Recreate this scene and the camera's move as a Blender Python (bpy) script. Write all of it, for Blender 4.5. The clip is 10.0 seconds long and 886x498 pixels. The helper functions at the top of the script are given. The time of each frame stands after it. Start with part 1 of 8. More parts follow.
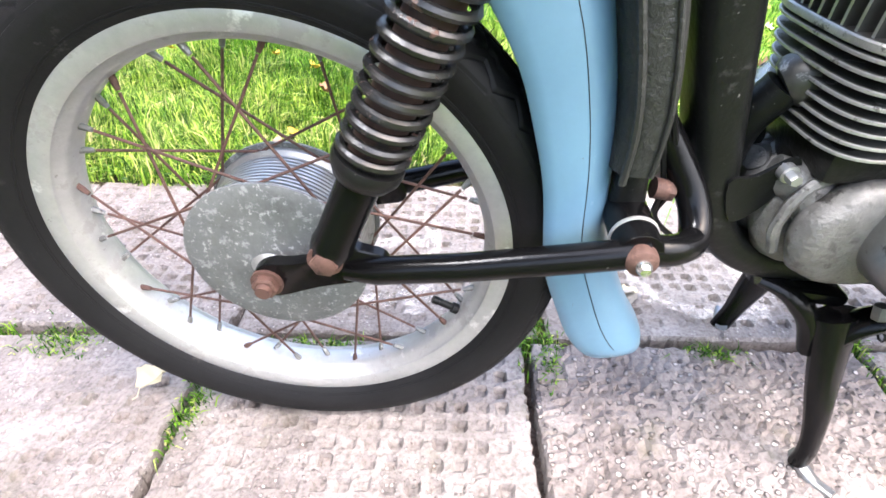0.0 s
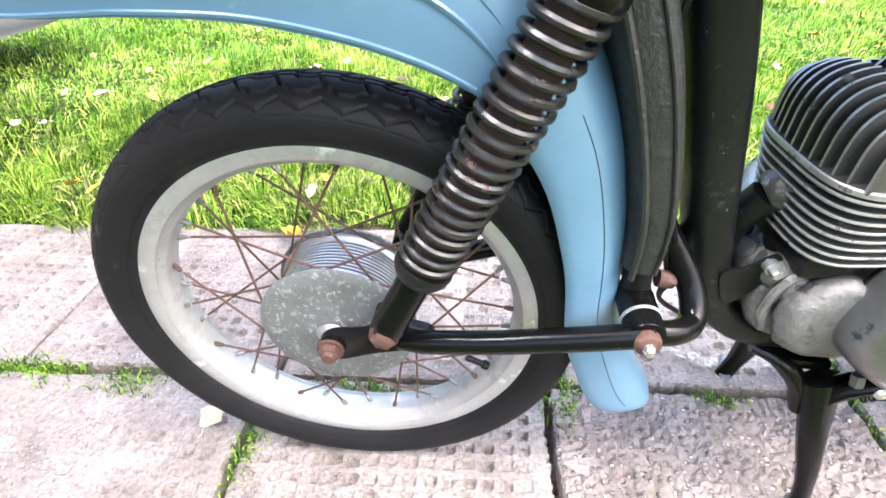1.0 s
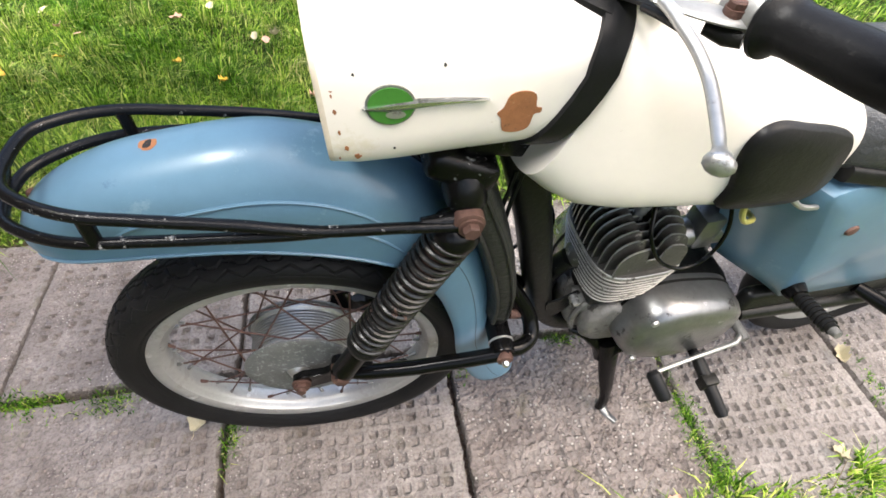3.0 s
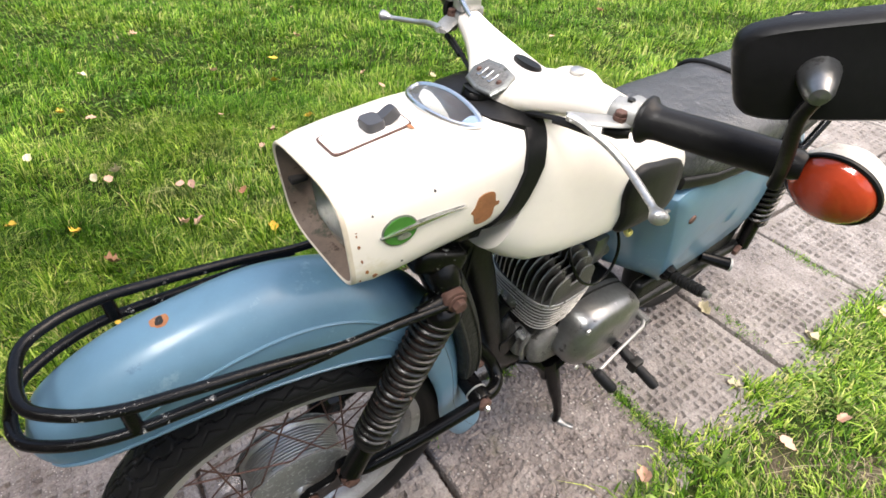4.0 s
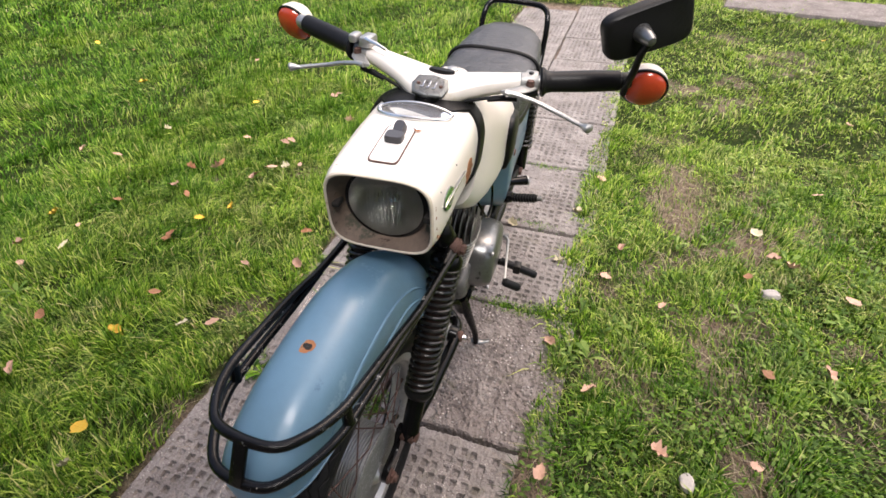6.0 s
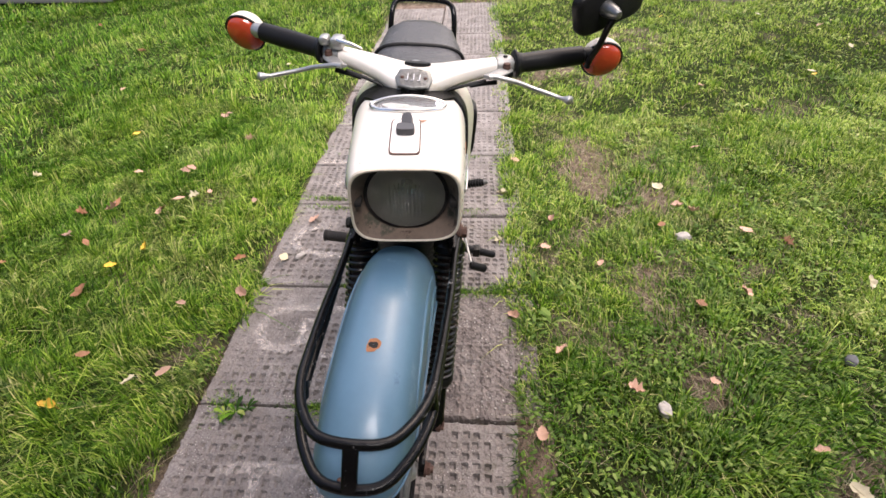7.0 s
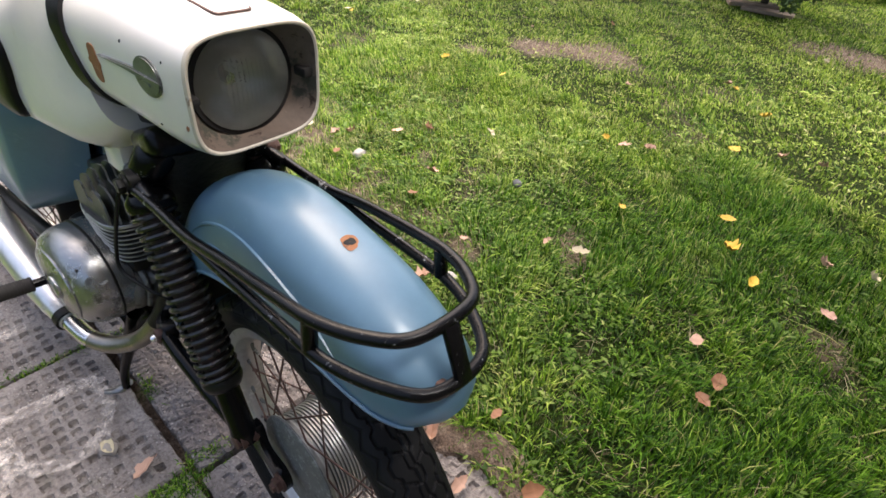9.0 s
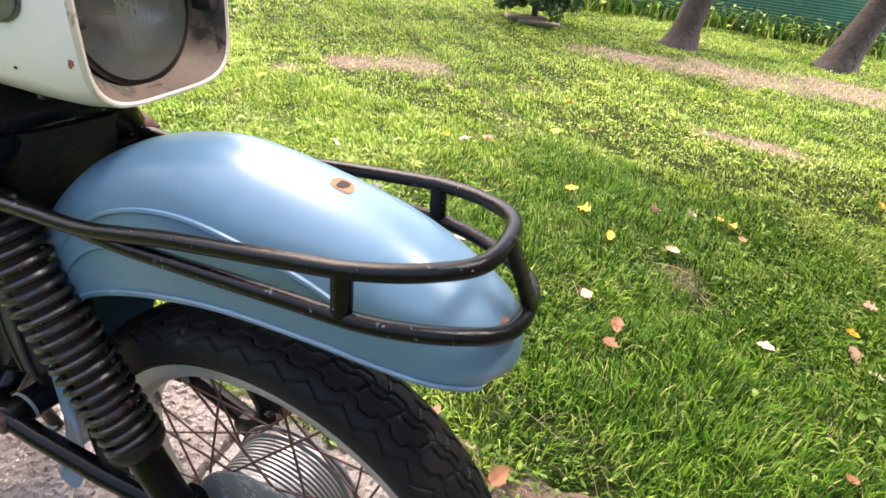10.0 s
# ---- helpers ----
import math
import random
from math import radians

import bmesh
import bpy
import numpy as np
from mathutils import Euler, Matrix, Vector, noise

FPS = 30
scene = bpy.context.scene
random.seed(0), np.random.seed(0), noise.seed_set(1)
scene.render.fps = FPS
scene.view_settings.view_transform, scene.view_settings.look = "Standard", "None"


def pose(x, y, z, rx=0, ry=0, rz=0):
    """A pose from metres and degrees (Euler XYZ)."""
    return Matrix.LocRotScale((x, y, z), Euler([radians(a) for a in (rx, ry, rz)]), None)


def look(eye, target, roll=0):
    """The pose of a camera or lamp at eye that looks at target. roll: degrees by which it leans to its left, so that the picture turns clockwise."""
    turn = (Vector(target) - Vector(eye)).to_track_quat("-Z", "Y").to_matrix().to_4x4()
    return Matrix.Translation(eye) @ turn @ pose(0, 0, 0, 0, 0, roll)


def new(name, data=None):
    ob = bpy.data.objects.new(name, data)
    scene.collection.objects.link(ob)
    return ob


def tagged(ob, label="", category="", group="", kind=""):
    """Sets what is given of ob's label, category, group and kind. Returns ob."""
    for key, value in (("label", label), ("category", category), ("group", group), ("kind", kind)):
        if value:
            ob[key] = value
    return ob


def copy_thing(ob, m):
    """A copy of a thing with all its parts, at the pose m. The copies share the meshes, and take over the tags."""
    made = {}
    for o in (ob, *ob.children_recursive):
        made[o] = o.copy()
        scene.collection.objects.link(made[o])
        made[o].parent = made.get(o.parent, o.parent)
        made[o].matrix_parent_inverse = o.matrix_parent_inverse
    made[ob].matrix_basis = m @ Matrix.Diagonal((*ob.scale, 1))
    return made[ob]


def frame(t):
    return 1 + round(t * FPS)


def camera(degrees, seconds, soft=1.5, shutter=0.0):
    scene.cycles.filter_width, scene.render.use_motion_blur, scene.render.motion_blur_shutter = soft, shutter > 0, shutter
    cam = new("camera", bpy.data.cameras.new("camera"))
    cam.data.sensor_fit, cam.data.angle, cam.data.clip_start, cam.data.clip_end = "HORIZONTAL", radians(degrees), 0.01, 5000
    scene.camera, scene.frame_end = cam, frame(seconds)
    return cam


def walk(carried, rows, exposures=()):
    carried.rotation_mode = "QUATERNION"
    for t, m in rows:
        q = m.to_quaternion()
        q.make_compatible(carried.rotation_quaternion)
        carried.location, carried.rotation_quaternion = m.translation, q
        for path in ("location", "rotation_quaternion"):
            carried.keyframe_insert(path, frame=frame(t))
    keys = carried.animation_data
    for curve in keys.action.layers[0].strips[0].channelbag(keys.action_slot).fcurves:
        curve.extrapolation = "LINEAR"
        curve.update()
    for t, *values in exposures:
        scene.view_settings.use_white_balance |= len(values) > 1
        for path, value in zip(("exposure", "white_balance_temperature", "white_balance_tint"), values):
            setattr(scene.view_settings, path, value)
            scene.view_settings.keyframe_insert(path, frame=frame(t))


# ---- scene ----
# camera and walk
cam = camera(82.2, 10.0, soft=1.6)
PATH = [
    (0, (0.226, -0.39, 0.619), (0.018, 1.205, -0.569), -0.6),
    (0.5, (0.199, -0.421, 0.69), (-0.063, 1.186, -0.472), -1.4),
    (1, (0.203, -0.429, 0.731), (-0.056, 1.194, -0.409), -1.2),
    (1.5, (0.193, -0.408, 0.746), (-0.043, 1.158, -0.475), -0.6),
    (2, (0.184, -0.399, 0.829), (0.04, 1.031, -0.562), 1.8),
    (2.5, (0.18, -0.402, 0.954), (0.188, 0.941, -0.529), 3.5),
    (3, (0.174, -0.464, 1.105), (0.355, 0.876, -0.368), 3.5),
    (3.2, (0.147, -0.483, 1.127), (0.424, 0.889, -0.302), 2.8),
    (4.3, (-0.028, -0.481, 1.222), (0.844, 0.8, -0.043), -0.4),
    (4.5, (-0.055, -0.448, 1.232), (0.899, 0.769, -0.036), -0.9),
    (5, (-0.134, -0.402, 1.253), (1.047, 0.619, 0.003), -0.5),
    (5.5, (-0.281, -0.388, 1.28), (1.043, 0.431, 0.024), -0.4),
    (5.7, (-0.35, -0.379, 1.289), (1.016, 0.373, 0.036), -0.6),
    (6.8, (-0.46, -0.214, 1.301), (1.039, 0.144, 0.026), -2.9),
    (6.9, (-0.48, -0.19, 1.295), (1.041, 0.114, 0.032), -2.4),
    (7, (-0.504, -0.168, 1.294), (1.026, 0.09, 0.032), -2.3),
    (7.5, (-0.615, -0.034, 1.26), (0.91, -0.062, -0.034), -1.3),
    (8, (-0.625, 0.07, 1.226), (0.863, -0.317, -0.054), -1.2),
    (8.5, (-0.519, 0.147, 1.16), (0.821, -0.567, -0.142), 0.4),
    (9, (-0.433, 0.21, 1.098), (0.679, -0.866, -0.17), 3.7),
    (9.5, (-0.371, 0.284, 1.03), (0.483, -1.07, -0.169), 5.7),
    (10, (-0.297, 0.298, 0.968), (0.336, -1.223, -0.165), 6.3),
]
EXPOSE = [(0.0, 3.06, 5950, 15), (1.0, 3.12, 5950, 15), (2.0, 2.96, 6050, 13), (2.5, 2.72, 6300, 11), (3.0, 1.72, 6300, 11), (3.2, 1.45, 6300, 12), (4.3, 1.55, 6400, 12), (5.0, 1.34, 6450, 13), (7.0, 1.07, 6420, 18), (8.0, 1.17, 6400, 18), (8.5, 1.30, 6400, 17), (9.0, 1.44, 6500, 15), (9.5, 2.00, 6650, 19), (10.0, 2.42, 6700, 19)]
walk(cam, [(t, look(eye, target, roll)) for t, eye, target, roll in PATH], EXPOSE)

# world: bright overcast sky, a wide soft sun
world = bpy.data.worlds.new("overcast_sky")
scene.world = world
world.use_nodes = True
wn, wl = world.node_tree.nodes, world.node_tree.links
sky = wn.new("ShaderNodeTexSky")
sky.sky_type, sky.sun_disc = "NISHITA", False
sky.sun_elevation, sky.sun_rotation = radians(55), radians(117)
sky.air_density, sky.dust_density, sky.ozone_density = 1.4, 6.0, 1.0
wn["Background"].inputs["Strength"].default_value = 0.12
wl.new(sky.outputs[0], wn["Background"].inputs["Color"])
sun = new("sun", bpy.data.lights.new("sun", "SUN"))
sun.data.energy, sun.data.angle, sun.data.color = 3.0, radians(28), (1.0, 0.955, 0.87)
sun.matrix_world = look((-2.15, -1.10, 3.4), (0, 0, 0))
# ---- materials ----
def mat(name, base, rough=0.5, metal=0.0, spots=(), bump=0.0, bump_scale=60.0, vary=0.12, scale=8.0, coat=0.0, rnd=0.0, spec=0.5):
    """A principled material: base colour with two scales of mottling, worn spots (colour, size, amount, roughness) and fine relief."""
    m = bpy.data.materials.new(name)
    m.use_nodes = True
    n, l = m.node_tree.nodes, m.node_tree.links
    b = n["Principled BSDF"]
    b.inputs["Roughness"].default_value, b.inputs["Metallic"].default_value = rough, metal
    b.inputs["Coat Weight"].default_value, b.inputs["Coat Roughness"].default_value = coat, 0.12
    b.inputs["Specular IOR Level"].default_value = spec
    tc = n.new("ShaderNodeTexCoord")

    def noise_tex(s, detail=5.0, r=0.6):
        t = n.new("ShaderNodeTexNoise")
        t.inputs["Scale"].default_value, t.inputs["Detail"].default_value, t.inputs["Roughness"].default_value = s, detail, r
        l.new(tc.outputs["Object"], t.inputs["Vector"])
        return t.outputs["Fac"]

    def math_node(op, a, c=None):
        t = n.new("ShaderNodeMath")
        t.operation = op
        for i, v in enumerate((a, c)):
            if v is None:
                continue
            if isinstance(v, (int, float)):
                t.inputs[i].default_value = v
            else:
                l.new(v, t.inputs[i])
        return t.outputs[0]

    def mix(fac, a, c, kind="MIX"):
        t = n.new("ShaderNodeMix")
        t.data_type, t.blend_type = "RGBA", kind
        for i, v in ((0, fac), (6, a), (7, c)):
            if isinstance(v, (int, float)):
                t.inputs[i].default_value = v
            elif isinstance(v, tuple):
                t.inputs[i].default_value = (*v, 1)
            else:
                l.new(v, t.inputs[i])
        return t.outputs[2]

    def ramp(fac, lo, hi):
        t = n.new("ShaderNodeMapRange")
        t.inputs[1].default_value, t.inputs[2].default_value = lo, hi
        l.new(fac, t.inputs[0])
        return t.outputs[0]

    big, fine = noise_tex(scale, 4), noise_tex(scale * 9, 6, 0.7)
    shade = math_node("ADD", math_node("MULTIPLY", big, 1.2), math_node("MULTIPLY", fine, 0.8))
    shade = math_node("ADD", math_node("MULTIPLY", math_node("SUBTRACT", shade, 1.0), 2.2 * vary), 1.0)
    if rnd:
        oi = n.new("ShaderNodeObjectInfo")
        shade = math_node("MULTIPLY", shade, math_node("ADD", math_node("MULTIPLY", oi.outputs["Random"], 2 * rnd), 1.0 - rnd))
    g = n.new("ShaderNodeCombineColor")
    for i in range(3):
        l.new(shade, g.inputs[i])
    col = mix(1.0, tuple(base), g.outputs[0], "MULTIPLY")
    rgh = None
    for c, size, amount, r in spots:
        f = ramp(noise_tex(size, 7, 0.72), 0.78 - amount * 0.5, 0.84 - amount * 0.5)
        col = mix(f, col, tuple(c))
        base_r = rough if rgh is None else rgh
        rgh = math_node("ADD", math_node("MULTIPLY", f, r), math_node("MULTIPLY", math_node("SUBTRACT", 1.0, f), base_r))
        mt = math_node("MULTIPLY", math_node("SUBTRACT", 1.0, f), metal)
        if metal:
            l.new(mt, b.inputs["Metallic"])
    if rgh is None:
        rgh = math_node("ADD", math_node("MULTIPLY", math_node("SUBTRACT", fine, 0.5), 0.25), rough)
    l.new(rgh, b.inputs["Roughness"])
    l.new(col, b.inputs["Base Color"])
    if bump:
        bp = n.new("ShaderNodeBump")
        bp.inputs["Strength"].default_value, bp.inputs["Distance"].default_value = 1.0, bump
        l.new(noise_tex(bump_scale, 6, 0.65), bp.inputs["Height"])
        l.new(bp.outputs[0], b.inputs["Normal"])
    return m


RUST = (0.13, 0.045, 0.022)
BLUE = mat("blue_paint", (0.094, 0.182, 0.262), 0.36, spots=(((0.148, 0.245, 0.325), 16, 0.32, 0.44), ((0.24, 0.33, 0.40), 7, 0.17, 0.5), ((0.055, 0.115, 0.19), 10, 0.22, 0.4), ((0.07, 0.06, 0.05), 75, 0.16, 0.7)), vary=0.13, scale=6, coat=0.20)
CREAM = mat("cream_paint", (0.80, 0.75, 0.69), 0.30, spots=(((0.52, 0.42, 0.34), 55, 0.19, 0.6), (RUST, 48, 0.10, 0.8), ((0.72, 0.66, 0.55), 7, 0.3, 0.36)), vary=0.05, scale=6, coat=0.3)
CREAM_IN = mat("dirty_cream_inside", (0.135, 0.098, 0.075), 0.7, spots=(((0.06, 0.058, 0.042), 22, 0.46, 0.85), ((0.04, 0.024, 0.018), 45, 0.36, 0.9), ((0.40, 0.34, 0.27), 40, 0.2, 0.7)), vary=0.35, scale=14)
BLACK = mat("black_enamel", (0.0035, 0.0035, 0.0038), 0.17, spots=(((0.22, 0.215, 0.21), 62, 0.17, 0.45), ((0.08, 0.076, 0.07), 110, 0.13, 0.55), (RUST, 60, 0.10, 0.8)), vary=0.4, scale=12, bump=0.0003, bump_scale=110, spec=0.18)
# pale flecks: chipped paint on the rail, painted highlights on yoke and gusset
RAIL = mat("scratched_glinting_black_enamel", (0.0035, 0.0035, 0.0038), 0.20, spots=(((0.34, 0.34, 0.335), 52, 0.31, 0.5), ((0.18, 0.178, 0.17), 130, 0.27, 0.55), (RUST, 70, 0.10, 0.8)), vary=0.4, scale=12, bump=0.0010, bump_scale=80, spec=0.22)
BLACK_WORN = mat("worn_black_frame_paint", (0.008, 0.0082, 0.008), 0.34, spots=(((0.24, 0.235, 0.225), 150, 0.26, 0.6), ((0.03, 0.03, 0.028), 26, 0.36, 0.55)), vary=0.4, scale=14, bump=0.0008, bump_scale=110, spec=0.20)
DUSTY = mat("dusty_black_paint", (0.024, 0.0245, 0.0236), 0.40, spots=(((0.055, 0.055, 0.051), 7, 0.34, 0.6), ((0.20, 0.195, 0.185), 150, 0.20, 0.7), ((0.006, 0.006, 0.006), 14, 0.34, 0.3)), vary=0.4, scale=10, bump=0.0035, bump_scale=75, spec=0.45)
SPRING = mat("spring_steel", (0.010, 0.0098, 0.0095), 0.26, 0.0, spots=(((0.075, 0.034, 0.022), 50, 0.34, 0.75), ((0.14, 0.13, 0.12), 120, 0.16, 0.5)), vary=0.3, scale=20, bump=0.0006, bump_scale=200, spec=0.55)
RUSTY = mat("rusty_steel", (0.088, 0.045, 0.034), 0.70, 0.15, spots=(((0.15, 0.085, 0.065), 60, 0.40, 0.8), ((0.045, 0.022, 0.016), 90, 0.40, 0.85)), vary=0.35, scale=30, bump=0.0006, bump_scale=240)
RUST_FLAT = mat("orange_rust_patch", (0.29, 0.120, 0.048), 0.75, spots=(((0.40, 0.22, 0.11), 90, 0.4, 0.8), ((0.10, 0.05, 0.035), 110, 0.36, 0.85)), vary=0.3, scale=60)
RUBBER = mat("tyre_rubber", (0.010, 0.010, 0.0105), 0.55, spots=(((0.050, 0.048, 0.045), 24, 0.30, 0.85),), vary=0.3, scale=16, bump=0.0003, bump_scale=220, spec=0.15)
GRIP = mat("black_rubber", (0.009, 0.009, 0.0095), 0.40, spots=(((0.035, 0.034, 0.032), 40, 0.25, 0.7),), vary=0.3, scale=20, bump=0.0004, bump_scale=160, spec=0.18)
PEG = mat("dusty_brown_rubber", (0.030, 0.027, 0.025), 0.6, spots=(((0.075, 0.068, 0.060), 40, 0.34, 0.8),), vary=0.3, scale=20, bump=0.0004, bump_scale=160, spec=0.2)
# worn black vinyl; grey base and pale spots also hold the sky's reflection
VINYL = mat("black_seat_vinyl", (0.045, 0.046, 0.050), 0.38, spots=(((0.15, 0.15, 0.155), 36, 0.34, 0.45),), vary=0.35, scale=10, bump=0.009, bump_scale=24)
ALU = mat("weathered_aluminium", (0.42, 0.42, 0.41), 0.36, 0.75, spots=(((0.22, 0.21, 0.19), 34, 0.36, 0.6), ((0.55, 0.55, 0.53), 18, 0.36, 0.5)), vary=0.25, scale=14, bump=0.0005, bump_scale=120)
RIM = mat("oxidised_alloy_rim", (0.42, 0.42, 0.415), 0.40, 0.55, spots=(((0.38, 0.37, 0.36), 24, 0.46, 0.6), ((0.68, 0.68, 0.67), 16, 0.36, 0.45), ((0.20, 0.19, 0.175), 70, 0.26, 0.8)), vary=0.2, scale=12, bump=0.0005, bump_scale=120)
HUBCAST = mat("dull_cast_alloy", (0.126, 0.131, 0.128), 0.55, 0.15, spots=(((0.33, 0.34, 0.33), 150, 0.42, 0.6), ((0.25, 0.26, 0.255), 60, 0.42, 0.6), ((0.10, 0.10, 0.09), 40, 0.28, 0.8)), vary=0.3, scale=20, bump=0.0008, bump_scale=160)
CHROME = mat("worn_chrome", (0.70, 0.70, 0.69), 0.22, 0.95, spots=(((0.3, 0.25, 0.2), 70, 0.2, 0.6),), vary=0.08, scale=16)
BRIGHT = mat("brushed_silencer_plating", (0.76, 0.755, 0.74), 0.34, 0.85, spots=(((0.36, 0.30, 0.25), 70, 0.22, 0.6), ((0.55, 0.54, 0.52), 9, 0.4, 0.45)), vary=0.1, scale=14)
CASE = mat("engine_alloy", (0.20, 0.202, 0.202), 0.30, 0.80, spots=(((0.065, 0.063, 0.060), 22, 0.38, 0.45), ((0.42, 0.42, 0.42), 36, 0.28, 0.35)), vary=0.3, scale=9, bump=0.0008, bump_scale=55)
COVER = mat("oily_alloy_cover", (0.34, 0.34, 0.335), 0.27, 0.85, spots=(((0.13, 0.126, 0.118), 20, 0.40, 0.5), ((0.60, 0.60, 0.59), 26, 0.32, 0.3)), vary=0.3, scale=10, bump=0.0010, bump_scale=60)
HOSE = mat("yellowed_hose", (0.42, 0.40, 0.11), 0.35, vary=0.2, scale=30)
FIN = mat("finned_cylinder_alloy", (0.085, 0.083, 0.078), 0.40, 0.45, spots=(((0.30, 0.296, 0.282), 34, 0.36, 0.42), ((0.016, 0.015, 0.014), 24, 0.36, 0.65)), vary=0.4, scale=12, bump=0.0006, bump_scale=90)
FIN_EDGE = mat("bare_fin_edge", (0.36, 0.355, 0.34), 0.40, 0.5, spots=(((0.09, 0.087, 0.08), 34, 0.42, 0.6), ((0.55, 0.55, 0.53), 50, 0.26, 0.4)), vary=0.35, scale=16)
GREASE = mat("greasy_casting", (0.010, 0.0098, 0.009), 0.40, 0.1, spots=(((0.07, 0.068, 0.063), 30, 0.26, 0.5),), vary=0.4, scale=14, bump=0.0016, bump_scale=60, spec=0.25)
CASTING = mat("rough_pale_casting", (0.145, 0.142, 0.135), 0.45, 0.35, spots=(((0.09, 0.087, 0.081), 26, 0.46, 0.6), ((0.03, 0.028, 0.026), 36, 0.38, 0.5), ((0.50, 0.50, 0.48), 60, 0.22, 0.5)), vary=0.4, scale=16, bump=0.005, bump_scale=46)
DULL_CHROME = mat("heat_stained_chrome", (0.30, 0.275, 0.235), 0.34, 0.9, spots=(((0.15, 0.10, 0.07), 40, 0.34, 0.6), ((0.48, 0.47, 0.45), 14, 0.3, 0.25)), vary=0.3, scale=14)
INNER = mat("rust_brown_damper", (0.050, 0.028, 0.021), 0.65, 0.1, spots=(((0.12, 0.062, 0.045), 60, 0.36, 0.8), ((0.012, 0.011, 0.01), 30, 0.42, 0.5)), vary=0.3, scale=30)
LIP = mat("worn_cream_lip", (0.60, 0.53, 0.43), 0.5, spots=(((0.30, 0.20, 0.13), 30, 0.34, 0.8), ((0.12, 0.06, 0.04), 60, 0.24, 0.85)), vary=0.2, scale=14)
CLAMP = mat("dull_grey_clamp_alloy", (0.30, 0.30, 0.29), 0.48, 0.5, spots=(((0.13, 0.12, 0.11), 60, 0.34, 0.6), ((0.45, 0.45, 0.44), 40, 0.3, 0.4)), vary=0.2, scale=30, bump=0.0003, bump_scale=160)
NIPPLE = mat("dull_spoke_nipple", (0.16, 0.158, 0.15), 0.5, 0.4, spots=(((0.42, 0.42, 0.41), 60, 0.4, 0.5), ((0.05, 0.035, 0.028), 50, 0.36, 0.7)), vary=0.3, scale=30)
SWITCH = mat("grey_switch_plastic", (0.050, 0.050, 0.055), 0.4, vary=0.25, scale=30)
DARK = mat("dark_recess", (0.012, 0.01, 0.009), 0.85, vary=0.3)
GREEN_BADGE = mat("green_badge_enamel", (0.05, 0.18, 0.03), 0.25, spots=(((0.30, 0.40, 0.22), 70, 0.3, 0.35),), vary=0.2, scale=40, coat=0.5)
GREY_BADGE = mat("tarnished_badge", (0.19, 0.195, 0.185), 0.4, 0.6, vary=0.35, scale=60, spots=(((0.07, 0.075, 0.065), 55, 0.42, 0.6), ((0.55, 0.55, 0.53), 80, 0.3, 0.4)))
ORANGE = mat("orange_lens", (0.44, 0.052, 0.018), 0.18, vary=0.15, scale=30, coat=0.6)
WHITE_BULB = mat("chalky_white_housing", (0.62, 0.57, 0.49), 0.5, spots=(((0.36, 0.27, 0.19), 45, 0.28, 0.7),), vary=0.12, scale=20)
DIAL = mat("speedometer_dial", (0.105, 0.088, 0.076), 0.5, spots=(((0.42, 0.40, 0.36), 30, 0.34, 0.6),), vary=0.3, scale=40)
MIRROR = mat("mirror_glass", (0.85, 0.86, 0.87), 0.03, 1.0, vary=0.02)


def glass(name, tint=(1, 1, 1), rough=0.03):
    m = bpy.data.materials.new(name)
    m.use_nodes = True
    b = m.node_tree.nodes["Principled BSDF"]
    b.inputs["Base Color"].default_value = (*tint, 1)
    b.inputs["Transmission Weight"].default_value, b.inputs["Roughness"].default_value, b.inputs["IOR"].default_value = 1.0, rough, 1.45
    return m


GLASS = glass("headlamp_glass", (0.92, 0.94, 0.92), 0.05)
REFLECTOR = mat("dull_reflector", (0.46, 0.46, 0.44), 0.38, 0.8, vary=0.25, scale=20)
# ---- helpers for meshes ----
FRONT = Matrix.Translation((0, 0.068, 0)) @ Matrix.Rotation(radians(3.7), 4, "Z") @ Matrix.Rotation(radians(4.5), 4, "X")
BODY = Matrix.Translation((0.36, 0.0995, 0)) @ Matrix.Rotation(radians(9.0), 4, "Z") @ Matrix.Rotation(radians(4.8), 4, "X")
WHEEL = FRONT @ Matrix.Translation((-0.004, 0, 0.300)) @ Matrix.Diagonal((1.02, 1.0, 1.02, 1)) @ Matrix.Translation((-0.006, 0, -0.2895))
LINK = FRONT @ Matrix.Translation((-0.004, 0, 0.300)) @ Matrix.Rotation(radians(-5.6), 4, "Y") @ Matrix.Diagonal((0.985, 0.93, 1, 1)) @ Matrix.Translation((0, 0, -0.294))
PIVOT = FRONT @ Matrix.Translation((-0.013, 0, 0.039))
YOKE = FRONT @ Matrix.Translation((-0.023, 0, 0.030)) @ Matrix.Diagonal((1, 0.95, 1, 1))
NOSE = BODY @ Matrix.Translation((0, -0.10, 0.80)) @ Matrix.Rotation(radians(-2.6), 4, "X") @ Matrix.Translation((-0.020, 0.10, -0.669)) @ Matrix.Diagonal((0.935, 0.905, 0.87, 1))


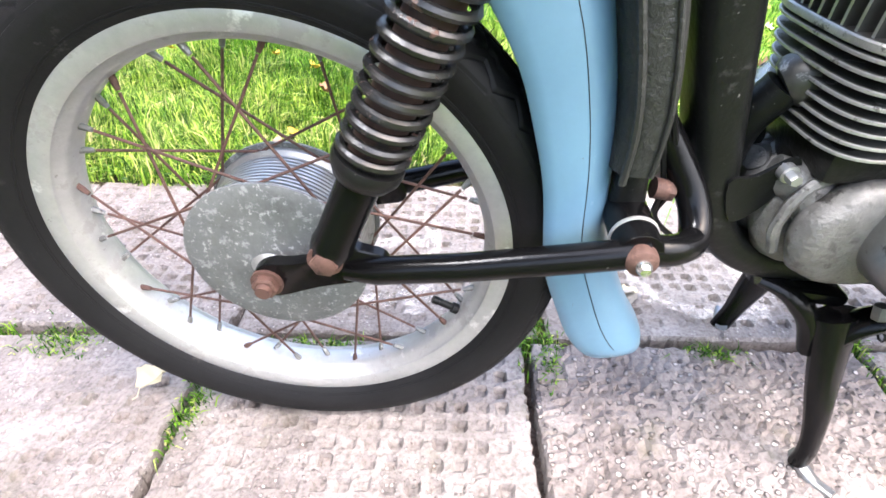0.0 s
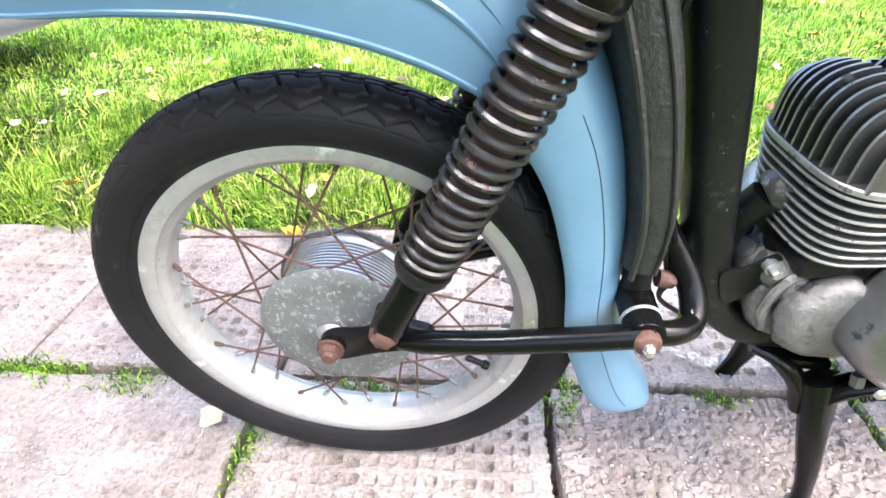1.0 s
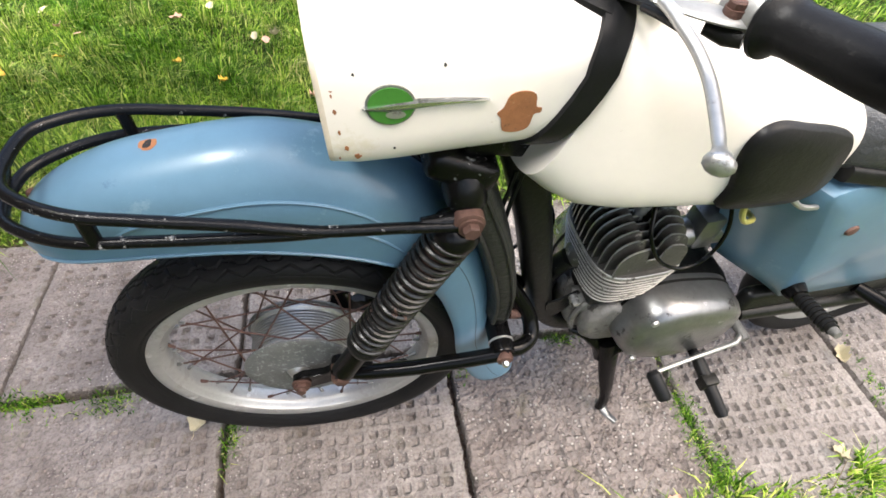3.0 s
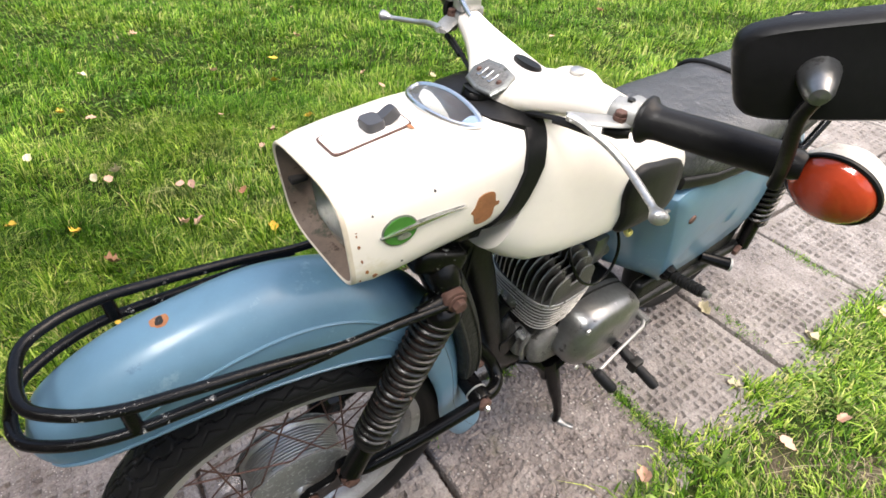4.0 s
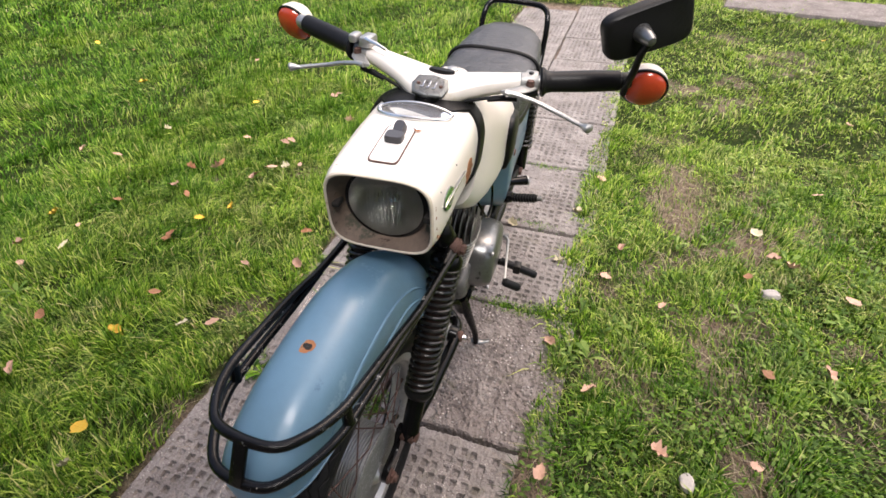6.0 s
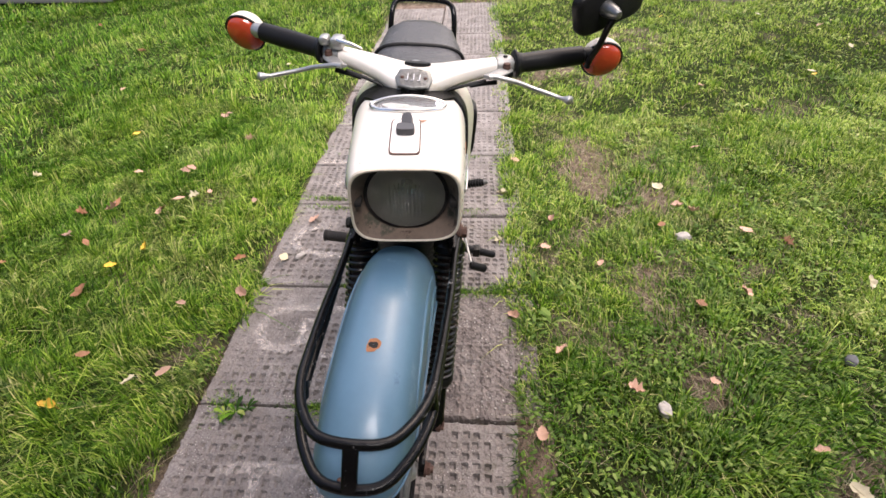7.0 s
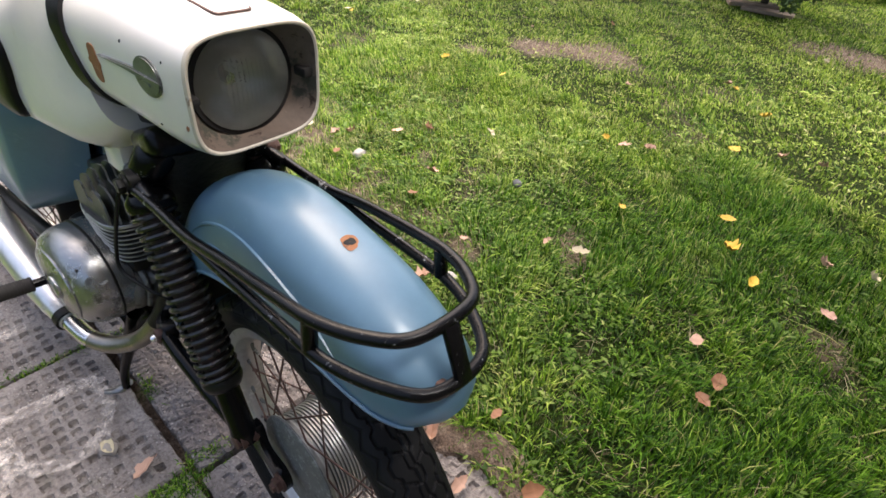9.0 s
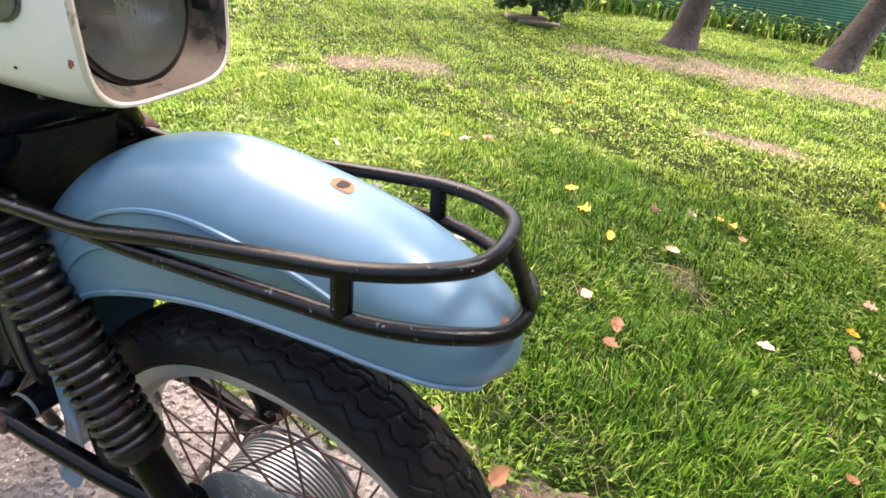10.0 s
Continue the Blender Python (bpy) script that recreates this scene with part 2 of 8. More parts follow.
def part(name, bm, material, parent=None, label="", sharp=38, at=None):
    """Links a bmesh as one mesh object under a thing or part; at: the frame its numbers are in."""
    if at is not None:
        bm.transform(at)
    bmesh.ops.recalc_face_normals(bm, faces=bm.faces)
    for f in bm.faces:
        f.smooth = True
    for e in bm.edges:
        if len(e.link_faces) == 2 and e.calc_face_angle(0) > radians(sharp):
            e.smooth = False
    me = bpy.data.meshes.new(name)
    bm.to_mesh(me)
    bm.free()
    for m in material if isinstance(material, (list, tuple)) else [material]:
        me.materials.append(m)
    ob = new(name, me)
    if parent is not None:
        ob.parent = parent
    if label:
        ob["label"] = label
    return ob


def smooth_path(pts, sub=6, closed=False):
    """Catmull-Rom through the points."""
    P = [Vector(p) for p in pts]
    n = len(P)
    out = []
    for i in range(n if closed else n - 1):
        a, b, c, d = (P[(i - 1) % n] if closed or i > 0 else 2 * P[0] - P[1]), P[i], P[(i + 1) % n], (P[(i + 2) % n] if closed or i + 2 < n else 2 * P[-1] - P[-2])
        for k in range(sub):
            t = k / sub
            out.append(0.5 * ((2 * b) + (c - a) * t + (2 * a - 5 * b + 4 * c - d) * t * t + (3 * b - a - 3 * c + d) * t ** 3))
    if not closed:
        out.append(P[-1])
    return out


def loft(bm, rings, closed_ring=True, cap=True, closed_path=False):
    rows = [[bm.verts.new(p) for p in r] for r in rings]
    m = len(rows[0])
    for i in range(len(rows) if closed_path else len(rows) - 1):
        a, b = rows[i], rows[(i + 1) % len(rows)]
        for k in range(m if closed_ring else m - 1):
            bm.faces.new((a[k], a[(k + 1) % m], b[(k + 1) % m], b[k]))
    if cap and not closed_path and closed_ring:
        bm.faces.new(rows[0][::-1])
        bm.faces.new(rows[-1])
    return rows


def tube(bm, pts, r, n=10, closed=False, cap=True, flat=1.0):
    """A round tube along points; r: a radius or one per point; flat squeezes it along its second axis."""
    P = [Vector(p) for p in pts]
    rings, up = [], None
    for i, p in enumerate(P):
        d = (P[(i + 1) % len(P)] - P[i - 1]) if closed or 0 < i < len(P) - 1 else (P[1] - P[0] if i == 0 else P[-1] - P[-2])
        d.normalize()
        if up is None:
            up = d.orthogonal().normalized()
            if flat != 1.0:
                up = Vector((0, 0, 1)).cross(d).normalized()
        up = (up - d * up.dot(d)).normalized()
        v = d.cross(up)
        rr = r[i] if isinstance(r, (list, tuple)) else r
        rings.append([p + rr * (math.cos(2 * math.pi * k / n) * up + flat * math.sin(2 * math.pi * k / n) * v) for k in range(n)])
    loft(bm, rings, cap=cap, closed_path=closed)
    return bm


def lathe(bm, prof, origin=(0, 0, 0), axis="Y", n=48, closed=False, wob=None):
    """Revolves (radius, height) points round an axis through origin."""
    o = Vector(origin)
    rings = []
    for k in range(n):
        a = 2 * math.pi * k / n
        c, s = math.cos(a), math.sin(a)
        ring = []
        for j, (r, h) in enumerate(prof):
            if wob:
                r, h = wob(j, a, r, h)
            v = {"Y": (r * c, h, r * s), "X": (h, r * c, r * s), "Z": (r * c, r * s, h)}[axis]
            ring.append(o + Vector(v))
        rings.append(ring)
    loft(bm, rings, closed_ring=closed, closed_path=True)
    return bm


def rod(bm, a, b, r, n=10, r2=None):
    a, b = Vector(a), Vector(b)
    return tube(bm, [a, b], [r, r if r2 is None else r2], n)


def rbox(bm, centre, size, bevel=0.003, rot=None, seg=2):
    g = bmesh.ops.create_cube(bm, size=1.0)
    m = Matrix.Translation(centre) @ (rot if rot is not None else Matrix.Identity(4)) @ Matrix.Diagonal((*size, 1))
    bmesh.ops.transform(bm, matrix=m, verts=g["verts"])
    if bevel:
        es = list({e for v in g["verts"] for e in v.link_edges})
        bmesh.ops.bevel(bm, geom=es, offset=bevel, segments=seg, profile=0.5, affect="EDGES")
    return bm


def hexnut(bm, centre, axis, r, h, n=6):
    c, d = Vector(centre), Vector(axis).normalized()
    return tube(bm, [c, c + d * h * 0.15, c + d * h * 0.85, c + d * h], [r * 0.92, r, r, r * 0.85], n)


def super_ring(x, yc, zc, hw, hh, n=40, e=3.0, shear=None, bottom=None):
    """A rounded-square ring across x; bottom: squareness of its lower half."""
    out = []
    for k in range(n):
        a = 2 * math.pi * k / n
        c, s = math.cos(a), math.sin(a)
        q = bottom if bottom and s < 0 else e
        u, v = math.copysign(abs(c) ** (2 / q), c), math.copysign(abs(s) ** (2 / q), s)
        out.append(Vector((x + (shear(v) if shear else 0), yc + hw * u, zc + hh * v)))
    return out


def empty(name, label, category, group="", kind="", at=(0, 0, 0)):
    ob = new(name)
    ob.empty_display_size = 0.1
    ob.location = at
    return tagged(ob, label, category, group, kind)


def B():
    return bmesh.new()
# ---- the motorcycle: steered front half ----
bike = empty("motorcycle", "old blue and cream motorcycle on its centre stand on slabs", "motorcycle")
CX, CZ = 0.006, 0.2895         # front axle


def make_wheel(cx, cz, frame_m, parent, spokes=36):
    half = [(0.2180, 0.0), (0.2185, 0.007), (0.2210, 0.0150), (0.2280, 0.0170), (0.2330, 0.0195), (0.2410, 0.0225), (0.2432, 0.0245), (0.2425, 0.0272), (0.2400, 0.0282), (0.2330, 0.0272), (0.2265, 0.0262), (0.2238, 0.0245), (0.2225, 0.0205),
            (0.2170, 0.0165), (0.2142, 0.0120), (0.2135, 0.006), (0.2133, 0.0)]
    half = [(r - 0.002, y * 1.07) for r, y in half]
    rim = half[:-1] + [(r, -y) for r, y in half[:0:-1]]
    wheel = part("front_wheel", lathe(B(), rim, (cx, 0, cz), n=120, closed=True), RIM, parent, "oxidised alloy rim", at=frame_m)

    # tyre: smooth carcass, zigzag grooves cut into the tread
    R = 0.2965
    flank_p = [(0.2365, 0.0265), (0.2410, 0.0315), (0.2460, 0.0358), (0.2520, 0.0398), (0.2585, 0.0428)]
    side = smooth_path([(0.2585, 0.0428, 0), (0.2670, 0.0444, 0), (0.2755, 0.0432, 0), (0.2830, 0.0390, 0), (0.2888, 0.0318, 0), (0.2930, 0.0220, 0), (0.2957, 0.0110, 0), (R, 0.0, 0)], 8)
    arc = [0.0]
    for p, q in zip(side[::-1], side[-2::-1]):
        arc.append(arc[-1] + (p - q).length)
    arc = arc[::-1]              # distance from the crown line
    prof = [(r, -y) for r, y in flank_p[:-1]] + [(p.x, -p.y) for p in side]
    dist = [None] * (len(flank_p) - 1) + arc
    prof += [(r, -y) for r, y in prof[-2::-1]]
    dist += dist[-2::-1]
    mid = len(flank_p) - 2 + len(side)

    def cut(d, width, depth):
        return depth * max(0.0, min(1.0, 1.6 - 1.6 * abs(d) / width))

    def wob(j, a, r, h):
        d = dist[j]
        if d is None or d > 0.060:
            return r, h
        ph = a * 46 + (0.0 if j < mid else math.pi)
        tri = 2 / math.pi * math.asin(math.sin(ph))
        trap = max(-1.0, min(1.0, 2.2 * math.sin(ph)))
        g = max(cut(d - 0.0245 - 0.0035 * trap, 0.0024, 0.0042), cut(d - 0.0400 - 0.0060 * tri, 0.0019, 0.0026))
        if math.sin(ph) < 0.9:
            g = max(g, cut(d - 0.0515, 0.0014, 0.0012))
        if d < 0.024:
            g = max(g, cut(math.sin(ph * 0.5 + 40 * d), 0.16, 0.0034) * (1 if d > 0.005 else 0.6), cut(d - 0.0045 - 0.0030 * trap, 0.0022, 0.0034))
        return r - g * (1 - 9 * d), h * (1 - g * 9 * d / 0.046)
    bm = lathe(B(), prof, (cx, 0, cz), n=920, wob=wob)
    for v in bm.verts:           # flattened where it stands
        v.co.z = max(v.co.z, -0.0015)
    part("tyre", bm, RUBBER, wheel, "black rubber tyre with zigzag tread", sharp=30, at=frame_m)
    bm = B()
    qw = random.Random(2)
    for k in range(150):         # moulding hairs left on the crown
        a = 2 * math.pi * (k + qw.uniform(-0.3, 0.3)) / 150
        if qw.random() < 0.55:
            y0, ln = qw.choice((-0.008, 0.0, 0.008)), qw.uniform(0.002, 0.0065)
            c, s = math.cos(a), math.sin(a)
            tube(bm, [Vector((cx + (R - 0.001) * c, y0, cz + (R - 0.001) * s)), Vector((cx + (R + ln) * c + 0.001 * qw.uniform(-1, 1), y0 + 0.001, cz + (R + ln) * s))], [0.0006, 0.0003], 3)
    part("moulding_hairs", bm, RUBBER, wheel, at=frame_m)["kind"] = "stuff"
    bm = B()
    for s in (-1, 1):           # moulded rings on the sidewalls
        for r, y in ((0.2458, 0.0357), (0.2480, 0.0372)):
            tube(bm, [Vector((cx + r * math.cos(2 * math.pi * k / 96), s * y, cz + r * math.sin(2 * math.pi * k / 96))) for k in range(96)], 0.0005, 5, closed=True)
    part("sidewall_ribs", bm, RUBBER, wheel, at=frame_m)

    # hub: ribbed drum between two brake plates
    prof = [(0.030, -0.038), (0.084, -0.038), (0.0885, -0.036), (0.0885, -0.030)]
    y = -0.029
    while y < 0.024:
        prof += [(0.0790, y), (0.0790, y + 0.0018), (0.0845, y + 0.0025), (0.0845, y + 0.0049)]
        y += 0.0056
    prof += [(0.0885, 0.030), (0.0885, 0.036), (0.084, 0.038), (0.030, 0.038)]
    part("hub", lathe(B(), prof, (cx, 0, cz), n=72), ALU, wheel, "ribbed alloy drum", at=frame_m)
    for s in (-1, 1):
        plate = lathe(B(), [(0.0, s * 0.0475), (0.020, s * 0.0475), (0.026, s * 0.0450), (0.070, s * 0.0432), (0.0900, s * 0.0420), (0.0935, s * 0.0400), (0.0935, s * 0.0370), (0.080, s * 0.0365)], (cx, 0, cz), n=72)
        part("brake_plate", plate, HUBCAST, wheel, "dull speckled cast brake plate", at=frame_m)
    part("axle_boss", lathe(B(), [(0.0, -0.055), (0.014, -0.055), (0.021, -0.046), (0.026, -0.042)], (cx - 0.004, 0, cz - 0.004), n=28), ALU, wheel, "bright alloy boss", at=frame_m)

    # spokes with their nipples
    for i in range(spokes):
        side = -1 if i % 2 == 0 else 1
        lead = 1 if (i // 2) % 2 == 0 else -1
        ar = 2 * math.pi * (i + 0.25) / spokes
        ah = ar + lead * radians(52)
        h = Vector((cx + 0.0865 * math.cos(ah), side * 0.033, cz + 0.0865 * math.sin(ah)))
        r = Vector((cx + 0.2150 * math.cos(ar), side * 0.004, cz + 0.2150 * math.sin(ar)))
        d = (h - r).normalized()
        bm = rod(B(), r + d * 0.018, h, 0.00155, 6)
        part("spoke", bm, RUSTY, wheel, at=frame_m)
        part("nipple", tube(B(), [r - d * 0.002, r + d * 0.010, r + d * 0.016], [0.0036, 0.0032, 0.0024], 6), NIPPLE if i % 4 else RUSTY, wheel, at=frame_m)
    d = Vector((math.cos(-0.52), 0, math.sin(-0.52)))
    c = Vector((cx, -0.002, cz))
    part("tyre_valve", tube(B(), [c + d * 0.214, c + d * 0.204, c + d * 0.203, c + d * 0.186, c + d * 0.1855, c + d * 0.178], [0.0065, 0.0065, 0.0045, 0.0045, 0.0052, 0.0048], 10), [GRIP], wheel, "rubber and brass valve", at=frame_m)
    return wheel


make_wheel(CX, CZ, WHEEL, bike)

# front mudguard: crown line, lower edge and half width along its length
GUARD = [(-0.2540, 0.672, -0.2440, 0.664, 0.022), (-0.2500, 0.690, -0.2330, 0.664, 0.042), (-0.2380, 0.709, -0.2150, 0.665, 0.054), (-0.2070, 0.732, -0.1890, 0.6655, 0.0615), (-0.1540, 0.7580, -0.1450, 0.6670, 0.0655), (-0.0940, 0.7745, -0.1000, 0.6680, 0.0670),
         (0.0030, 0.7890, -0.0130, 0.6640, 0.0680), (0.0610, 0.7840, 0.0600, 0.6500, 0.0680), (0.1180, 0.7660, 0.1120, 0.6340, 0.0680), (0.1740, 0.7340, 0.1460, 0.6190, 0.0680), (0.2260, 0.6880, 0.1730, 0.6010, 0.0660),
         (0.2600, 0.6400, 0.1990, 0.5680, 0.0640), (0.2920, 0.5760, 0.2280, 0.5160, 0.0615), (0.3110, 0.5040, 0.2470, 0.4560, 0.0600), (0.3220, 0.4330, 0.2590, 0.4030, 0.0590), (0.3300, 0.3480, 0.2690, 0.3200, 0.0580),
         (0.3540, 0.2780, 0.2880, 0.2620, 0.0580), (0.3800, 0.2200, 0.3100, 0.2100, 0.0580), (0.4010, 0.1840, 0.3400, 0.1770, 0.0550), (0.4060, 0.1670, 0.3800, 0.1620, 0.0380)]
GUARD_C = smooth_path([(g[0], 0, g[1]) for g in GUARD], 4)
GUARD_E = smooth_path([(g[2], g[4], g[3]) for g in GUARD], 4)


def guard_point(s, phi, lift=0.0):
    """A point of the mudguard: s along it (0..1), phi from -90 (left edge) over 0 (crown) to 90."""
    f = s * (len(GUARD_C) - 1)
    i = min(int(f), len(GUARD_C) - 2)
    t = f - i
    c, e = GUARD_C[i].lerp(GUARD_C[i + 1], t), GUARD_E[i].lerp(GUARD_E[i + 1], t)
    a = radians(phi)
    ex = 2 / 2.5
    w, h = math.copysign(abs(math.sin(a)) ** ex, a), abs(math.cos(a)) ** ex
    p = Vector((e.x + (c.x - e.x) * h, w * e.y, e.z + (c.z - e.z) * h))
    if lift:
        mid = Vector((e.x - 0.05, 0, e.z - 0.06)) if s > 0.5 else Vector((e.x, 0, e.z))
        p += (p - mid).normalized() * lift
    return p


bm = B()
rings = []
for i in range(len(GUARD_C)):
    s = i / (len(GUARD_C) - 1)
    outer = [guard_point(s, ph) for ph in range(-90, 91, 6)]
    inner = [guard_point(s, ph, -0.0022) for ph in range(90, -91, -6)]
    rings.append(outer + inner)
loft(bm, rings)
guard = part("front_mudguard", bm, BLUE, bike, "faded blue sheet-steel mudguard with scratches", sharp=55, at=FRONT)
for side in (-1, 1):            # pressed beads along the flanks
    for s0, s1, p0, p1, p2 in ((0.20, 0.50, 78, 57, 66), (0.305, 0.52, 82, 72, 80)):
        pts = []
        for k in range(25):
            t = k / 24
            ph = (1 - t) ** 2 * p0 + 2 * t * (1 - t) * (2 * p1 - (p0 + p2) / 2) + t * t * p2
            pts.append(guard_point(s0 + (s1 - s0) * t, side * ph, 0.0002))
        part("pressed_bead", tube(B(), pts, [0.0022 * min(1, 6 * k / 24, 6 * (24 - k) / 24) + 0.0003 for k in range(25)], 6), BLUE, guard, at=FRONT)
    part("rolled_edge", tube(B(), [guard_point(k / 90, side * 89.0, 0.0012) for k in range(4, 46)], 0.0022, 6), BLUE, guard, at=FRONT)
for side in (-1, 1):            # open seam down the rear flank
    part("seam", tube(B(), [guard_point(0.60 + 0.33 * k / 24, side * (58 + 8 * k / 24), 0.0001) for k in range(25)], 0.00045, 5), GREASE, guard, "dark open seam", at=FRONT)


def blot(p, nrm, r, seed, ring=14, lift=0.0006, stretch=(1.0, 1.0)):
    """A flat irregular patch lying on a surface."""
    rr = random.Random(seed)
    n = Vector(nrm).normalized()
    u = n.orthogonal().normalized() if abs(n.x) > 0.9 else (Vector((1, 0, 0)) - n * n.x).normalized()
    v = n.cross(u)
    bm = B()
    vs = [bm.verts.new(Vector(p) + n * lift + (stretch[0] * u * math.cos(2 * math.pi * k / ring) + stretch[1] * v * math.sin(2 * math.pi * k / ring)) * r * (0.9 + 0.14 * math.sin(4 * math.pi * k / ring + seed) + 0.09 * math.sin(6 * math.pi * k / ring + 2 * seed) + rr.uniform(-0.05, 0.05))) for k in range(ring)]
    bm.faces.new(vs)
    return bm


hs = min((k / 400 for k in range(400)), key=lambda k: abs(guard_point(k, 0).x + 0.087))
hp = guard_point(hs, 0)
def on_guard(r, wide, seed, lift):
    """A thin irregular patch that follows the crown round the drilled hole."""
    ds = 0.01 / (guard_point(hs + 0.01, 0) - guard_point(hs, 0)).length
    dp = 5.0 / (guard_point(hs, 5) - guard_point(hs, 0)).length
    bm = B()
    rings = []
    for k in (0.05, 0.5, 1.0):
        ring = []
        for i in range(26):
            a = 2 * math.pi * i / 26
            q = r * k * (0.92 + 0.13 * math.sin(2 * a + seed) + 0.09 * math.sin(3 * a + 2 * seed) + 0.04 * math.sin(7 * a + seed))
            ring.append(guard_point(hs + q * wide * math.cos(a) * ds, q * math.sin(a) * dp, lift))
        rings.append(ring)
    loft(bm, rings, cap=False)
    return bm


part("rust_patch", on_guard(0.0100, 1.15, 3, 0.0006), RUST_FLAT, guard, "rust round a drilled hole", at=FRONT)
part("bolt_hole", on_guard(0.0058, 1.0, 5, 0.0011), DARK, guard, "dark drilled hole", at=FRONT)
part("mudguard_bolt", lathe(B(), [(0.0, 0.006), (0.004, 0.006), (0.0065, 0.004), (0.0075, -0.002)], (-0.237, 0.012, 0.705), "Z", 14), RUSTY, guard, at=FRONT)

# tubular guard rail round the mudguard
def mirror_y(pts):
    return pts + [(x, -y, z) for x, y, z in pts[::-1]]


TOP = smooth_path(mirror_y([(0.239, -0.099, 0.7195), (0.165, -0.096, 0.7215), (0.092, -0.0955, 0.7245), (0.045, -0.0945, 0.7330), (0.0, -0.0925, 0.7420), (-0.088, -0.088, 0.7545), (-0.145, -0.0825, 0.7615), (-0.192, -0.064, 0.7665), (-0.221, -0.033, 0.7690)]), 6)
LOW = smooth_path(mirror_y([(0.092, -0.0945, 0.7225), (0.045, -0.0935, 0.7210), (0.0, -0.0920, 0.7215), (-0.095, -0.0890, 0.7240), (-0.160, -0.0835, 0.7235), (-0.214, -0.062, 0.7210), (-0.247, -0.030, 0.7180)]), 6)
rail = part("mudguard_rail", tube(B(), TOP, 0.0068, 12), RAIL, bike, "bent black tube rail, paint chipped", at=FRONT)
part("lower_tube", tube(B(), LOW, 0.0067, 12), RAIL, rail, at=FRONT)
for y in (-1, 1):
    part("strut", rod(B(), (-0.137, y * 0.083, 0.760), (-0.139, y * 0.0855, 0.724), 0.0080, 10), RAIL, rail, at=FRONT)
part("strut", rbox(B(), (-0.241, 0.0, 0.7435), (0.008, 0.019, 0.060), 0.003, Matrix.Rotation(radians(27), 4, "Y")), RAIL, rail, at=FRONT)
for y in (-1, 1):
    part("flattened_end", tube(B(), [(0.215, y * 0.097, 0.6905), (0.245, y * 0.0955, 0.690), (0.262, y * 0.0935, 0.690), (0.281, y * 0.0930, 0.690)], [0.0080, 0.0115, 0.0125, 0.010], 12, flat=1.0), RAIL, rail, at=YOKE)

# fork: pressed carrier behind the mudguard, upper yoke, swinging arms
bm = B()
CAR = smooth_path([(0.244, 0, 0.772), (0.278, 0, 0.692), (0.3030, 0, 0.626), (0.322, 0, 0.560), (0.3350, 0, 0.500), (0.3390, 0, 0.460), (0.3380, 0, 0.420)], 4)
rings = []
for i, p in enumerate(CAR):
    d = (CAR[min(i + 1, len(CAR) - 1)] - CAR[max(i - 1, 0)]).normalized()
    nrm = Vector((d.z, 0, -d.x)) * -1
    t = i / (len(CAR) - 1)
    w, th = 0.066 - 0.010 * t, 0.022 - 0.008 * t
    rings.append([p + nrm * ((th if math.cos(a) * nrm.x > 0 else th + 0.013) * math.copysign(abs(math.cos(a)) ** 0.6, math.cos(a))) + Vector((0, w * math.copysign(abs(math.sin(a)) ** 0.5, math.sin(a)), 0)) for a in [2 * math.pi * k / 28 for k in range(28)]])
loft(bm, rings)
carrier = part("fork_carrier", bm, DUSTY, bike, "pressed-steel fork, worn black paint", at=FRONT)
for y in (-1, 1):               # rolled edge against the mudguard, seam along the back
    part("rolled_edge", tube(B(), [r_[(7 if y > 0 else 21)] + Vector((-0.020 + 0.004 * i / len(rings), y * 0.0005, -0.006)) for i, r_ in enumerate(rings)], 0.0036, 8), DUSTY, carrier, at=FRONT)
    part("rolled_edge", tube(B(), [r_[(7 if y > 0 else 21)] + Vector((0.006, y * 0.0005, 0.001)) for r_ in rings], 0.0022, 8), DUSTY, carrier, at=FRONT)
# yoke and shock brackets: the pale flecks also paint in sky highlights
bm = rbox(B(), (0.262, 0, 0.742), (0.085, 0.165, 0.040), 0.014, Matrix.Rotation(radians(24), 4, "Y"), 3)
part("fork_yoke", bm, RAIL, carrier, "glossy black yoke, pale flecks for scratches and sky highlights", at=YOKE)
part("steering_stem", rod(B(), (0.285, 0, 0.74), (0.350, 0, 0.93), 0.022, 20), BLACK, carrier, at=YOKE)
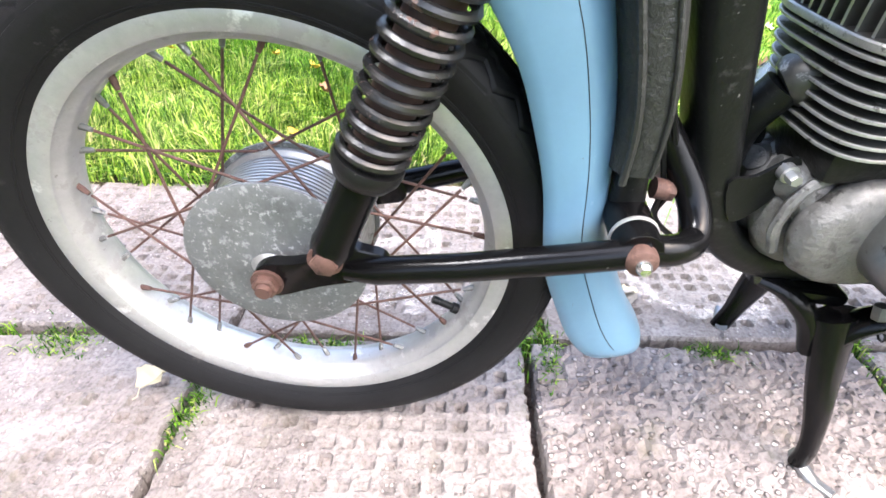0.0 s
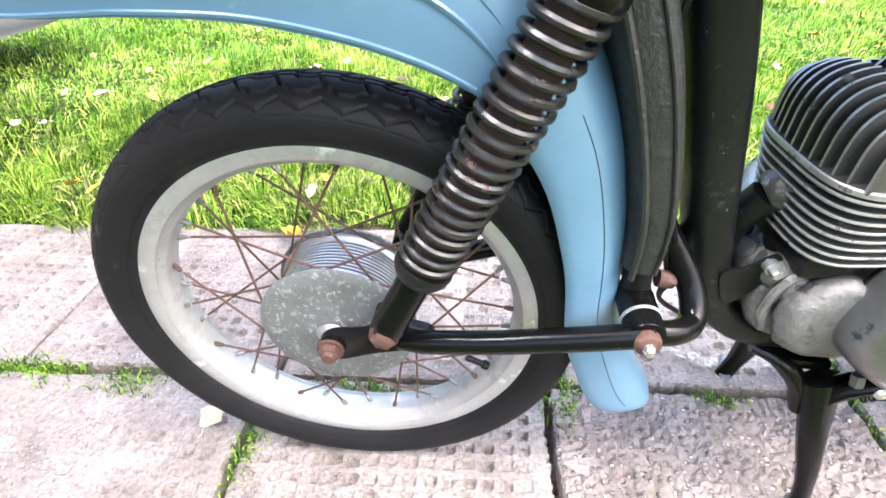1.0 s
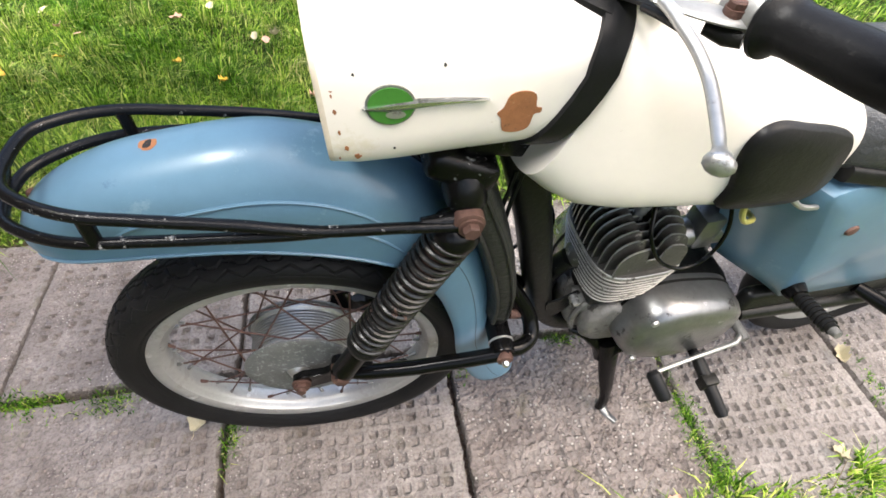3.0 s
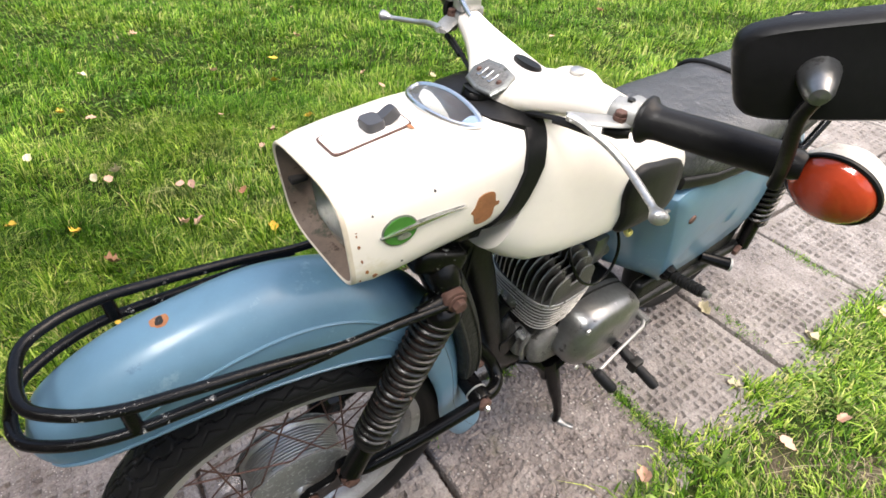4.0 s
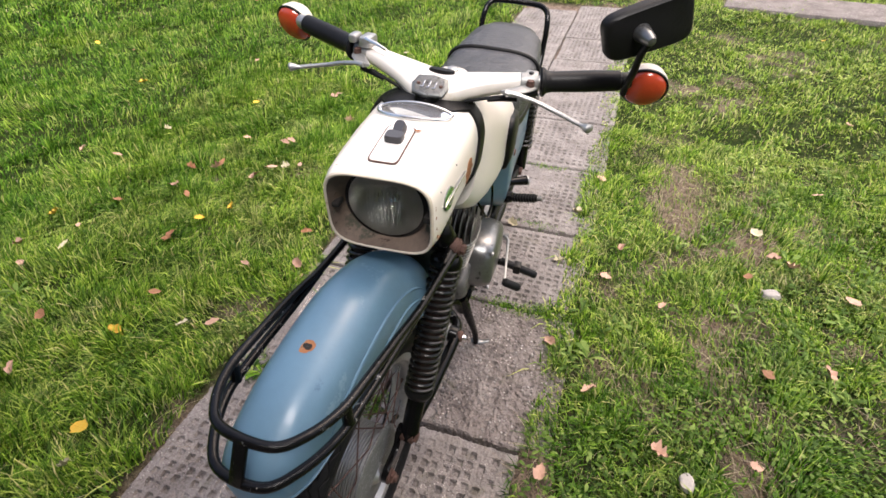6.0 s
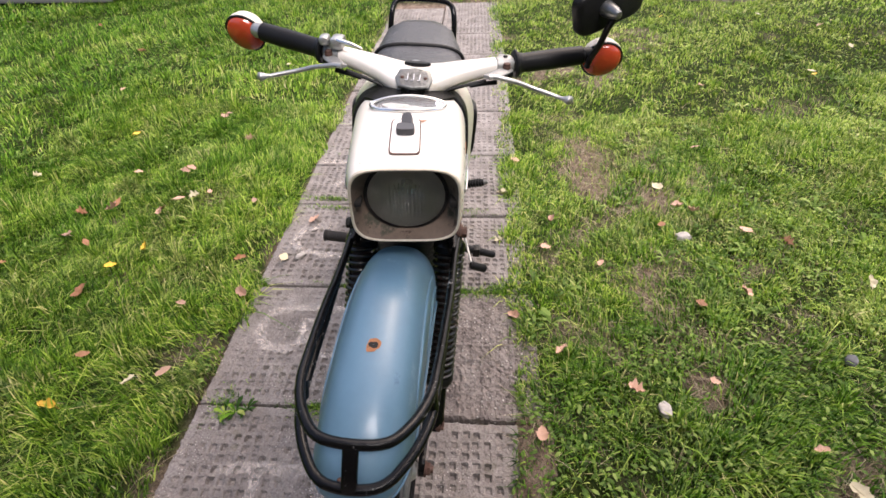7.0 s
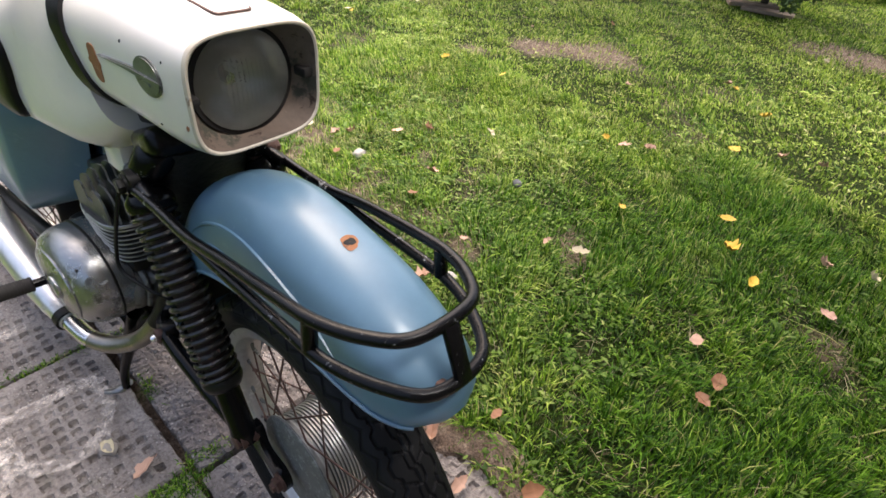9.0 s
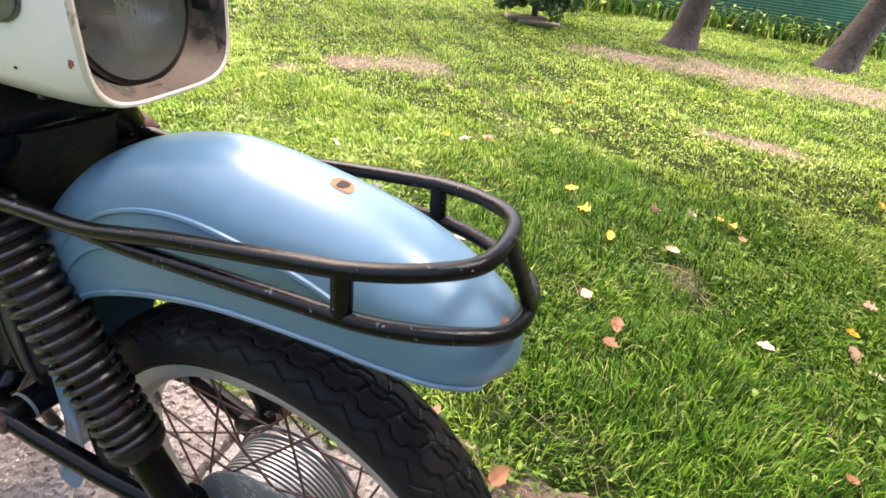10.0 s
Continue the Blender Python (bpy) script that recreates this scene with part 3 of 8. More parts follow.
for y in (-1, 1):
    bm = tube(B(), [(0.262, y * 0.045, 0.738), (0.266, y * 0.066, 0.722), (0.268, y * 0.078, 0.705), (0.268, y * 0.079, 0.692)], [0.024, 0.026, 0.024, 0.018], 16)
    part("shock_bracket", bm, RAIL, carrier, at=YOKE)
    bm = tube(B(), [(0.268, y * 0.070, 0.694), (0.268, y * 0.092, 0.694), (0.268, y * 0.094, 0.694), (0.268, y * 0.107, 0.693), (0.268, y * 0.109, 0.693)], [0.0150, 0.0150, 0.0180, 0.0180, 0.0155], 22)
    part("bush", bm, RUSTY if y < 0 else GREASE, carrier, "rusty steel bush" if y < 0 else "greasy black bush", at=YOKE)
    part("bolt", hexnut(rod(B(), (0.269, y * 0.108, 0.692), (0.269, y * 0.112, 0.692), 0.0140, 18), (0.269, y * 0.111, 0.692), (0, y, 0), 0.0105, 0.010), RUSTY if y < 0 else GREASE, carrier, "rusty hexagon bolt" if y < 0 else "greasy hexagon bolt", at=YOKE)
    # lower lug and pivot
    part("pivot_lug", tube(B(), [(0.348, y * 0.034, 0.400), (0.350, y * 0.032, 0.366), (0.352, y * 0.030, 0.334)], [0.015, 0.015, 0.017], 14), BLACK_WORN, carrier, at=PIVOT)
    part("pivot_bush", lathe(B(), [(0.0, y * 0.022), (0.0195, y * 0.022), (0.0205, y * 0.026), (0.0205, y * 0.092), (0.0195, y * 0.094), (0.0, y * 0.094)], (0.352, 0, 0.330), n=28), BLACK, carrier, at=PIVOT)
    part("pivot_ring", lathe(B(), [(0.0205, y * 0.0680), (0.0218, y * 0.0685), (0.0218, y * 0.0715), (0.0205, y * 0.0720)], (0.352, 0, 0.330), n=28), RIM, carrier, "pale washer", at=PIVOT)
    part("pivot_nut", lathe(B(), [(0.0, y * 0.092), (0.0125, y * 0.092), (0.0140, y * 0.095), (0.0142, y * 0.101), (0.0130, y * 0.105), (0.0095, y * 0.107), (0.0, y * 0.107)], (0.352, 0, 0.3285), n=24), RUSTY, carrier, "rusty pivot nut", at=PIVOT)
    part("pivot_bolt", lathe(B(), [(0.0, y * 0.1155), (0.0042, y * 0.1150), (0.0066, y * 0.1115), (0.0070, y * 0.106)], (0.352, 0, 0.3285), n=14), CHROME, carrier, "bright bolt end", at=PIVOT)
    part("lug_bolt", hexnut(rod(B(), (0.372, y * 0.030, 0.355), (0.384, y * 0.030, 0.353), 0.010, 12), (0.383, y * 0.030, 0.353), (1, 0, -0.1), 0.010, 0.008), RUSTY, carrier, at=PIVOT)

arms = part("swinging_fork", tube(B(), smooth_path([(0.352, -0.090, 0.3275), (0.385, -0.086, 0.320), (0.409, -0.066, 0.316), (0.412, -0.040, 0.338), (0.398, -0.022, 0.372), (0.380, -0.008, 0.405), (0.380, 0.008, 0.405), (0.398, 0.022, 0.372), (0.412, 0.040, 0.338), (0.409, 0.066, 0.316), (0.385, 0.086, 0.320), (0.352, 0.090, 0.3275)], 6), 0.0145, 12), BLACK, bike, "black tubular leading-link fork", at=LINK)
for y in (-1, 1):
    pts = [(0.362, y * 0.097, 0.3285), (0.30, y * 0.096, 0.3235), (0.20, y * 0.090, 0.3135), (0.115, y * 0.080, 0.3055), (0.085, y * 0.074, 0.3045)]
    part("arm", tube(B(), pts, [0.0142, 0.0142, 0.0142, 0.0145, 0.0120], 14), BLACK, arms, at=LINK)
    # forged end: a flat plate with the axle eye and the shock lug
    bm = B()
    out = smooth_path([(0.125, 0, 0.292), (0.125, 0, 0.318), (0.098, 0, 0.332), (0.088, 0, 0.354), (0.068, 0, 0.354), (0.054, 0, 0.322), (0.030, 0, 0.3155), (0.004, 0, 0.316), (-0.013, 0, 0.303), (-0.013, 0, 0.282), (0.004, 0, 0.273), (0.050, 0, 0.283), (0.090, 0, 0.288)], 4, True)
    loft(bm, [[Vector((q.x * k + 0.06 * (1 - k), y * h, q.z * k + 0.303 * (1 - k))) for q in out] for h, k in ((0.062, 0.96), (0.0635, 1.0), (0.0755, 1.0), (0.077, 0.96))])
    part("fork_end", bm, BLACK, arms, at=LINK)
    part("axle_nut", hexnut(rod(B(), (0.000, y * 0.076, 0.294), (0.000, y * 0.0805, 0.294), 0.0165, 20), (0.000, y * 0.0795, 0.294), (0, y, 0), 0.0135, 0.010), RUSTY, arms, "rusty axle nut", at=LINK)
    part("axle_end", rod(B(), (0.000, y * 0.088, 0.294), (0.000, y * 0.0955, 0.294), 0.0085, 12, 0.0075), RUSTY, arms, at=LINK)
    part("shock_bolt", hexnut(rod(B(), (0.078, y * 0.074, 0.3385), (0.078, y * 0.103, 0.3385), 0.0165, 18), (0.078, y * 0.102, 0.3385), (0, y, 0), 0.0128, 0.009), RUSTY, arms, "rusty shock bolt", at=LINK)


def make_shock(y):
    a, b = Vector((0.070, y * 0.083, 0.353)), Vector((0.2430, y * 0.084, 0.713))
    d = (b - a).normalized()
    ln = (b - a).length
    P = lambda t, off=0.0: a + d * (ln * t + off)
    shock = part("front_shock_absorber", tube(B(), [P(0.0, -0.012), P(0.0, 0.002), P(0.03), P(0.05), P(0.24)], [0.016, 0.019, 0.020, 0.0185, 0.0185], 20), BLACK, bike, "black shock absorber with a rust-flecked open coil spring", at=FRONT)
    part("spring_seat", tube(B(), [P(0.222), P(0.228), P(0.248), P(0.266), P(0.275)], [0.0205, 0.0250, 0.0292, 0.0302, 0.0292], 28), BLACK_WORN, shock, "dusty cup", at=FRONT)
    part("damper_tube", tube(B(), [P(0.26), P(0.95)], 0.0190, 18), INNER, shock, "rust-brown damper tube", at=FRONT)
    u = d.orthogonal().normalized()
    v = d.cross(u)
    turns, n = 20.0, 24
    pts = []
    for k in range(int(turns * n) + 1):
        f = k / (turns * n)
        an = 2 * math.pi * k / n
        pts.append(P(0.275 + 0.655 * f) + 0.0262 * (math.cos(an) * u + math.sin(an) * v))
    part("coil_spring", tube(B(), pts, 0.0041, 8), SPRING, shock, "coil spring with rust on its inner faces", at=FRONT)
    part("top_cup", tube(B(), [P(0.925), P(0.94), P(0.965), P(0.985), P(1.0)], [0.0290, 0.0310, 0.0300, 0.0240, 0.0150], 28), BLACK, shock, at=FRONT)


make_shock(-1)
make_shock(1)

# handlebar with cream cover, grips, levers, indicators and mirror
bm = B()
rings = []
for y, x, z, w, h in ((-0.158, 0.404, 0.9860, 0.0130, 0.0130), (-0.144, 0.402, 0.9840, 0.0165, 0.0150), (-0.106, 0.395, 0.9770, 0.0230, 0.0165), (-0.068, 0.388, 0.9690, 0.0340, 0.0185), (-0.034, 0.382, 0.9590, 0.0480, 0.0215), (0.0, 0.379, 0.9550, 0.0520, 0.0225)):
    rings.append((y, x, z, w, h))
rings += [(-y, x, z, w, h) for y, x, z, w, h in rings[-2::-1]]
rr = []
pts = smooth_path([(x, y, z) for y, x, z, w, h in rings], 3)
wh = smooth_path([(w, h, 0) for y, x, z, w, h in rings], 3)
for p, s in zip(pts, wh):
    rr.append([p + Vector((s.x * math.copysign(abs(math.cos(a)) ** 0.75, math.cos(a)), 0, s.y * math.copysign(abs(math.sin(a)) ** 0.75, math.sin(a)))) for a in [2 * math.pi * k / 24 for k in range(24)]])
loft(bm, rr)
bar = part("handlebar", bm, CREAM, bike, "cream handlebar cover with chipped paint", at=FRONT)


def super_plate(c, n, hu, hv, th, e=3.5, seg=28, up=(0, 1, 0)):
    """A thin plate with rounded corners, facing n."""
    n = Vector(n).normalized()
    u = (Vector(up) - n * Vector(up).dot(n)).normalized()
    v = n.cross(u)
    bm = B()
    rings = []
    for h, k in ((0, 1.0), (th * 0.7, 1.0), (th, 0.92)):
        ring = []
        for i in range(seg):
            a = 2 * math.pi * i / seg
            cu, cv = math.cos(a), math.sin(a)
            ring.append(Vector(c) + n * h + k * (u * hu * math.copysign(abs(cu) ** (2 / e), cu) + v * hv * math.copysign(abs(cv) ** (2 / e), cv)))
        rings.append(ring)
    loft(bm, rings)
    return bm


PN = Vector((-0.48, 0, 0.88))
plate_c = Vector((0.3400, 0.0, 0.9705))
plate = part("name_plate", super_plate(plate_c, PN, 0.0330, 0.0230, 0.006, 3.2, 8), GREY_BADGE, bar, "tarnished eight-sided plate", at=FRONT)
bm = B()
pu, pv = Vector((0, 1, 0)), PN.normalized().cross(Vector((0, 1, 0)))
for y in (-0.0105, 0.0, 0.0105):       # raised bars where the worn mark stands
    rot = Matrix((pu, pv, PN.normalized())).transposed().to_4x4()
    rbox(bm, plate_c + PN.normalized() * 0.0072 + pu * y, (0.0022, 0.0150, 0.002), 0.0005, rot, 1)
    rbox(bm, plate_c + PN.normalized() * 0.0072 + pu * (y + 0.002) + pv * 0.0065, (0.006, 0.002, 0.002), 0.0005, rot, 1)
part("plate_bars", bm, CHROME, plate, at=FRONT)
part("plate_face", super_plate(plate_c + PN.normalized() * 0.0052, PN, 0.0270, 0.0175, 0.0014, 3.2, 8), CASTING, plate, "tarnished grey face", at=FRONT)
for y in (-0.020, 0.020):
    part("screw", lathe(B(), [(0, 0.003), (0.003, 0.003), (0.0042, 0.0)], plate_c + PN.normalized() * 0.005 + pu * y, "Z", 10), RUSTY, plate, at=FRONT)
part("damper_plug", super_plate((0.394, 0.0, 0.9760), (0.1, 0, 1), 0.024, 0.009, 0.007, 2.4), GRIP, bar, "black rubber plug", at=FRONT)

for s in (-1, 1):
    ax = Vector((0.033, s * 0.125, 0.014)).normalized()
    gi = Vector((0.4065, s * 0.171, 0.9880))
    part("bar_tube", rod(B(), gi - ax * 0.035, gi + ax * 0.145, 0.0112, 14), ALU, bar, "bare alloy tube end", at=FRONT)
    grip = part("grip", tube(B(), [gi, gi + ax * 0.003, gi + ax * 0.006, gi + ax * 0.011, gi + ax * 0.020, gi + ax * 0.075, gi + ax * 0.128, gi + ax * 0.131], [0.021, 0.0245, 0.0240, 0.0185, 0.0168, 0.0175, 0.0165, 0.0140], 24), GRIP, bar, "black rubber handlebar grip", at=FRONT)
    clamp = part("lever_clamp", tube(B(), [gi - ax * 0.033, gi - ax * 0.031, gi - ax * 0.006, gi - ax * 0.003], [0.0135, 0.0160, 0.0165, 0.0150], 22), CLAMP, bar, "dull grey alloy clamp", at=FRONT)
    part("clamp_ear", rbox(B(), gi - ax * 0.018 + Vector((0.016, 0, 0.006)), (0.020, 0.022, 0.012), 0.003), CLAMP, clamp, at=FRONT)
    part("screw", hexnut(B(), gi - ax * 0.016 + Vector((-0.002, 0, 0.014)), (0, 0, 1), 0.0045, 0.004), GREASE, clamp, at=FRONT)
    pts = smooth_path([(0.400, s * 0.158, 0.982), (0.385, s * 0.156, 0.983), (0.366, s * 0.143, 0.983), (0.352, s * 0.130, 0.983), (0.346, s * 0.126, 0.983)], 4)
    part("lever_perch", tube(B(), pts, [0.0150 - 0.0060 * k / len(pts) for k in range(len(pts))], 14, flat=0.30), CLAMP, clamp, "flat grey lever bracket", at=FRONT)
    part("pivot_bolt", hexnut(rod(B(), (0.386, s * 0.159, 0.984), (0.386, s * 0.159, 0.991), 0.0072, 14), (0.386, s * 0.159, 0.990), (0, 0, 1), 0.0066, 0.006), RUSTY, clamp, "rusty bolt", at=FRONT)
    part("cable_adjuster", tube(B(), [(0.396, s * 0.168, 0.974), (0.388, s * 0.160, 0.972), (0.376, s * 0.150, 0.972)], [0.007, 0.0075, 0.004], 12), GREASE, clamp, at=FRONT)
    lp = smooth_path([(0.346, s * 0.127, 0.984), (0.350, s * 0.140, 0.983), (0.353, s * 0.160, 0.979), (0.356, s * 0.181, 0.974), (0.356, s * 0.205, 0.967), (0.348, s * 0.234, 0.962), (0.341, s * 0.254, 0.959), (0.335, s * 0.266, 0.959), (0.330, s * 0.273, 0.959)], 4)
    rad = [0.0054 - 0.0014 * k / len(lp) for k in range(len(lp))]
    rad[-9:] = [0.0041, 0.0046, 0.0056, 0.0074, 0.0084, 0.0093, 0.0096, 0.0085, 0.0050]
    part("brake_lever" if s > 0 else "clutch_lever", tube(B(), lp, rad, 12, flat=0.80), ALU, bar, "worn alloy hand lever with a ball end", at=FRONT)
    # bar-end indicator
    ic = gi + ax * 0.172 + Vector((0.011, 0, -0.014))
    fwd = Vector((-0.90, s * 0.10, -0.34)).normalized()
    rot = fwd.to_track_quat("Z", "Y").to_matrix().to_4x4()
    ind = part("indicator_lamp", lathe(B(), [(0.0, -0.041), (0.013, -0.039), (0.026, -0.032), (0.036, -0.021), (0.0415, -0.007), (0.0425, 0.0), (0.0425, 0.004), (0.039, 0.005)], (0, 0, 0), "Z", 36), WHITE_BULB, bar, "chalky white bar-end indicator", at=FRONT @ Matrix.Translation(ic) @ rot @ Matrix.Scale(0.88, 4))
    prof = []
    for k in range(17):
        a = k / 16
        prof.append((0.0400 * a, 0.004 + 0.020 * math.sqrt(max(0.0, 1 - a ** 2.3)) + 0.0002 * math.sin(a * 60)))
    part("lens", lathe(B(), prof, (0, 0, 0), "Z", 36), ORANGE, ind, "ribbed orange lens", at=FRONT @ Matrix.Translation(ic) @ rot @ Matrix.Scale(0.88, 4))
    part("lens_seal", lathe(B(), [(0.0400, 0.0045), (0.0432, 0.003), (0.0432, 0.0065), (0.0405, 0.0075)], (0, 0, 0), "Z", 36, closed=True), GRIP, ind, at=FRONT @ Matrix.Translation(ic) @ rot @ Matrix.Scale(0.88, 4))
    part("collar", tube(B(), [gi + ax * 0.130, gi + ax * 0.142, gi + ax * 0.148], [0.0135, 0.0135, 0.011], 18), ALU if s > 0 else GRIP, ind, at=FRONT)

STEM = FRONT @ Matrix.Translation((-0.029, 0, 0.022)) @ Matrix.Diagonal((1, 0.96, 1, 1))
# kill switch on the far bar and cables
part("dip_switch", rbox(rbox(B(), (0.428, 0.150, 0.985), (0.036, 0.024, 0.020), 0.006), (0.420, 0.172, 0.990), (0.028, 0.018, 0.016), 0.006), ALU, bar, "small alloy switch housing", at=STEM)
part("switch_lever", tube(B(), [(0.415, 0.148, 0.992), (0.405, 0.120, 0.990), (0.402, 0.100, 0.984)], [0.004, 0.0035, 0.0025], 8), CHROME, bar, at=STEM)
for s in (-1, 1):
    part("cable", tube(B(), smooth_path([(0.394, s * 0.130, 0.948), (0.388, s * 0.09, 0.938), (0.380, s * 0.05, 0.925), (0.372, s * 0.03, 0.900)], 5), 0.0032, 6), GRIP, bar, at=STEM)
    part("cable_sleeve", tube(B(), [(0.398, s * 0.150, 0.945), (0.392, s * 0.120, 0.942), (0.388, s * 0.100, 0.938)], [0.0042, 0.0040, 0.0034], 10), GRIP, bar, at=STEM)

# rear-view mirror: only its black back is turned to the road ahead
MQ = [Vector((0.377, -0.245, 1.090)), Vector((0.450, -0.350, 1.124)), Vector((0.472, -0.362, 1.052)), Vector((0.400, -0.258, 1.024))]
mc = sum(MQ, Vector()) / 4
MQ = [mc + (p - mc) * 1.04 for p in MQ]
mn = ((MQ[1] - MQ[0]).cross(MQ[3] - MQ[0])).normalized()
if mn.x > 0:
    mn = -mn


def quad_ring(k, off, e=5.0, n=40):
    """A rounded four-cornered ring of the mirror, scaled by k and moved off towards its back."""
    out = []
    for i in range(n):
        a = 2 * math.pi * i / n
        c, s = math.cos(a), math.sin(a)
        u, v = 0.5 + 0.5 * math.copysign(abs(c) ** (2 / e), c), 0.5 + 0.5 * math.copysign(abs(s) ** (2 / e), s)
        p = (MQ[0] * (1 - u) + MQ[1] * u) * (1 - v) + (MQ[3] * (1 - u) + MQ[2] * u) * v
        out.append(mc + (p - mc) * k + mn * off)
    return out


bm = B()
loft(bm, [quad_ring(0.94, -0.010), quad_ring(1.0, -0.008), quad_ring(1.0, 0.002), quad_ring(0.97, 0.007), quad_ring(0.90, 0.010)])
mir = part("rear_view_mirror", bm, GRIP, bar, "black plastic rear-view mirror on a bent arm")
bm = B()
bm.faces.new([bm.verts.new(p) for p in quad_ring(0.93, -0.0105)])
part("mirror_glass", bm, MIRROR, mir, "mirror glass")
mb = Vector((0.403, -0.302, 1.068))
part("ball_joint", lathe(B(), [(0.0, 0.024), (0.006, 0.0225), (0.0095, 0.015), (0.0115, 0.004), (0.0135, -0.010)], (0, 0, 0), "Z", 20), CASE, mir, "dull grey ball joint", at=Matrix.Translation(mb + mn * 0.002) @ mn.to_track_quat("Z", "Y").to_matrix().to_4x4())
part("mirror_arm", tube(B(), smooth_path([mb + mn * 0.016 + Vector((0, 0, -0.006)), Vector((0.398, -0.304, 1.040)), Vector((0.418, -0.298, 1.008)), Vector((0.440, -0.290, 0.980)), Vector((0.448, -0.286, 0.960))], 5), 0.0055, 10), GRIP, mir, "black bent arm")
# ---- the motorcycle: frame, headlamp nacelle, tank, engine, seat ----
def swept(pts, hw, th, n=24, e=4.0, th_end=None):
    """A rounded-box channel along points in the bike's middle plane; hw across, th along the plane."""
    P = smooth_path(pts, 5)
    rings = []
    for i, p in enumerate(P):
        d = (P[min(i + 1, len(P) - 1)] - P[max(i - 1, 0)]).normalized()
        nr = Vector((-d.z, 0, d.x))
        tk = th if th_end is None else th + (th_end - th) * min(1.0, 1.7 * i / len(P))
        rings.append([p + nr * tk * math.copysign(abs(math.cos(a)) ** (2 / e), math.cos(a)) + Vector((0, hw * math.copysign(abs(math.sin(a)) ** (2 / e), math.sin(a)), 0)) for a in [2 * math.pi * k / n for k in range(n)]])
    return loft_new(rings)


def loft_new(rings, **kw):
    bm = B()
    loft(bm, rings, **kw)
    return bm


# headlamp nacelle
NAC = [(-0.2620, 0.0920, 0.8560, 0.0780, 4.2), (-0.2400, 0.0970, 0.8570, 0.0820, 4.0), (-0.2000, 0.1010, 0.8595, 0.0855, 3.6), (-0.1300, 0.1050, 0.8635, 0.0880, 3.2), (-0.0600, 0.1085, 0.8640, 0.0870, 3.0), (-0.0150, 0.1105, 0.8640, 0.0840, 3.0)]


def nac_shear(k):
    return lambda v: k * (0.022 * (max(0.0, v - 0.3) / 0.7) ** 1.5 - 0.003 - 0.052 * (max(0.0, 0.25 - v) / 1.25) ** 1.1)


def nac_ring(x, hw, zc, hh, e, k, n=48):
    return super_ring(x, 0, zc, hw, hh, n, e, nac_shear(k))


def lean_front(bm):
    """Tips the upper front of the housing forwards."""
    for v in bm.verts:
        v.co.x -= 0.050 * (v.co.z - 0.80) * max(0.0, min(1.0, (-0.15 - v.co.x) / 0.09))
    return bm


rings = [nac_ring(x, hw, zc, hh, e, max(0.0, (x + 0.20) / 0.185)) for x, hw, zc, hh, e in NAC]
nacelle = part("headlamp_nacelle", lean_front(loft_new(rings, cap=False)), CREAM, bike, "cream headlamp housing with chips and rust", sharp=60, at=NOSE)
lip = [super_ring(x, 0, 0.8560, 0.0920 - d, 0.0780 - d, 48, 4.2) for x, d in ((-0.2620, 0.0), (-0.2652, 0.0003), (-0.2670, 0.0014), (-0.2672, 0.0034), (-0.2655, 0.0052))]
part("front_lip", lean_front(loft_new(lip, cap=False)), LIP, nacelle, "worn yellowed lip", at=NOSE)
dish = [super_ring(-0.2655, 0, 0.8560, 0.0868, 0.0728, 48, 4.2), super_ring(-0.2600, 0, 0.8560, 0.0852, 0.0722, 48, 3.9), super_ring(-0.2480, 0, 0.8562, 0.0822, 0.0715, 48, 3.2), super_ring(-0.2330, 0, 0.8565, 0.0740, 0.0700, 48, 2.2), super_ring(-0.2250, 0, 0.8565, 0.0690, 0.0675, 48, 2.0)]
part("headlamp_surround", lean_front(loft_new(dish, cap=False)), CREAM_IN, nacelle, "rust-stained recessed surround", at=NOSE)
HC = Vector((-0.232, 0, 0.8565))
part("gasket", lathe(B(), [(0.0655, -0.004), (0.0720, -0.004), (0.0720, 0.004), (0.0655, 0.004)], HC, "X", 56, closed=True), DARK, nacelle, "perished black gasket", at=NOSE)
prof = []
for k in range(31):
    a = k / 30
    prof.append((0.0005 + 0.0668 * a, -0.016 * math.sqrt(max(0.0, 1 - a ** 2.2)) - 0.002))
lens = lathe(B(), prof, HC, "X", 120)
for v in lens.verts:            # moulded flutes in the middle of the glass
    y, z = v.co.y - HC.y, v.co.z - HC.z
    fade = max(0.0, min(1.0, (0.036 - abs(y)) / 0.008)) * max(0.0, min(1.0, (0.040 - abs(z)) / 0.010))
    v.co.x -= 0.0030 * fade * abs(math.sin(math.pi * y / 0.0062))
lens = part("headlamp_lens", lens, GLASS, nacelle, "fluted domed headlamp glass", at=NOSE)
prof = [(0.004 + 0.062 * (k / 12), 0.050 - 0.050 * (k / 12) ** 2) for k in range(13)]
part("reflector", lathe(B(), prof, HC, "X", 48), REFLECTOR, nacelle, "dull reflector bowl", at=NOSE)
part("bulb_holder", rod(B(), HC + Vector((0.050, 0, 0)), HC + Vector((0.022, 0, 0)), 0.010, 16, 0.006), CHROME, nacelle, at=NOSE)
part("back_shell", loft_new([super_ring(-0.018, 0, 0.864, 0.105, 0.080, 32, 3.0), super_ring(-0.016, 0, 0.864, 0.02, 0.02, 32, 3.0)]), DARK, nacelle, at=NOSE)
for s in (-1, 1):
    part("clip", rbox(B(), (-0.250, s * 0.081, 0.856), (0.024, 0.016, 0.014 if s < 0 else 0.010), 0.003), DARK, nacelle, "dark broken clip", at=NOSE)
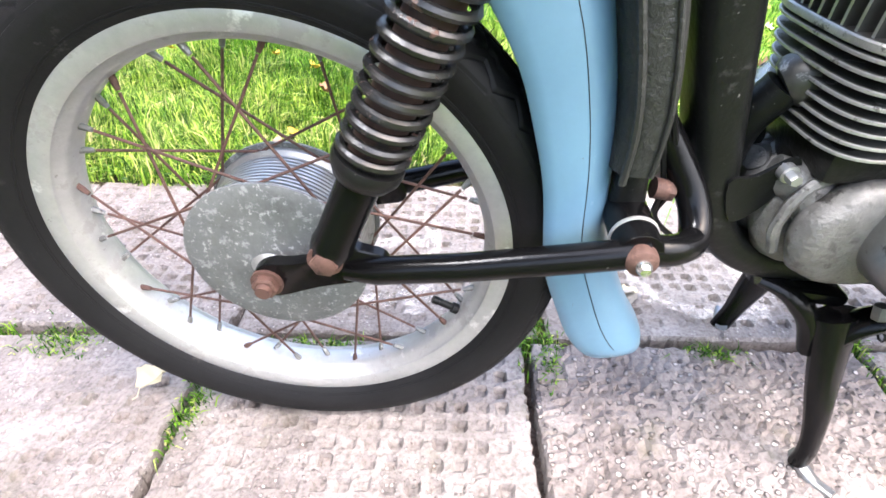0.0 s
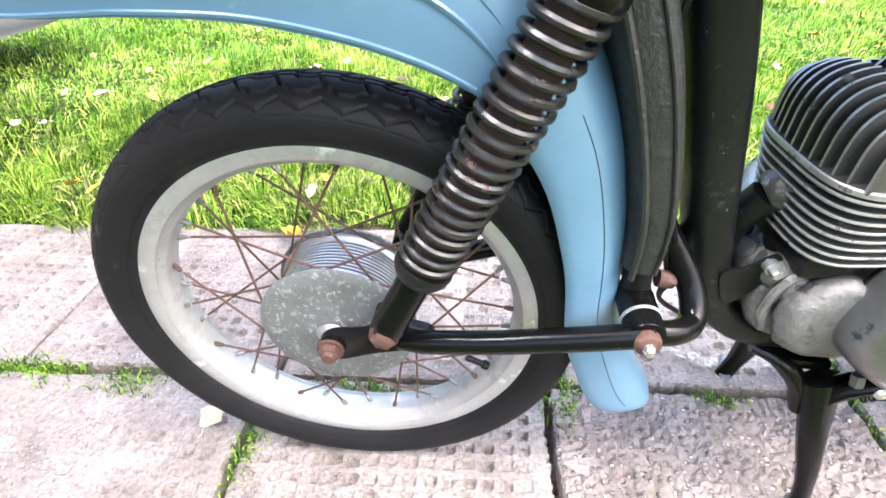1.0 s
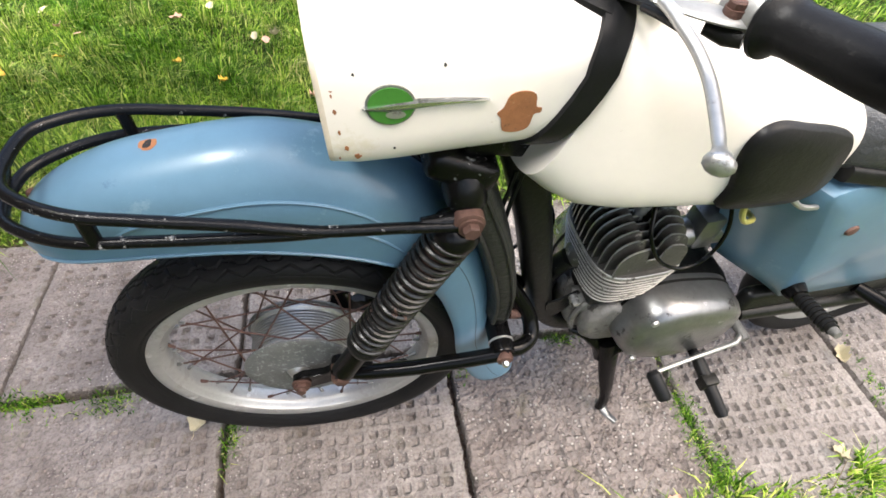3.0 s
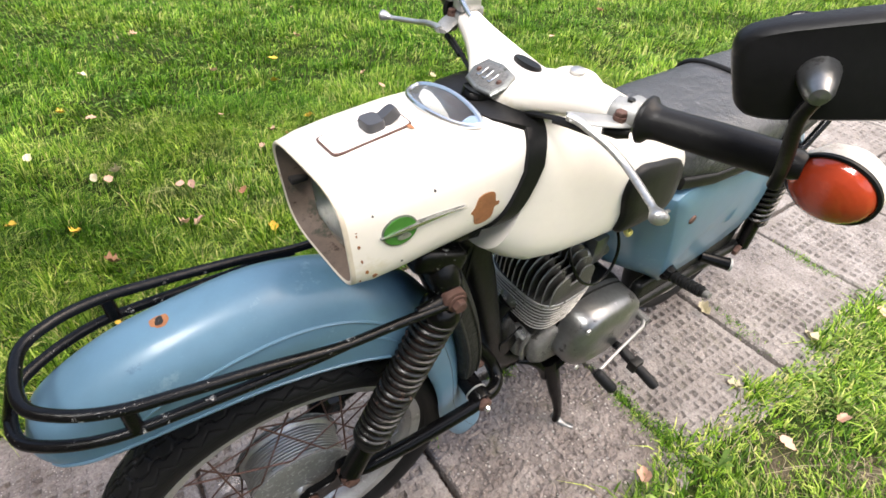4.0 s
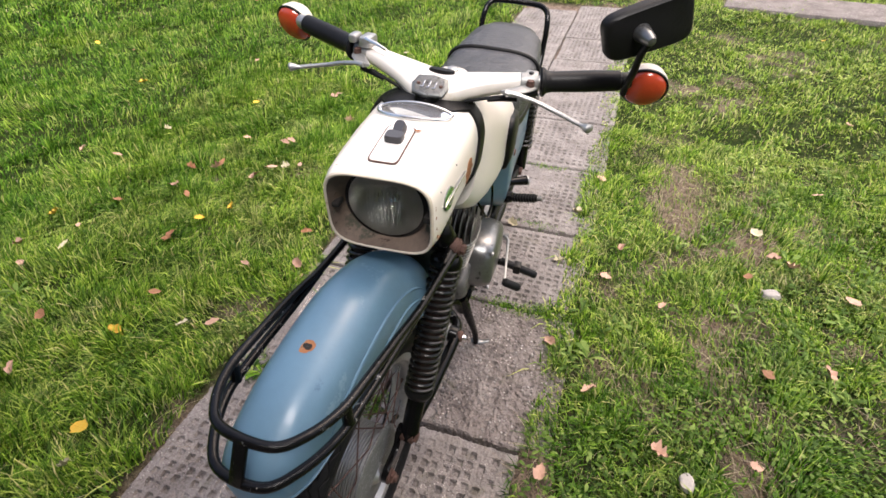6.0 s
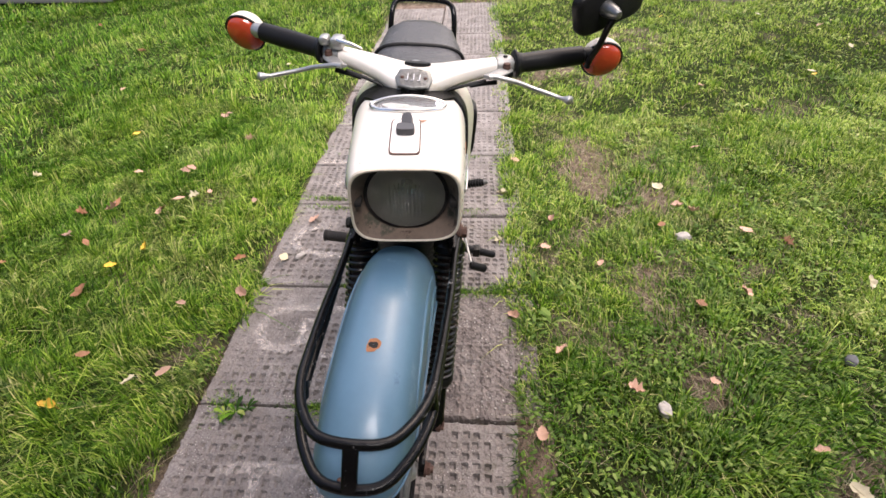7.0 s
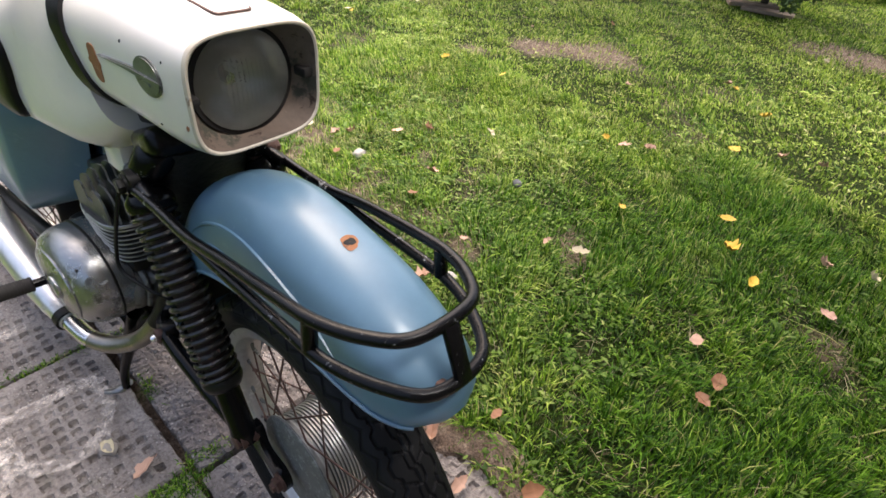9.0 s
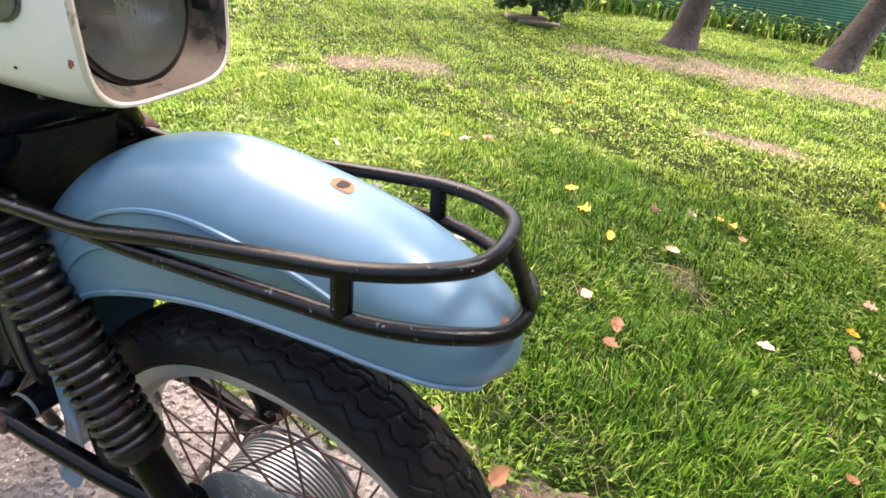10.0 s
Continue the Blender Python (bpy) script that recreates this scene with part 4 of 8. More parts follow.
# lid with the ignition key, speedometer, rubber flap
part("lid_gap", super_plate((-0.190, 0.0, 0.9457), (-0.10, 0, 1), 0.0258, 0.0524, 0.0023, 9), RUSTY, nacelle, "rusty gap round the lid", at=NOSE)
part("fuse_lid", super_plate((-0.190, 0.0, 0.9462), (-0.10, 0, 1), 0.0235, 0.050, 0.0025, 9), CREAM, nacelle, "small cream lid, rusty at its edges", at=NOSE)
for cx0, cy0, sd in ((-0.236, -0.012, 4), (-0.232, 0.016, 8), (-0.145, -0.028, 9)):
    part("rust_spot", blot((cx0, cy0, 0.9415 if cx0 < -0.2 else 0.950), (-0.12, 0, 1), 0.006, sd, 10, 0.002, (0.5, 1.6)), RUST_FLAT, nacelle, at=NOSE)
part("ignition_switch", super_plate((-0.180, 0.0, 0.949), (-0.05, 0, 1), 0.0155, 0.0125, 0.012, 4), SWITCH, nacelle, "dark grey ignition switch", at=NOSE)
part("key_cover", super_plate((-0.157, -0.003, 0.953), (-0.5, 0.1, 0.9), 0.0095, 0.0145, 0.014, 3), SWITCH, nacelle, "black rubber key cover", at=NOSE)
bm, seg = B(), 40
ring0 = []
for k in range(seg):
    a = 2 * math.pi * k / seg
    y, x = 0.068 * math.cos(a), math.sin(a)
    x = -0.070 - (0.040 * x if x > 0 else 0.009 * x)
    ring0.append(Vector((x, y, 0.9580 + 0.10 * (x + 0.070) - 0.22 * y * y / 0.1)))
part("speedometer", loft_new([[p + Vector((0, 0, dz)) * 1.0 for p in ring0] for dz in (-0.012, 0.0)]), DIAL, nacelle, "half-moon speedometer with a dull dial", at=NOSE)
tube(bm, [p + Vector((0, 0, 0.001)) for p in ring0], 0.0038, 8, closed=True)
part("speedometer_trim", bm, CHROME, nacelle, "bright trim ring", at=NOSE)
gl = loft_new([[p + Vector((0, 0, 0.0020)) for p in ring0], [Vector((-0.084, 0, 0.9570)) + (p - Vector((-0.084, 0, 0.9570))) * 0.5 + Vector((0, 0, 0.004)) for p in ring0]])
part("speedometer_glass", gl, GLASS, nacelle, at=NOSE)
flap = []
for x, hw, top, low in ((-0.057, 0.046, 0.0890, 0.0), (-0.048, 0.063, 0.0895, 0.0), (-0.030, 0.078, 0.0905, 0.0), (-0.010, 0.090, 0.0915, 0.0), (0.004, 0.096, 0.0915, 0.0), (0.035, 0.070, 0.0900, 0.012)):
    over = [Vector((x, hw * (k / 6 - 1), 0.864 - low + top * (1 - abs(hw * (k / 6 - 1) / 0.1135) ** 3) ** (1 / 3))) for k in range(13)]
    flap.append(over + [p - Vector((0, 0, 0.008)) for p in reversed(over)])
part("rubber_flap", loft_new(flap), GRIP, nacelle, "black rubber flap under the handlebar", at=NOSE)
part("head_bearing", tube(B(), [(0.0, 0, 0.90), (0.012, 0, 0.945)], [0.040, 0.034], 20), BLACK, bike, "black steering head", at=NOSE)
# rubber strip between nacelle and tank
strip = [nac_ring(x, hw, 0.864, hh, 3.0, 1.0) for x, hw, hh in ((-0.0265, 0.1085, 0.0820), (-0.0250, 0.1150, 0.0885), (-0.016, 0.1165, 0.0900), (0.004, 0.1175, 0.0905), (0.0055, 0.112, 0.085))]
part("joint_strip", loft_new(strip, cap=False), GRIP, nacelle, "black rubber strip", at=NOSE)


def side_y(x, z):
    """Half width of the nacelle at a place on its flank."""
    for (x0, w0, c0, h0, e0), (x1, w1, c1, h1, e1) in zip(NAC, NAC[1:]):
        if x <= x1 or x1 == NAC[-1][0]:
            t = max(0, min(1, (x - x0) / (x1 - x0)))
            w, c, h, e = (a + (b - a) * t for a, b in zip((w0, c0, h0, e0), (w1, c1, h1, e1)))
            v = min(0.98, abs(z - c) / h)
            return w * (1 - v ** e) ** (1 / e)


def flank(outline, side, lift, thick):
    """A flat emblem laid on the flank from an outline in the plane of x and z."""
    rings = []
    for l in (lift - 0.003, lift + thick):
        rings.append([Vector((x, side * (side_y(x, z) + l), z)) for x, z in outline])
    return loft_new(rings)


def disc_outline(cx, cz, rx, rz, n=24, j=0.0, seed=1):
    q = random.Random(seed)
    return [(cx + rx * math.cos(2 * math.pi * k / n) * (1 + q.uniform(-j, j)), cz + rz * math.sin(2 * math.pi * k / n) * (1 + q.uniform(-j, j))) for k in range(n)]


for s, m1, dz, tip, wide in ((-1, GREEN_BADGE, 0.0, -0.118, 1.28), (1, GREY_BADGE, 0.008, -0.106, 0.80)):
    big = 1.0 if s < 0 else 1.12
    badge = part("badge", flank(disc_outline(-0.208, 0.868 + dz, 0.0205 * big, 0.0195 * big), s, 0.0005, 0.0025), m1, nacelle, "round green enamel badge" if s < 0 else "round tarnished badge", at=NOSE)
    arrow = [(-0.2320, 0.8672), (-0.208, 0.8698), (-0.182, 0.8714), (-0.150, 0.8708), (tip, 0.8692), (-0.150, 0.8684), (-0.182, 0.8670), (-0.208, 0.8656)]
    part("badge_shank", flank([(x - 0.001, 0.8692 + (z - 0.8692) * 1.9 + dz) for x, z in arrow], s, 0.0026, 0.0008), GREY_BADGE, badge, "dark tarnished edge of the arrow", at=NOSE)
    part("badge_arrow", flank([(x, z + dz) for x, z in arrow], s, 0.003, 0.0018), CHROME if s < 0 else GREY_BADGE, badge, "thin bright arrow", at=NOSE)
    part("badge_mark", flank(disc_outline(-0.204, 0.8590 + dz, 0.009, 0.004, 12), s, 0.003, 0.001), ALU if s < 0 else GREY_BADGE, badge, at=NOSE)
    part("badge_rim", flank(disc_outline(-0.208, 0.868 + dz, 0.0225 * big, 0.0215 * big), s, 0.0003, 0.0015), GREY_BADGE, badge, "dull metal rim", at=NOSE)
    hat = smooth_path([(-0.0900, 0, 0.8740), (-0.0800, 0, 0.8775), (-0.0710, 0, 0.8730), (-0.0690, 0, 0.8590), (-0.0645, 0, 0.8565), (-0.0650, 0, 0.8510), (-0.0700, 0, 0.8490), (-0.0720, 0, 0.8320), (-0.0820, 0, 0.8265), (-0.0920, 0, 0.8310), (-0.0950, 0, 0.8470), (-0.0985, 0, 0.8530), (-0.0940, 0, 0.8600)], 3, True)
    part("rust_patch", flank([(-0.0870 + (p.x + 0.0815) * wide, p.z - 0.003 + 1.4 * dz) for p in hat], s, 0.0008, 0.0004), RUST_FLAT, nacelle, "orange patch of bare rust", at=NOSE)
for x, z, r, sd in ((-0.240, 0.806, 0.0030, 2), (-0.250, 0.818, 0.0024, 7), (-0.238, 0.900, 0.0012, 3), (-0.160, 0.905, 0.0013, 6), (-0.205, 0.815, 0.0012, 9), (-0.130, 0.800, 0.0010, 12)):
    for s in (-1, 1) if r < 0.002 else (-1,):
        part("paint_chip", flank(disc_outline(x, z, r, r * 1.3, 10, 0.4, sd), s, 0.0006, 0.0003), RUST_FLAT if r > 0.002 else DARK, nacelle, at=NOSE)

qc = random.Random(31)
for k in range(9):               # rust breaking out along the front edge
    z, s = qc.uniform(0.800, 0.915), (-1, -1, 1)[k % 3]
    r = qc.uniform(0.0008, 0.0022)
    part("paint_chip", flank(disc_outline(-0.2585 + qc.uniform(0, 0.004), z, r, r * 2.0, 10, 0.4, 50 + k), s, 0.0006, 0.0003), RUST_FLAT, nacelle, at=NOSE)
for k in range(6):
    y, r = qc.uniform(-0.07, 0.07), qc.uniform(0.0015, 0.004)
    part("paint_chip", blot((-0.257, y, 0.9335), (-0.12, 0, 1), r, 70 + k, 10, 0.0012, (0.7, 1.8)), RUST_FLAT, nacelle, at=NOSE)

# fuel tank
TANK = [(-0.026, 0.0985, 0.8605, 0.0955, 3.2, 0.85), (-0.008, 0.1050, 0.8490, 0.1080, 3.0, 0.65), (0.015, 0.1105, 0.8380, 0.1170, 2.9, 0.42), (0.050, 0.1180, 0.8325, 0.1185, 2.8, 0.18), (0.110, 0.1250, 0.8250, 0.1130, 2.7, 0.0), (0.200, 0.1270, 0.8070, 0.1050, 2.7, 0.0), (0.270, 0.1240, 0.7840, 0.0890, 2.8, 0.0), (0.322, 0.1160, 0.7650, 0.0710, 3.0, 0.0), (0.348, 0.0980, 0.7570, 0.0550, 3.0, 0.0)]
tank = part("fuel_tank", loft_new([super_ring(x, 0, zc, hw, hh, 64, e, nac_shear(k), 6.0 - 2.0 * k) for x, hw, zc, hh, e, k in TANK]), CREAM, bike, "cream fuel tank with black knee pads", sharp=60, at=BODY)
part("filler_cap", lathe(B(), [(0.0, 0.010), (0.006, 0.010), (0.030, 0.007), (0.038, 0.0), (0.038, -0.012)], (0.135, 0, 0.931), "Z", 32), CREAM, tank, "cream filler cap", at=BODY)
part("cap_bolt", lathe(B(), [(0.0, 0.004), (0.008, 0.004), (0.011, 0.002), (0.011, -0.002)], (0.135, 0, 0.944), "Z", 20), ALU, tank, "round grey bolt", at=BODY)
part("tank_lug", rbox(B(), (-0.010, 0.0, 0.738), (0.030, 0.05, 0.030), 0.006), CREAM, tank, at=BODY)

lug = part("tank_bracket", rbox(B(), (0.030, 0.052, 0.694), (0.062, 0.036, 0.050), 0.008), CREAM, tank, "cream bracket under the tank", at=BODY)
part("bracket_bolt", hexnut(rod(B(), (0.000, 0.060, 0.684), (-0.006, 0.062, 0.684), 0.0105, 16), (-0.005, 0.062, 0.684), (-1, 0.3, 0), 0.0085, 0.006), CLAMP, lug, "dull bolt", at=BODY)


def tank_y(x, z):
    for (x0, w0, c0, h0, e0, k0), (x1, w1, c1, h1, e1, k1) in zip(TANK, TANK[1:]):
        if x <= x1 or x1 == TANK[-1][0]:
            t = max(0, min(1, (x - x0) / (x1 - x0)))
            w, c, h, e = (a + (b - a) * t for a, b in zip((w0, c0, h0, e0), (w1, c1, h1, e1)))
            v = min(0.985, abs(z - c) / h)
            e = 6.0 - 2.0 * (k0 + (k1 - k0) * t) if z < c else e
            return w * (1 - v ** e) ** (1 / e)


for s in (-1, 1):
    out = smooth_path([(0.160, 0, 0.728), (0.152, 0, 0.768), (0.139, 0, 0.808), (0.142, 0, 0.838), (0.164, 0, 0.850), (0.206, 0, 0.842), (0.256, 0, 0.828), (0.286, 0, 0.812), (0.298, 0, 0.780), (0.304, 0, 0.744), (0.286, 0, 0.722), (0.236, 0, 0.716)], 5, True)
    rings = []
    for k, l in ((1.0, -0.004), (1.0, 0.006), (0.95, 0.010), (0.6, 0.012), (0.2, 0.0125)):
        rings.append([Vector((0.225 + (p.x - 0.225) * k, s * (tank_y(0.225 + (p.x - 0.225) * k, 0.765 + (p.z - 0.765) * k) + l), 0.765 + (p.z - 0.765) * k)) for p in out])
    part("knee_pad", loft_new(rings), GRIP, tank, "black rubber knee pad", sharp=60, at=BODY)

# frame
frame_ob = part("frame", swept([(-0.060, 0, 0.790), (-0.030, 0, 0.710), (0.004, 0, 0.600), (0.036, 0, 0.475), (0.056, 0, 0.400), (0.076, 0, 0.340), (0.106, 0, 0.302), (0.150, 0, 0.280), (0.225, 0, 0.270), (0.32, 0, 0.262), (0.46, 0, 0.262)], 0.030, 0.0290, e=3.2, th_end=0.0185), BLACK_WORN, bike, "pressed-steel frame, worn black paint", at=BODY)
part("top_tube", swept([(-0.03, 0, 0.76), (0.10, 0, 0.73), (0.30, 0, 0.70), (0.55, 0, 0.66), (0.90, 0, 0.62)], 0.030, 0.028), BLACK_WORN, frame_ob, at=BODY)
tab = smooth_path([(0.062, 0, 0.395), (0.085, 0, 0.402), (0.112, 0, 0.420), (0.121, 0, 0.412), (0.119, 0, 0.396), (0.100, 0, 0.364), (0.078, 0, 0.352)], 4, True)
for s in (-1, 1):
    part("engine_tab", loft_new([[Vector((p.x, s * y, p.z)) for p in tab] for y in (0.029, 0.033)]), BLACK_WORN, frame_ob, at=BODY)
part("tab_bolt", hexnut(rod(B(), (0.108, -0.032, 0.408), (0.108, -0.041, 0.408), 0.0085, 14), (0.108, -0.040, 0.408), (0, -1, 0), 0.0062, 0.012), ALU, frame_ob, "bare bolt", at=BODY)
for k, off in enumerate((0.0, 0.010)):
    part("cable", tube(B(), smooth_path([(-0.045 - off, -0.028, 0.730), (-0.052 - off, -0.026, 0.62), (-0.020 - off, -0.030, 0.50), (0.012 - off, -0.030, 0.40), (0.010, -0.020, 0.350), (0.055, 0.0, 0.300)], 6), 0.0030, 6), GRIP, frame_ob, at=BODY)
# steering-head plates, with sky highlights painted as pale flecks
for s in (-1, 1):
    part("head_bracket", rbox(B(), (-0.090, s * 0.050, 0.797), (0.085, 0.012, 0.030), 0.004, Matrix.Rotation(radians(12), 4, "Y")), RAIL, frame_ob, at=BODY)
part("head_gusset", rbox(B(), (-0.055, 0, 0.790), (0.11, 0.10, 0.040), 0.014, Matrix.Rotation(radians(8), 4, "Y"), 3), RAIL, frame_ob, at=BODY)
part("horn_bracket", rbox(B(), (-0.135, 0, 0.792), (0.035, 0.075, 0.014), 0.003), ALU, frame_ob, at=BODY)

# engine
engine = part("engine", rbox(B(), (0.300, 0.005, 0.350), (0.22, 0.150, 0.165), 0.030, Matrix.Rotation(radians(10), 4, "Y"), 3), GREASE, bike, "two-stroke engine of grey alloy, oily and dusty", at=BODY)
def rough(bm, amount, scale, seed):
    """Pushes a casting's surface in and out."""
    for v in bm.verts:
        v.co += Vector((noise.noise(v.co * scale + Vector((seed, 0, 0))), 0.6 * noise.noise(v.co * scale + Vector((0, seed, 0))), noise.noise(v.co * scale + Vector((0, 0, seed))))) * amount
    return bm


def casting_shell(y0, y1, cx, cz, a, b, seed):
    """One rounded half of the crankcase, swelling between two joints."""
    rings = []
    for k in range(11):
        t = k / 10
        w = 0.80 + 0.20 * math.sin(math.pi * t) ** 0.5
        rings.append([Vector((cx + a * w * math.cos(q), y0 + (y1 - y0) * t, cz + b * w * math.sin(q))) for q in [2 * math.pi * j / 40 for j in range(40)]])
    return rough(loft_new(rings), 0.0050, 34, seed)


for y0, y1, cx, a, b, sd in ((-0.078, -0.040, 0.190, 0.068, 0.060, 1), (-0.041, -0.004, 0.176, 0.072, 0.064, 2), (-0.003, 0.036, 0.176, 0.072, 0.064, 3), (0.037, 0.076, 0.188, 0.068, 0.060, 4)):
    part("crankcase_shell", casting_shell(y0, y1, cx, 0.355, a, b, sd), CASTING, engine, "rough pale casting", sharp=60, at=BODY)
for s, dx, dz in ((-1, 0.0, 0.0), (1, 0.004, -0.012)):
    part("crankcase_lug", rough(tube(B(), smooth_path([(0.106 + dx, s * 0.018, 0.404 + dz), (0.122 + dx, s * 0.026, 0.396 + dz), (0.150, s * 0.034, 0.372), (0.175, s * 0.040, 0.352)], 4), [0.012 + 0.0017 * k for k in range(13)], 16), 0.003, 60, s + 5), CASTING, engine, at=BODY)
    part("casting_rib", rough(tube(B(), smooth_path([(0.118, s * 0.052, 0.330), (0.112, s * 0.050, 0.360), (0.122, s * 0.048, 0.395), (0.150, s * 0.050, 0.415)], 4), 0.0055, 8), 0.002, 60, s + 9), CASTING, engine, at=BODY)
part("crankcase_neck", rough(rbox(B(), (0.176, 0.0, 0.425), (0.105, 0.118, 0.040), 0.010), 0.003, 40, 3), GREASE, engine, at=BODY)
part("drain_plug", hexnut(B(), (0.240, -0.080, 0.276), (0.1, -0.3, -1), 0.008, 0.016), CASTING, engine, at=BODY)


def oval_ring(cx, cz, a, b, tilt, y, n=44, e=2.5):
    t = radians(tilt)
    out = []
    for k in range(n):
        q = 2 * math.pi * k / n
        c, s = math.cos(q), math.sin(q)
        u, v = a * math.copysign(abs(c) ** (2 / e), c), b * math.copysign(abs(s) ** (2 / e), s)
        out.append(Vector((cx + u * math.cos(t) + v * math.sin(t), y, cz - u * math.sin(t) + v * math.cos(t))))
    return out


cov = [oval_ring(0.2915, 0.371, k * 0.1145, k * 0.0845, 13, y, e=2.9) for k, y in ((1.0, -0.055), (1.0, -0.078), (0.985, -0.106), (0.93, -0.124), (0.80, -0.134), (0.42, -0.139))]
part("side_cover", loft_new(cov), CASE, engine, "smooth polished alloy side cover", sharp=60, at=BODY)
part("cover_seam", loft_new([oval_ring(0.2915, 0.371, k * 0.116, k * 0.086, 13, y, e=2.9) for k, y in ((0.99, -0.071), (1.0, -0.0705), (1.0, -0.0665), (0.99, -0.066))]), GREASE, engine, at=BODY)
cov = [oval_ring(0.250, 0.368, k * 0.122, k * 0.100, 8, y, e=2.2) for k, y in ((1.0, 0.060), (1.0, 0.104), (0.97, 0.128), (0.87, 0.148), (0.64, 0.162), (0.25, 0.167))]
part("cover_seam", loft_new([oval_ring(0.250, 0.368, k * 0.124, k * 0.102, 8, y, e=2.2) for k, y in ((0.98, 0.090), (1.0, 0.091), (1.0, 0.0945), (0.98, 0.0955))]), GREASE, engine, at=BODY)
part("side_cover", loft_new(cov), COVER, engine, "rounded alloy magneto cover", sharp=60, at=BODY)
part("cover_ridge", tube(B(), oval_ring(0.246, 0.368, 0.084, 0.070, 8, 0.1575, e=2.2), 0.0032, 8, closed=True), COVER, engine, at=BODY)
part("cover_cap", lathe(B(), [(0.0, 0.1735), (0.020, 0.1725), (0.024, 0.169), (0.025, 0.163)], (0.232, 0, 0.372), "Y", 28), COVER, engine, "round cap", at=BODY)
for x, z in ((0.152, 0.330), (0.168, 0.432), (0.275, 0.452), (0.345, 0.400), (0.300, 0.288)):
    part("cover_screw", lathe(B(), [(0.0, 0.141), (0.005, 0.1405), (0.0065, 0.134), (0.0065, 0.110)], (x, 0, z), "Y", 12), GREASE, engine, at=BODY)
for x, z in ((0.216, 0.308), (0.382, 0.322), (0.340, 0.293), (0.205, 0.440)):
    part("cover_screw", lathe(B(), [(0.0, -0.004), (0.006, -0.003), (0.007, 0.001)], (x, -0.128 if x > 0.19 else -0.110, z), "Y", 12), ALU, engine, at=BODY)

def bare_edges(bm):
    """Gives the narrow outer faces of a fin the second material."""
    for f in bm.faces:
        f.material_index = 1 if len(f.verts) == 4 else 0
    return bm


# cylinder: thin level fins, then the upright fins of the head
part("cylinder_barrel", rod(B(), (0.177, 0, 0.40), (0.177, 0, 0.525), 0.052, 28), GREASE, engine, at=BODY)
for i in range(8):
    z = 0.439 + i * 0.0112
    w = 0.064 + 0.0020 * i
    ring = lambda h, k: [Vector((0.177 + (w * k) * math.copysign(abs(math.cos(a)) ** 0.55, math.cos(a)), (w + 0.010) * k * math.copysign(abs(math.sin(a)) ** 0.55, math.sin(a)), h)) for a in [2 * math.pi * q / 36 for q in range(36)]]
    part("cylinder_fin", bare_edges(loft_new([ring(z - 0.0017, 0.985), ring(z - 0.0010, 1.0), ring(z + 0.0010, 1.0), ring(z + 0.0017, 0.985)])), [FIN, FIN_EDGE], engine, at=BODY)
part("cylinder_head", tube(B(), [(0.177, 0, 0.522), (0.177, 0, 0.535), (0.177, 0, 0.552), (0.177, 0, 0.566)], [0.050, 0.044, 0.030, 0.018], 24), GREASE, engine, at=BODY)
hr = lambda h, k: [Vector((0.177 + 0.078 * k * math.copysign(abs(math.cos(a)) ** 0.55, math.cos(a)), 0.088 * k * math.copysign(abs(math.sin(a)) ** 0.55, math.sin(a)), h)) for a in [2 * math.pi * q / 40 for q in range(40)]]
part("head_plate", bare_edges(loft_new([hr(0.5215, 0.98), hr(0.5225, 1.0), hr(0.5275, 1.0), hr(0.5290, 0.985)])), [FIN, FIN_EDGE], engine, "flat lower flange of the cylinder head", at=BODY)
for i in range(12):
    y = -0.0770 + i * 0.0140
    k = math.sqrt(max(0.05, 1 - (y / 0.094) ** 2))
    hx, top = 0.034 + 0.042 * k, 0.560 + 0.045 * k
    arc = [(hx * math.cos(radians(q)) ** 0.62, 0.540 + (top - 0.540) * math.sin(radians(q)) ** 0.62) for q in range(0, 79, 6)]
    arc = [(hx, 0.526)] + [(px, pz) for px, pz in arc if px > hx * 0.40] + [(hx * 0.36, top - 0.001), (hx * 0.25, top - 0.010), (hx * 0.20, top - 0.030)]
    prof2 = [(-px, pz) for px, pz in arc] + arc[::-1]
    part("head_fin", bare_edges(loft_new([[Vector((0.177 + px, y + dy + 0.12 * (px * 0.2), pz)) for px, pz in prof2] for dy in (-0.0016, 0.0016)])), [FIN, FIN_EDGE], engine, at=BODY)
part("spark_plug", tube(B(), [(0.187, 0, 0.56), (0.187, 0, 0.590), (0.187, 0, 0.592), (0.187, 0, 0.610)], [0.009, 0.009, 0.013, 0.011], 12), ALU, engine, at=BODY)
part("plug_cap", tube(B(), smooth_path([(0.187, 0, 0.600), (0.187, 0, 0.640), (0.200, -0.005, 0.660)], 3), 0.0125, 12), GRIP, engine, "black plug cap", at=BODY)
part("ignition_lead", tube(B(), smooth_path([(0.187, -0.002, 0.648), (0.150, -0.050, 0.672), (0.134, -0.085, 0.640), (0.150, -0.100, 0.602), (0.180, -0.104, 0.574), (0.213, -0.104, 0.563), (0.244, -0.102, 0.580), (0.256, -0.092, 0.630), (0.25, -0.06, 0.69)], 8), 0.0030, 8), BLACK, engine, "black ignition lead hanging in a loop", at=BODY)
part("throttle_cable", tube(B(), smooth_path([(0.030, 0.055, 0.690), (0.050, 0.080, 0.595), (0.098, 0.086, 0.490), (0.096, 0.088, 0.449), (0.052, 0.080, 0.438), (0.014, 0.064, 0.425), (0.000, 0.030, 0.395)], 6), 0.0034, 8), GRIP, engine, "black cable hanging before the cylinder", at=BODY)
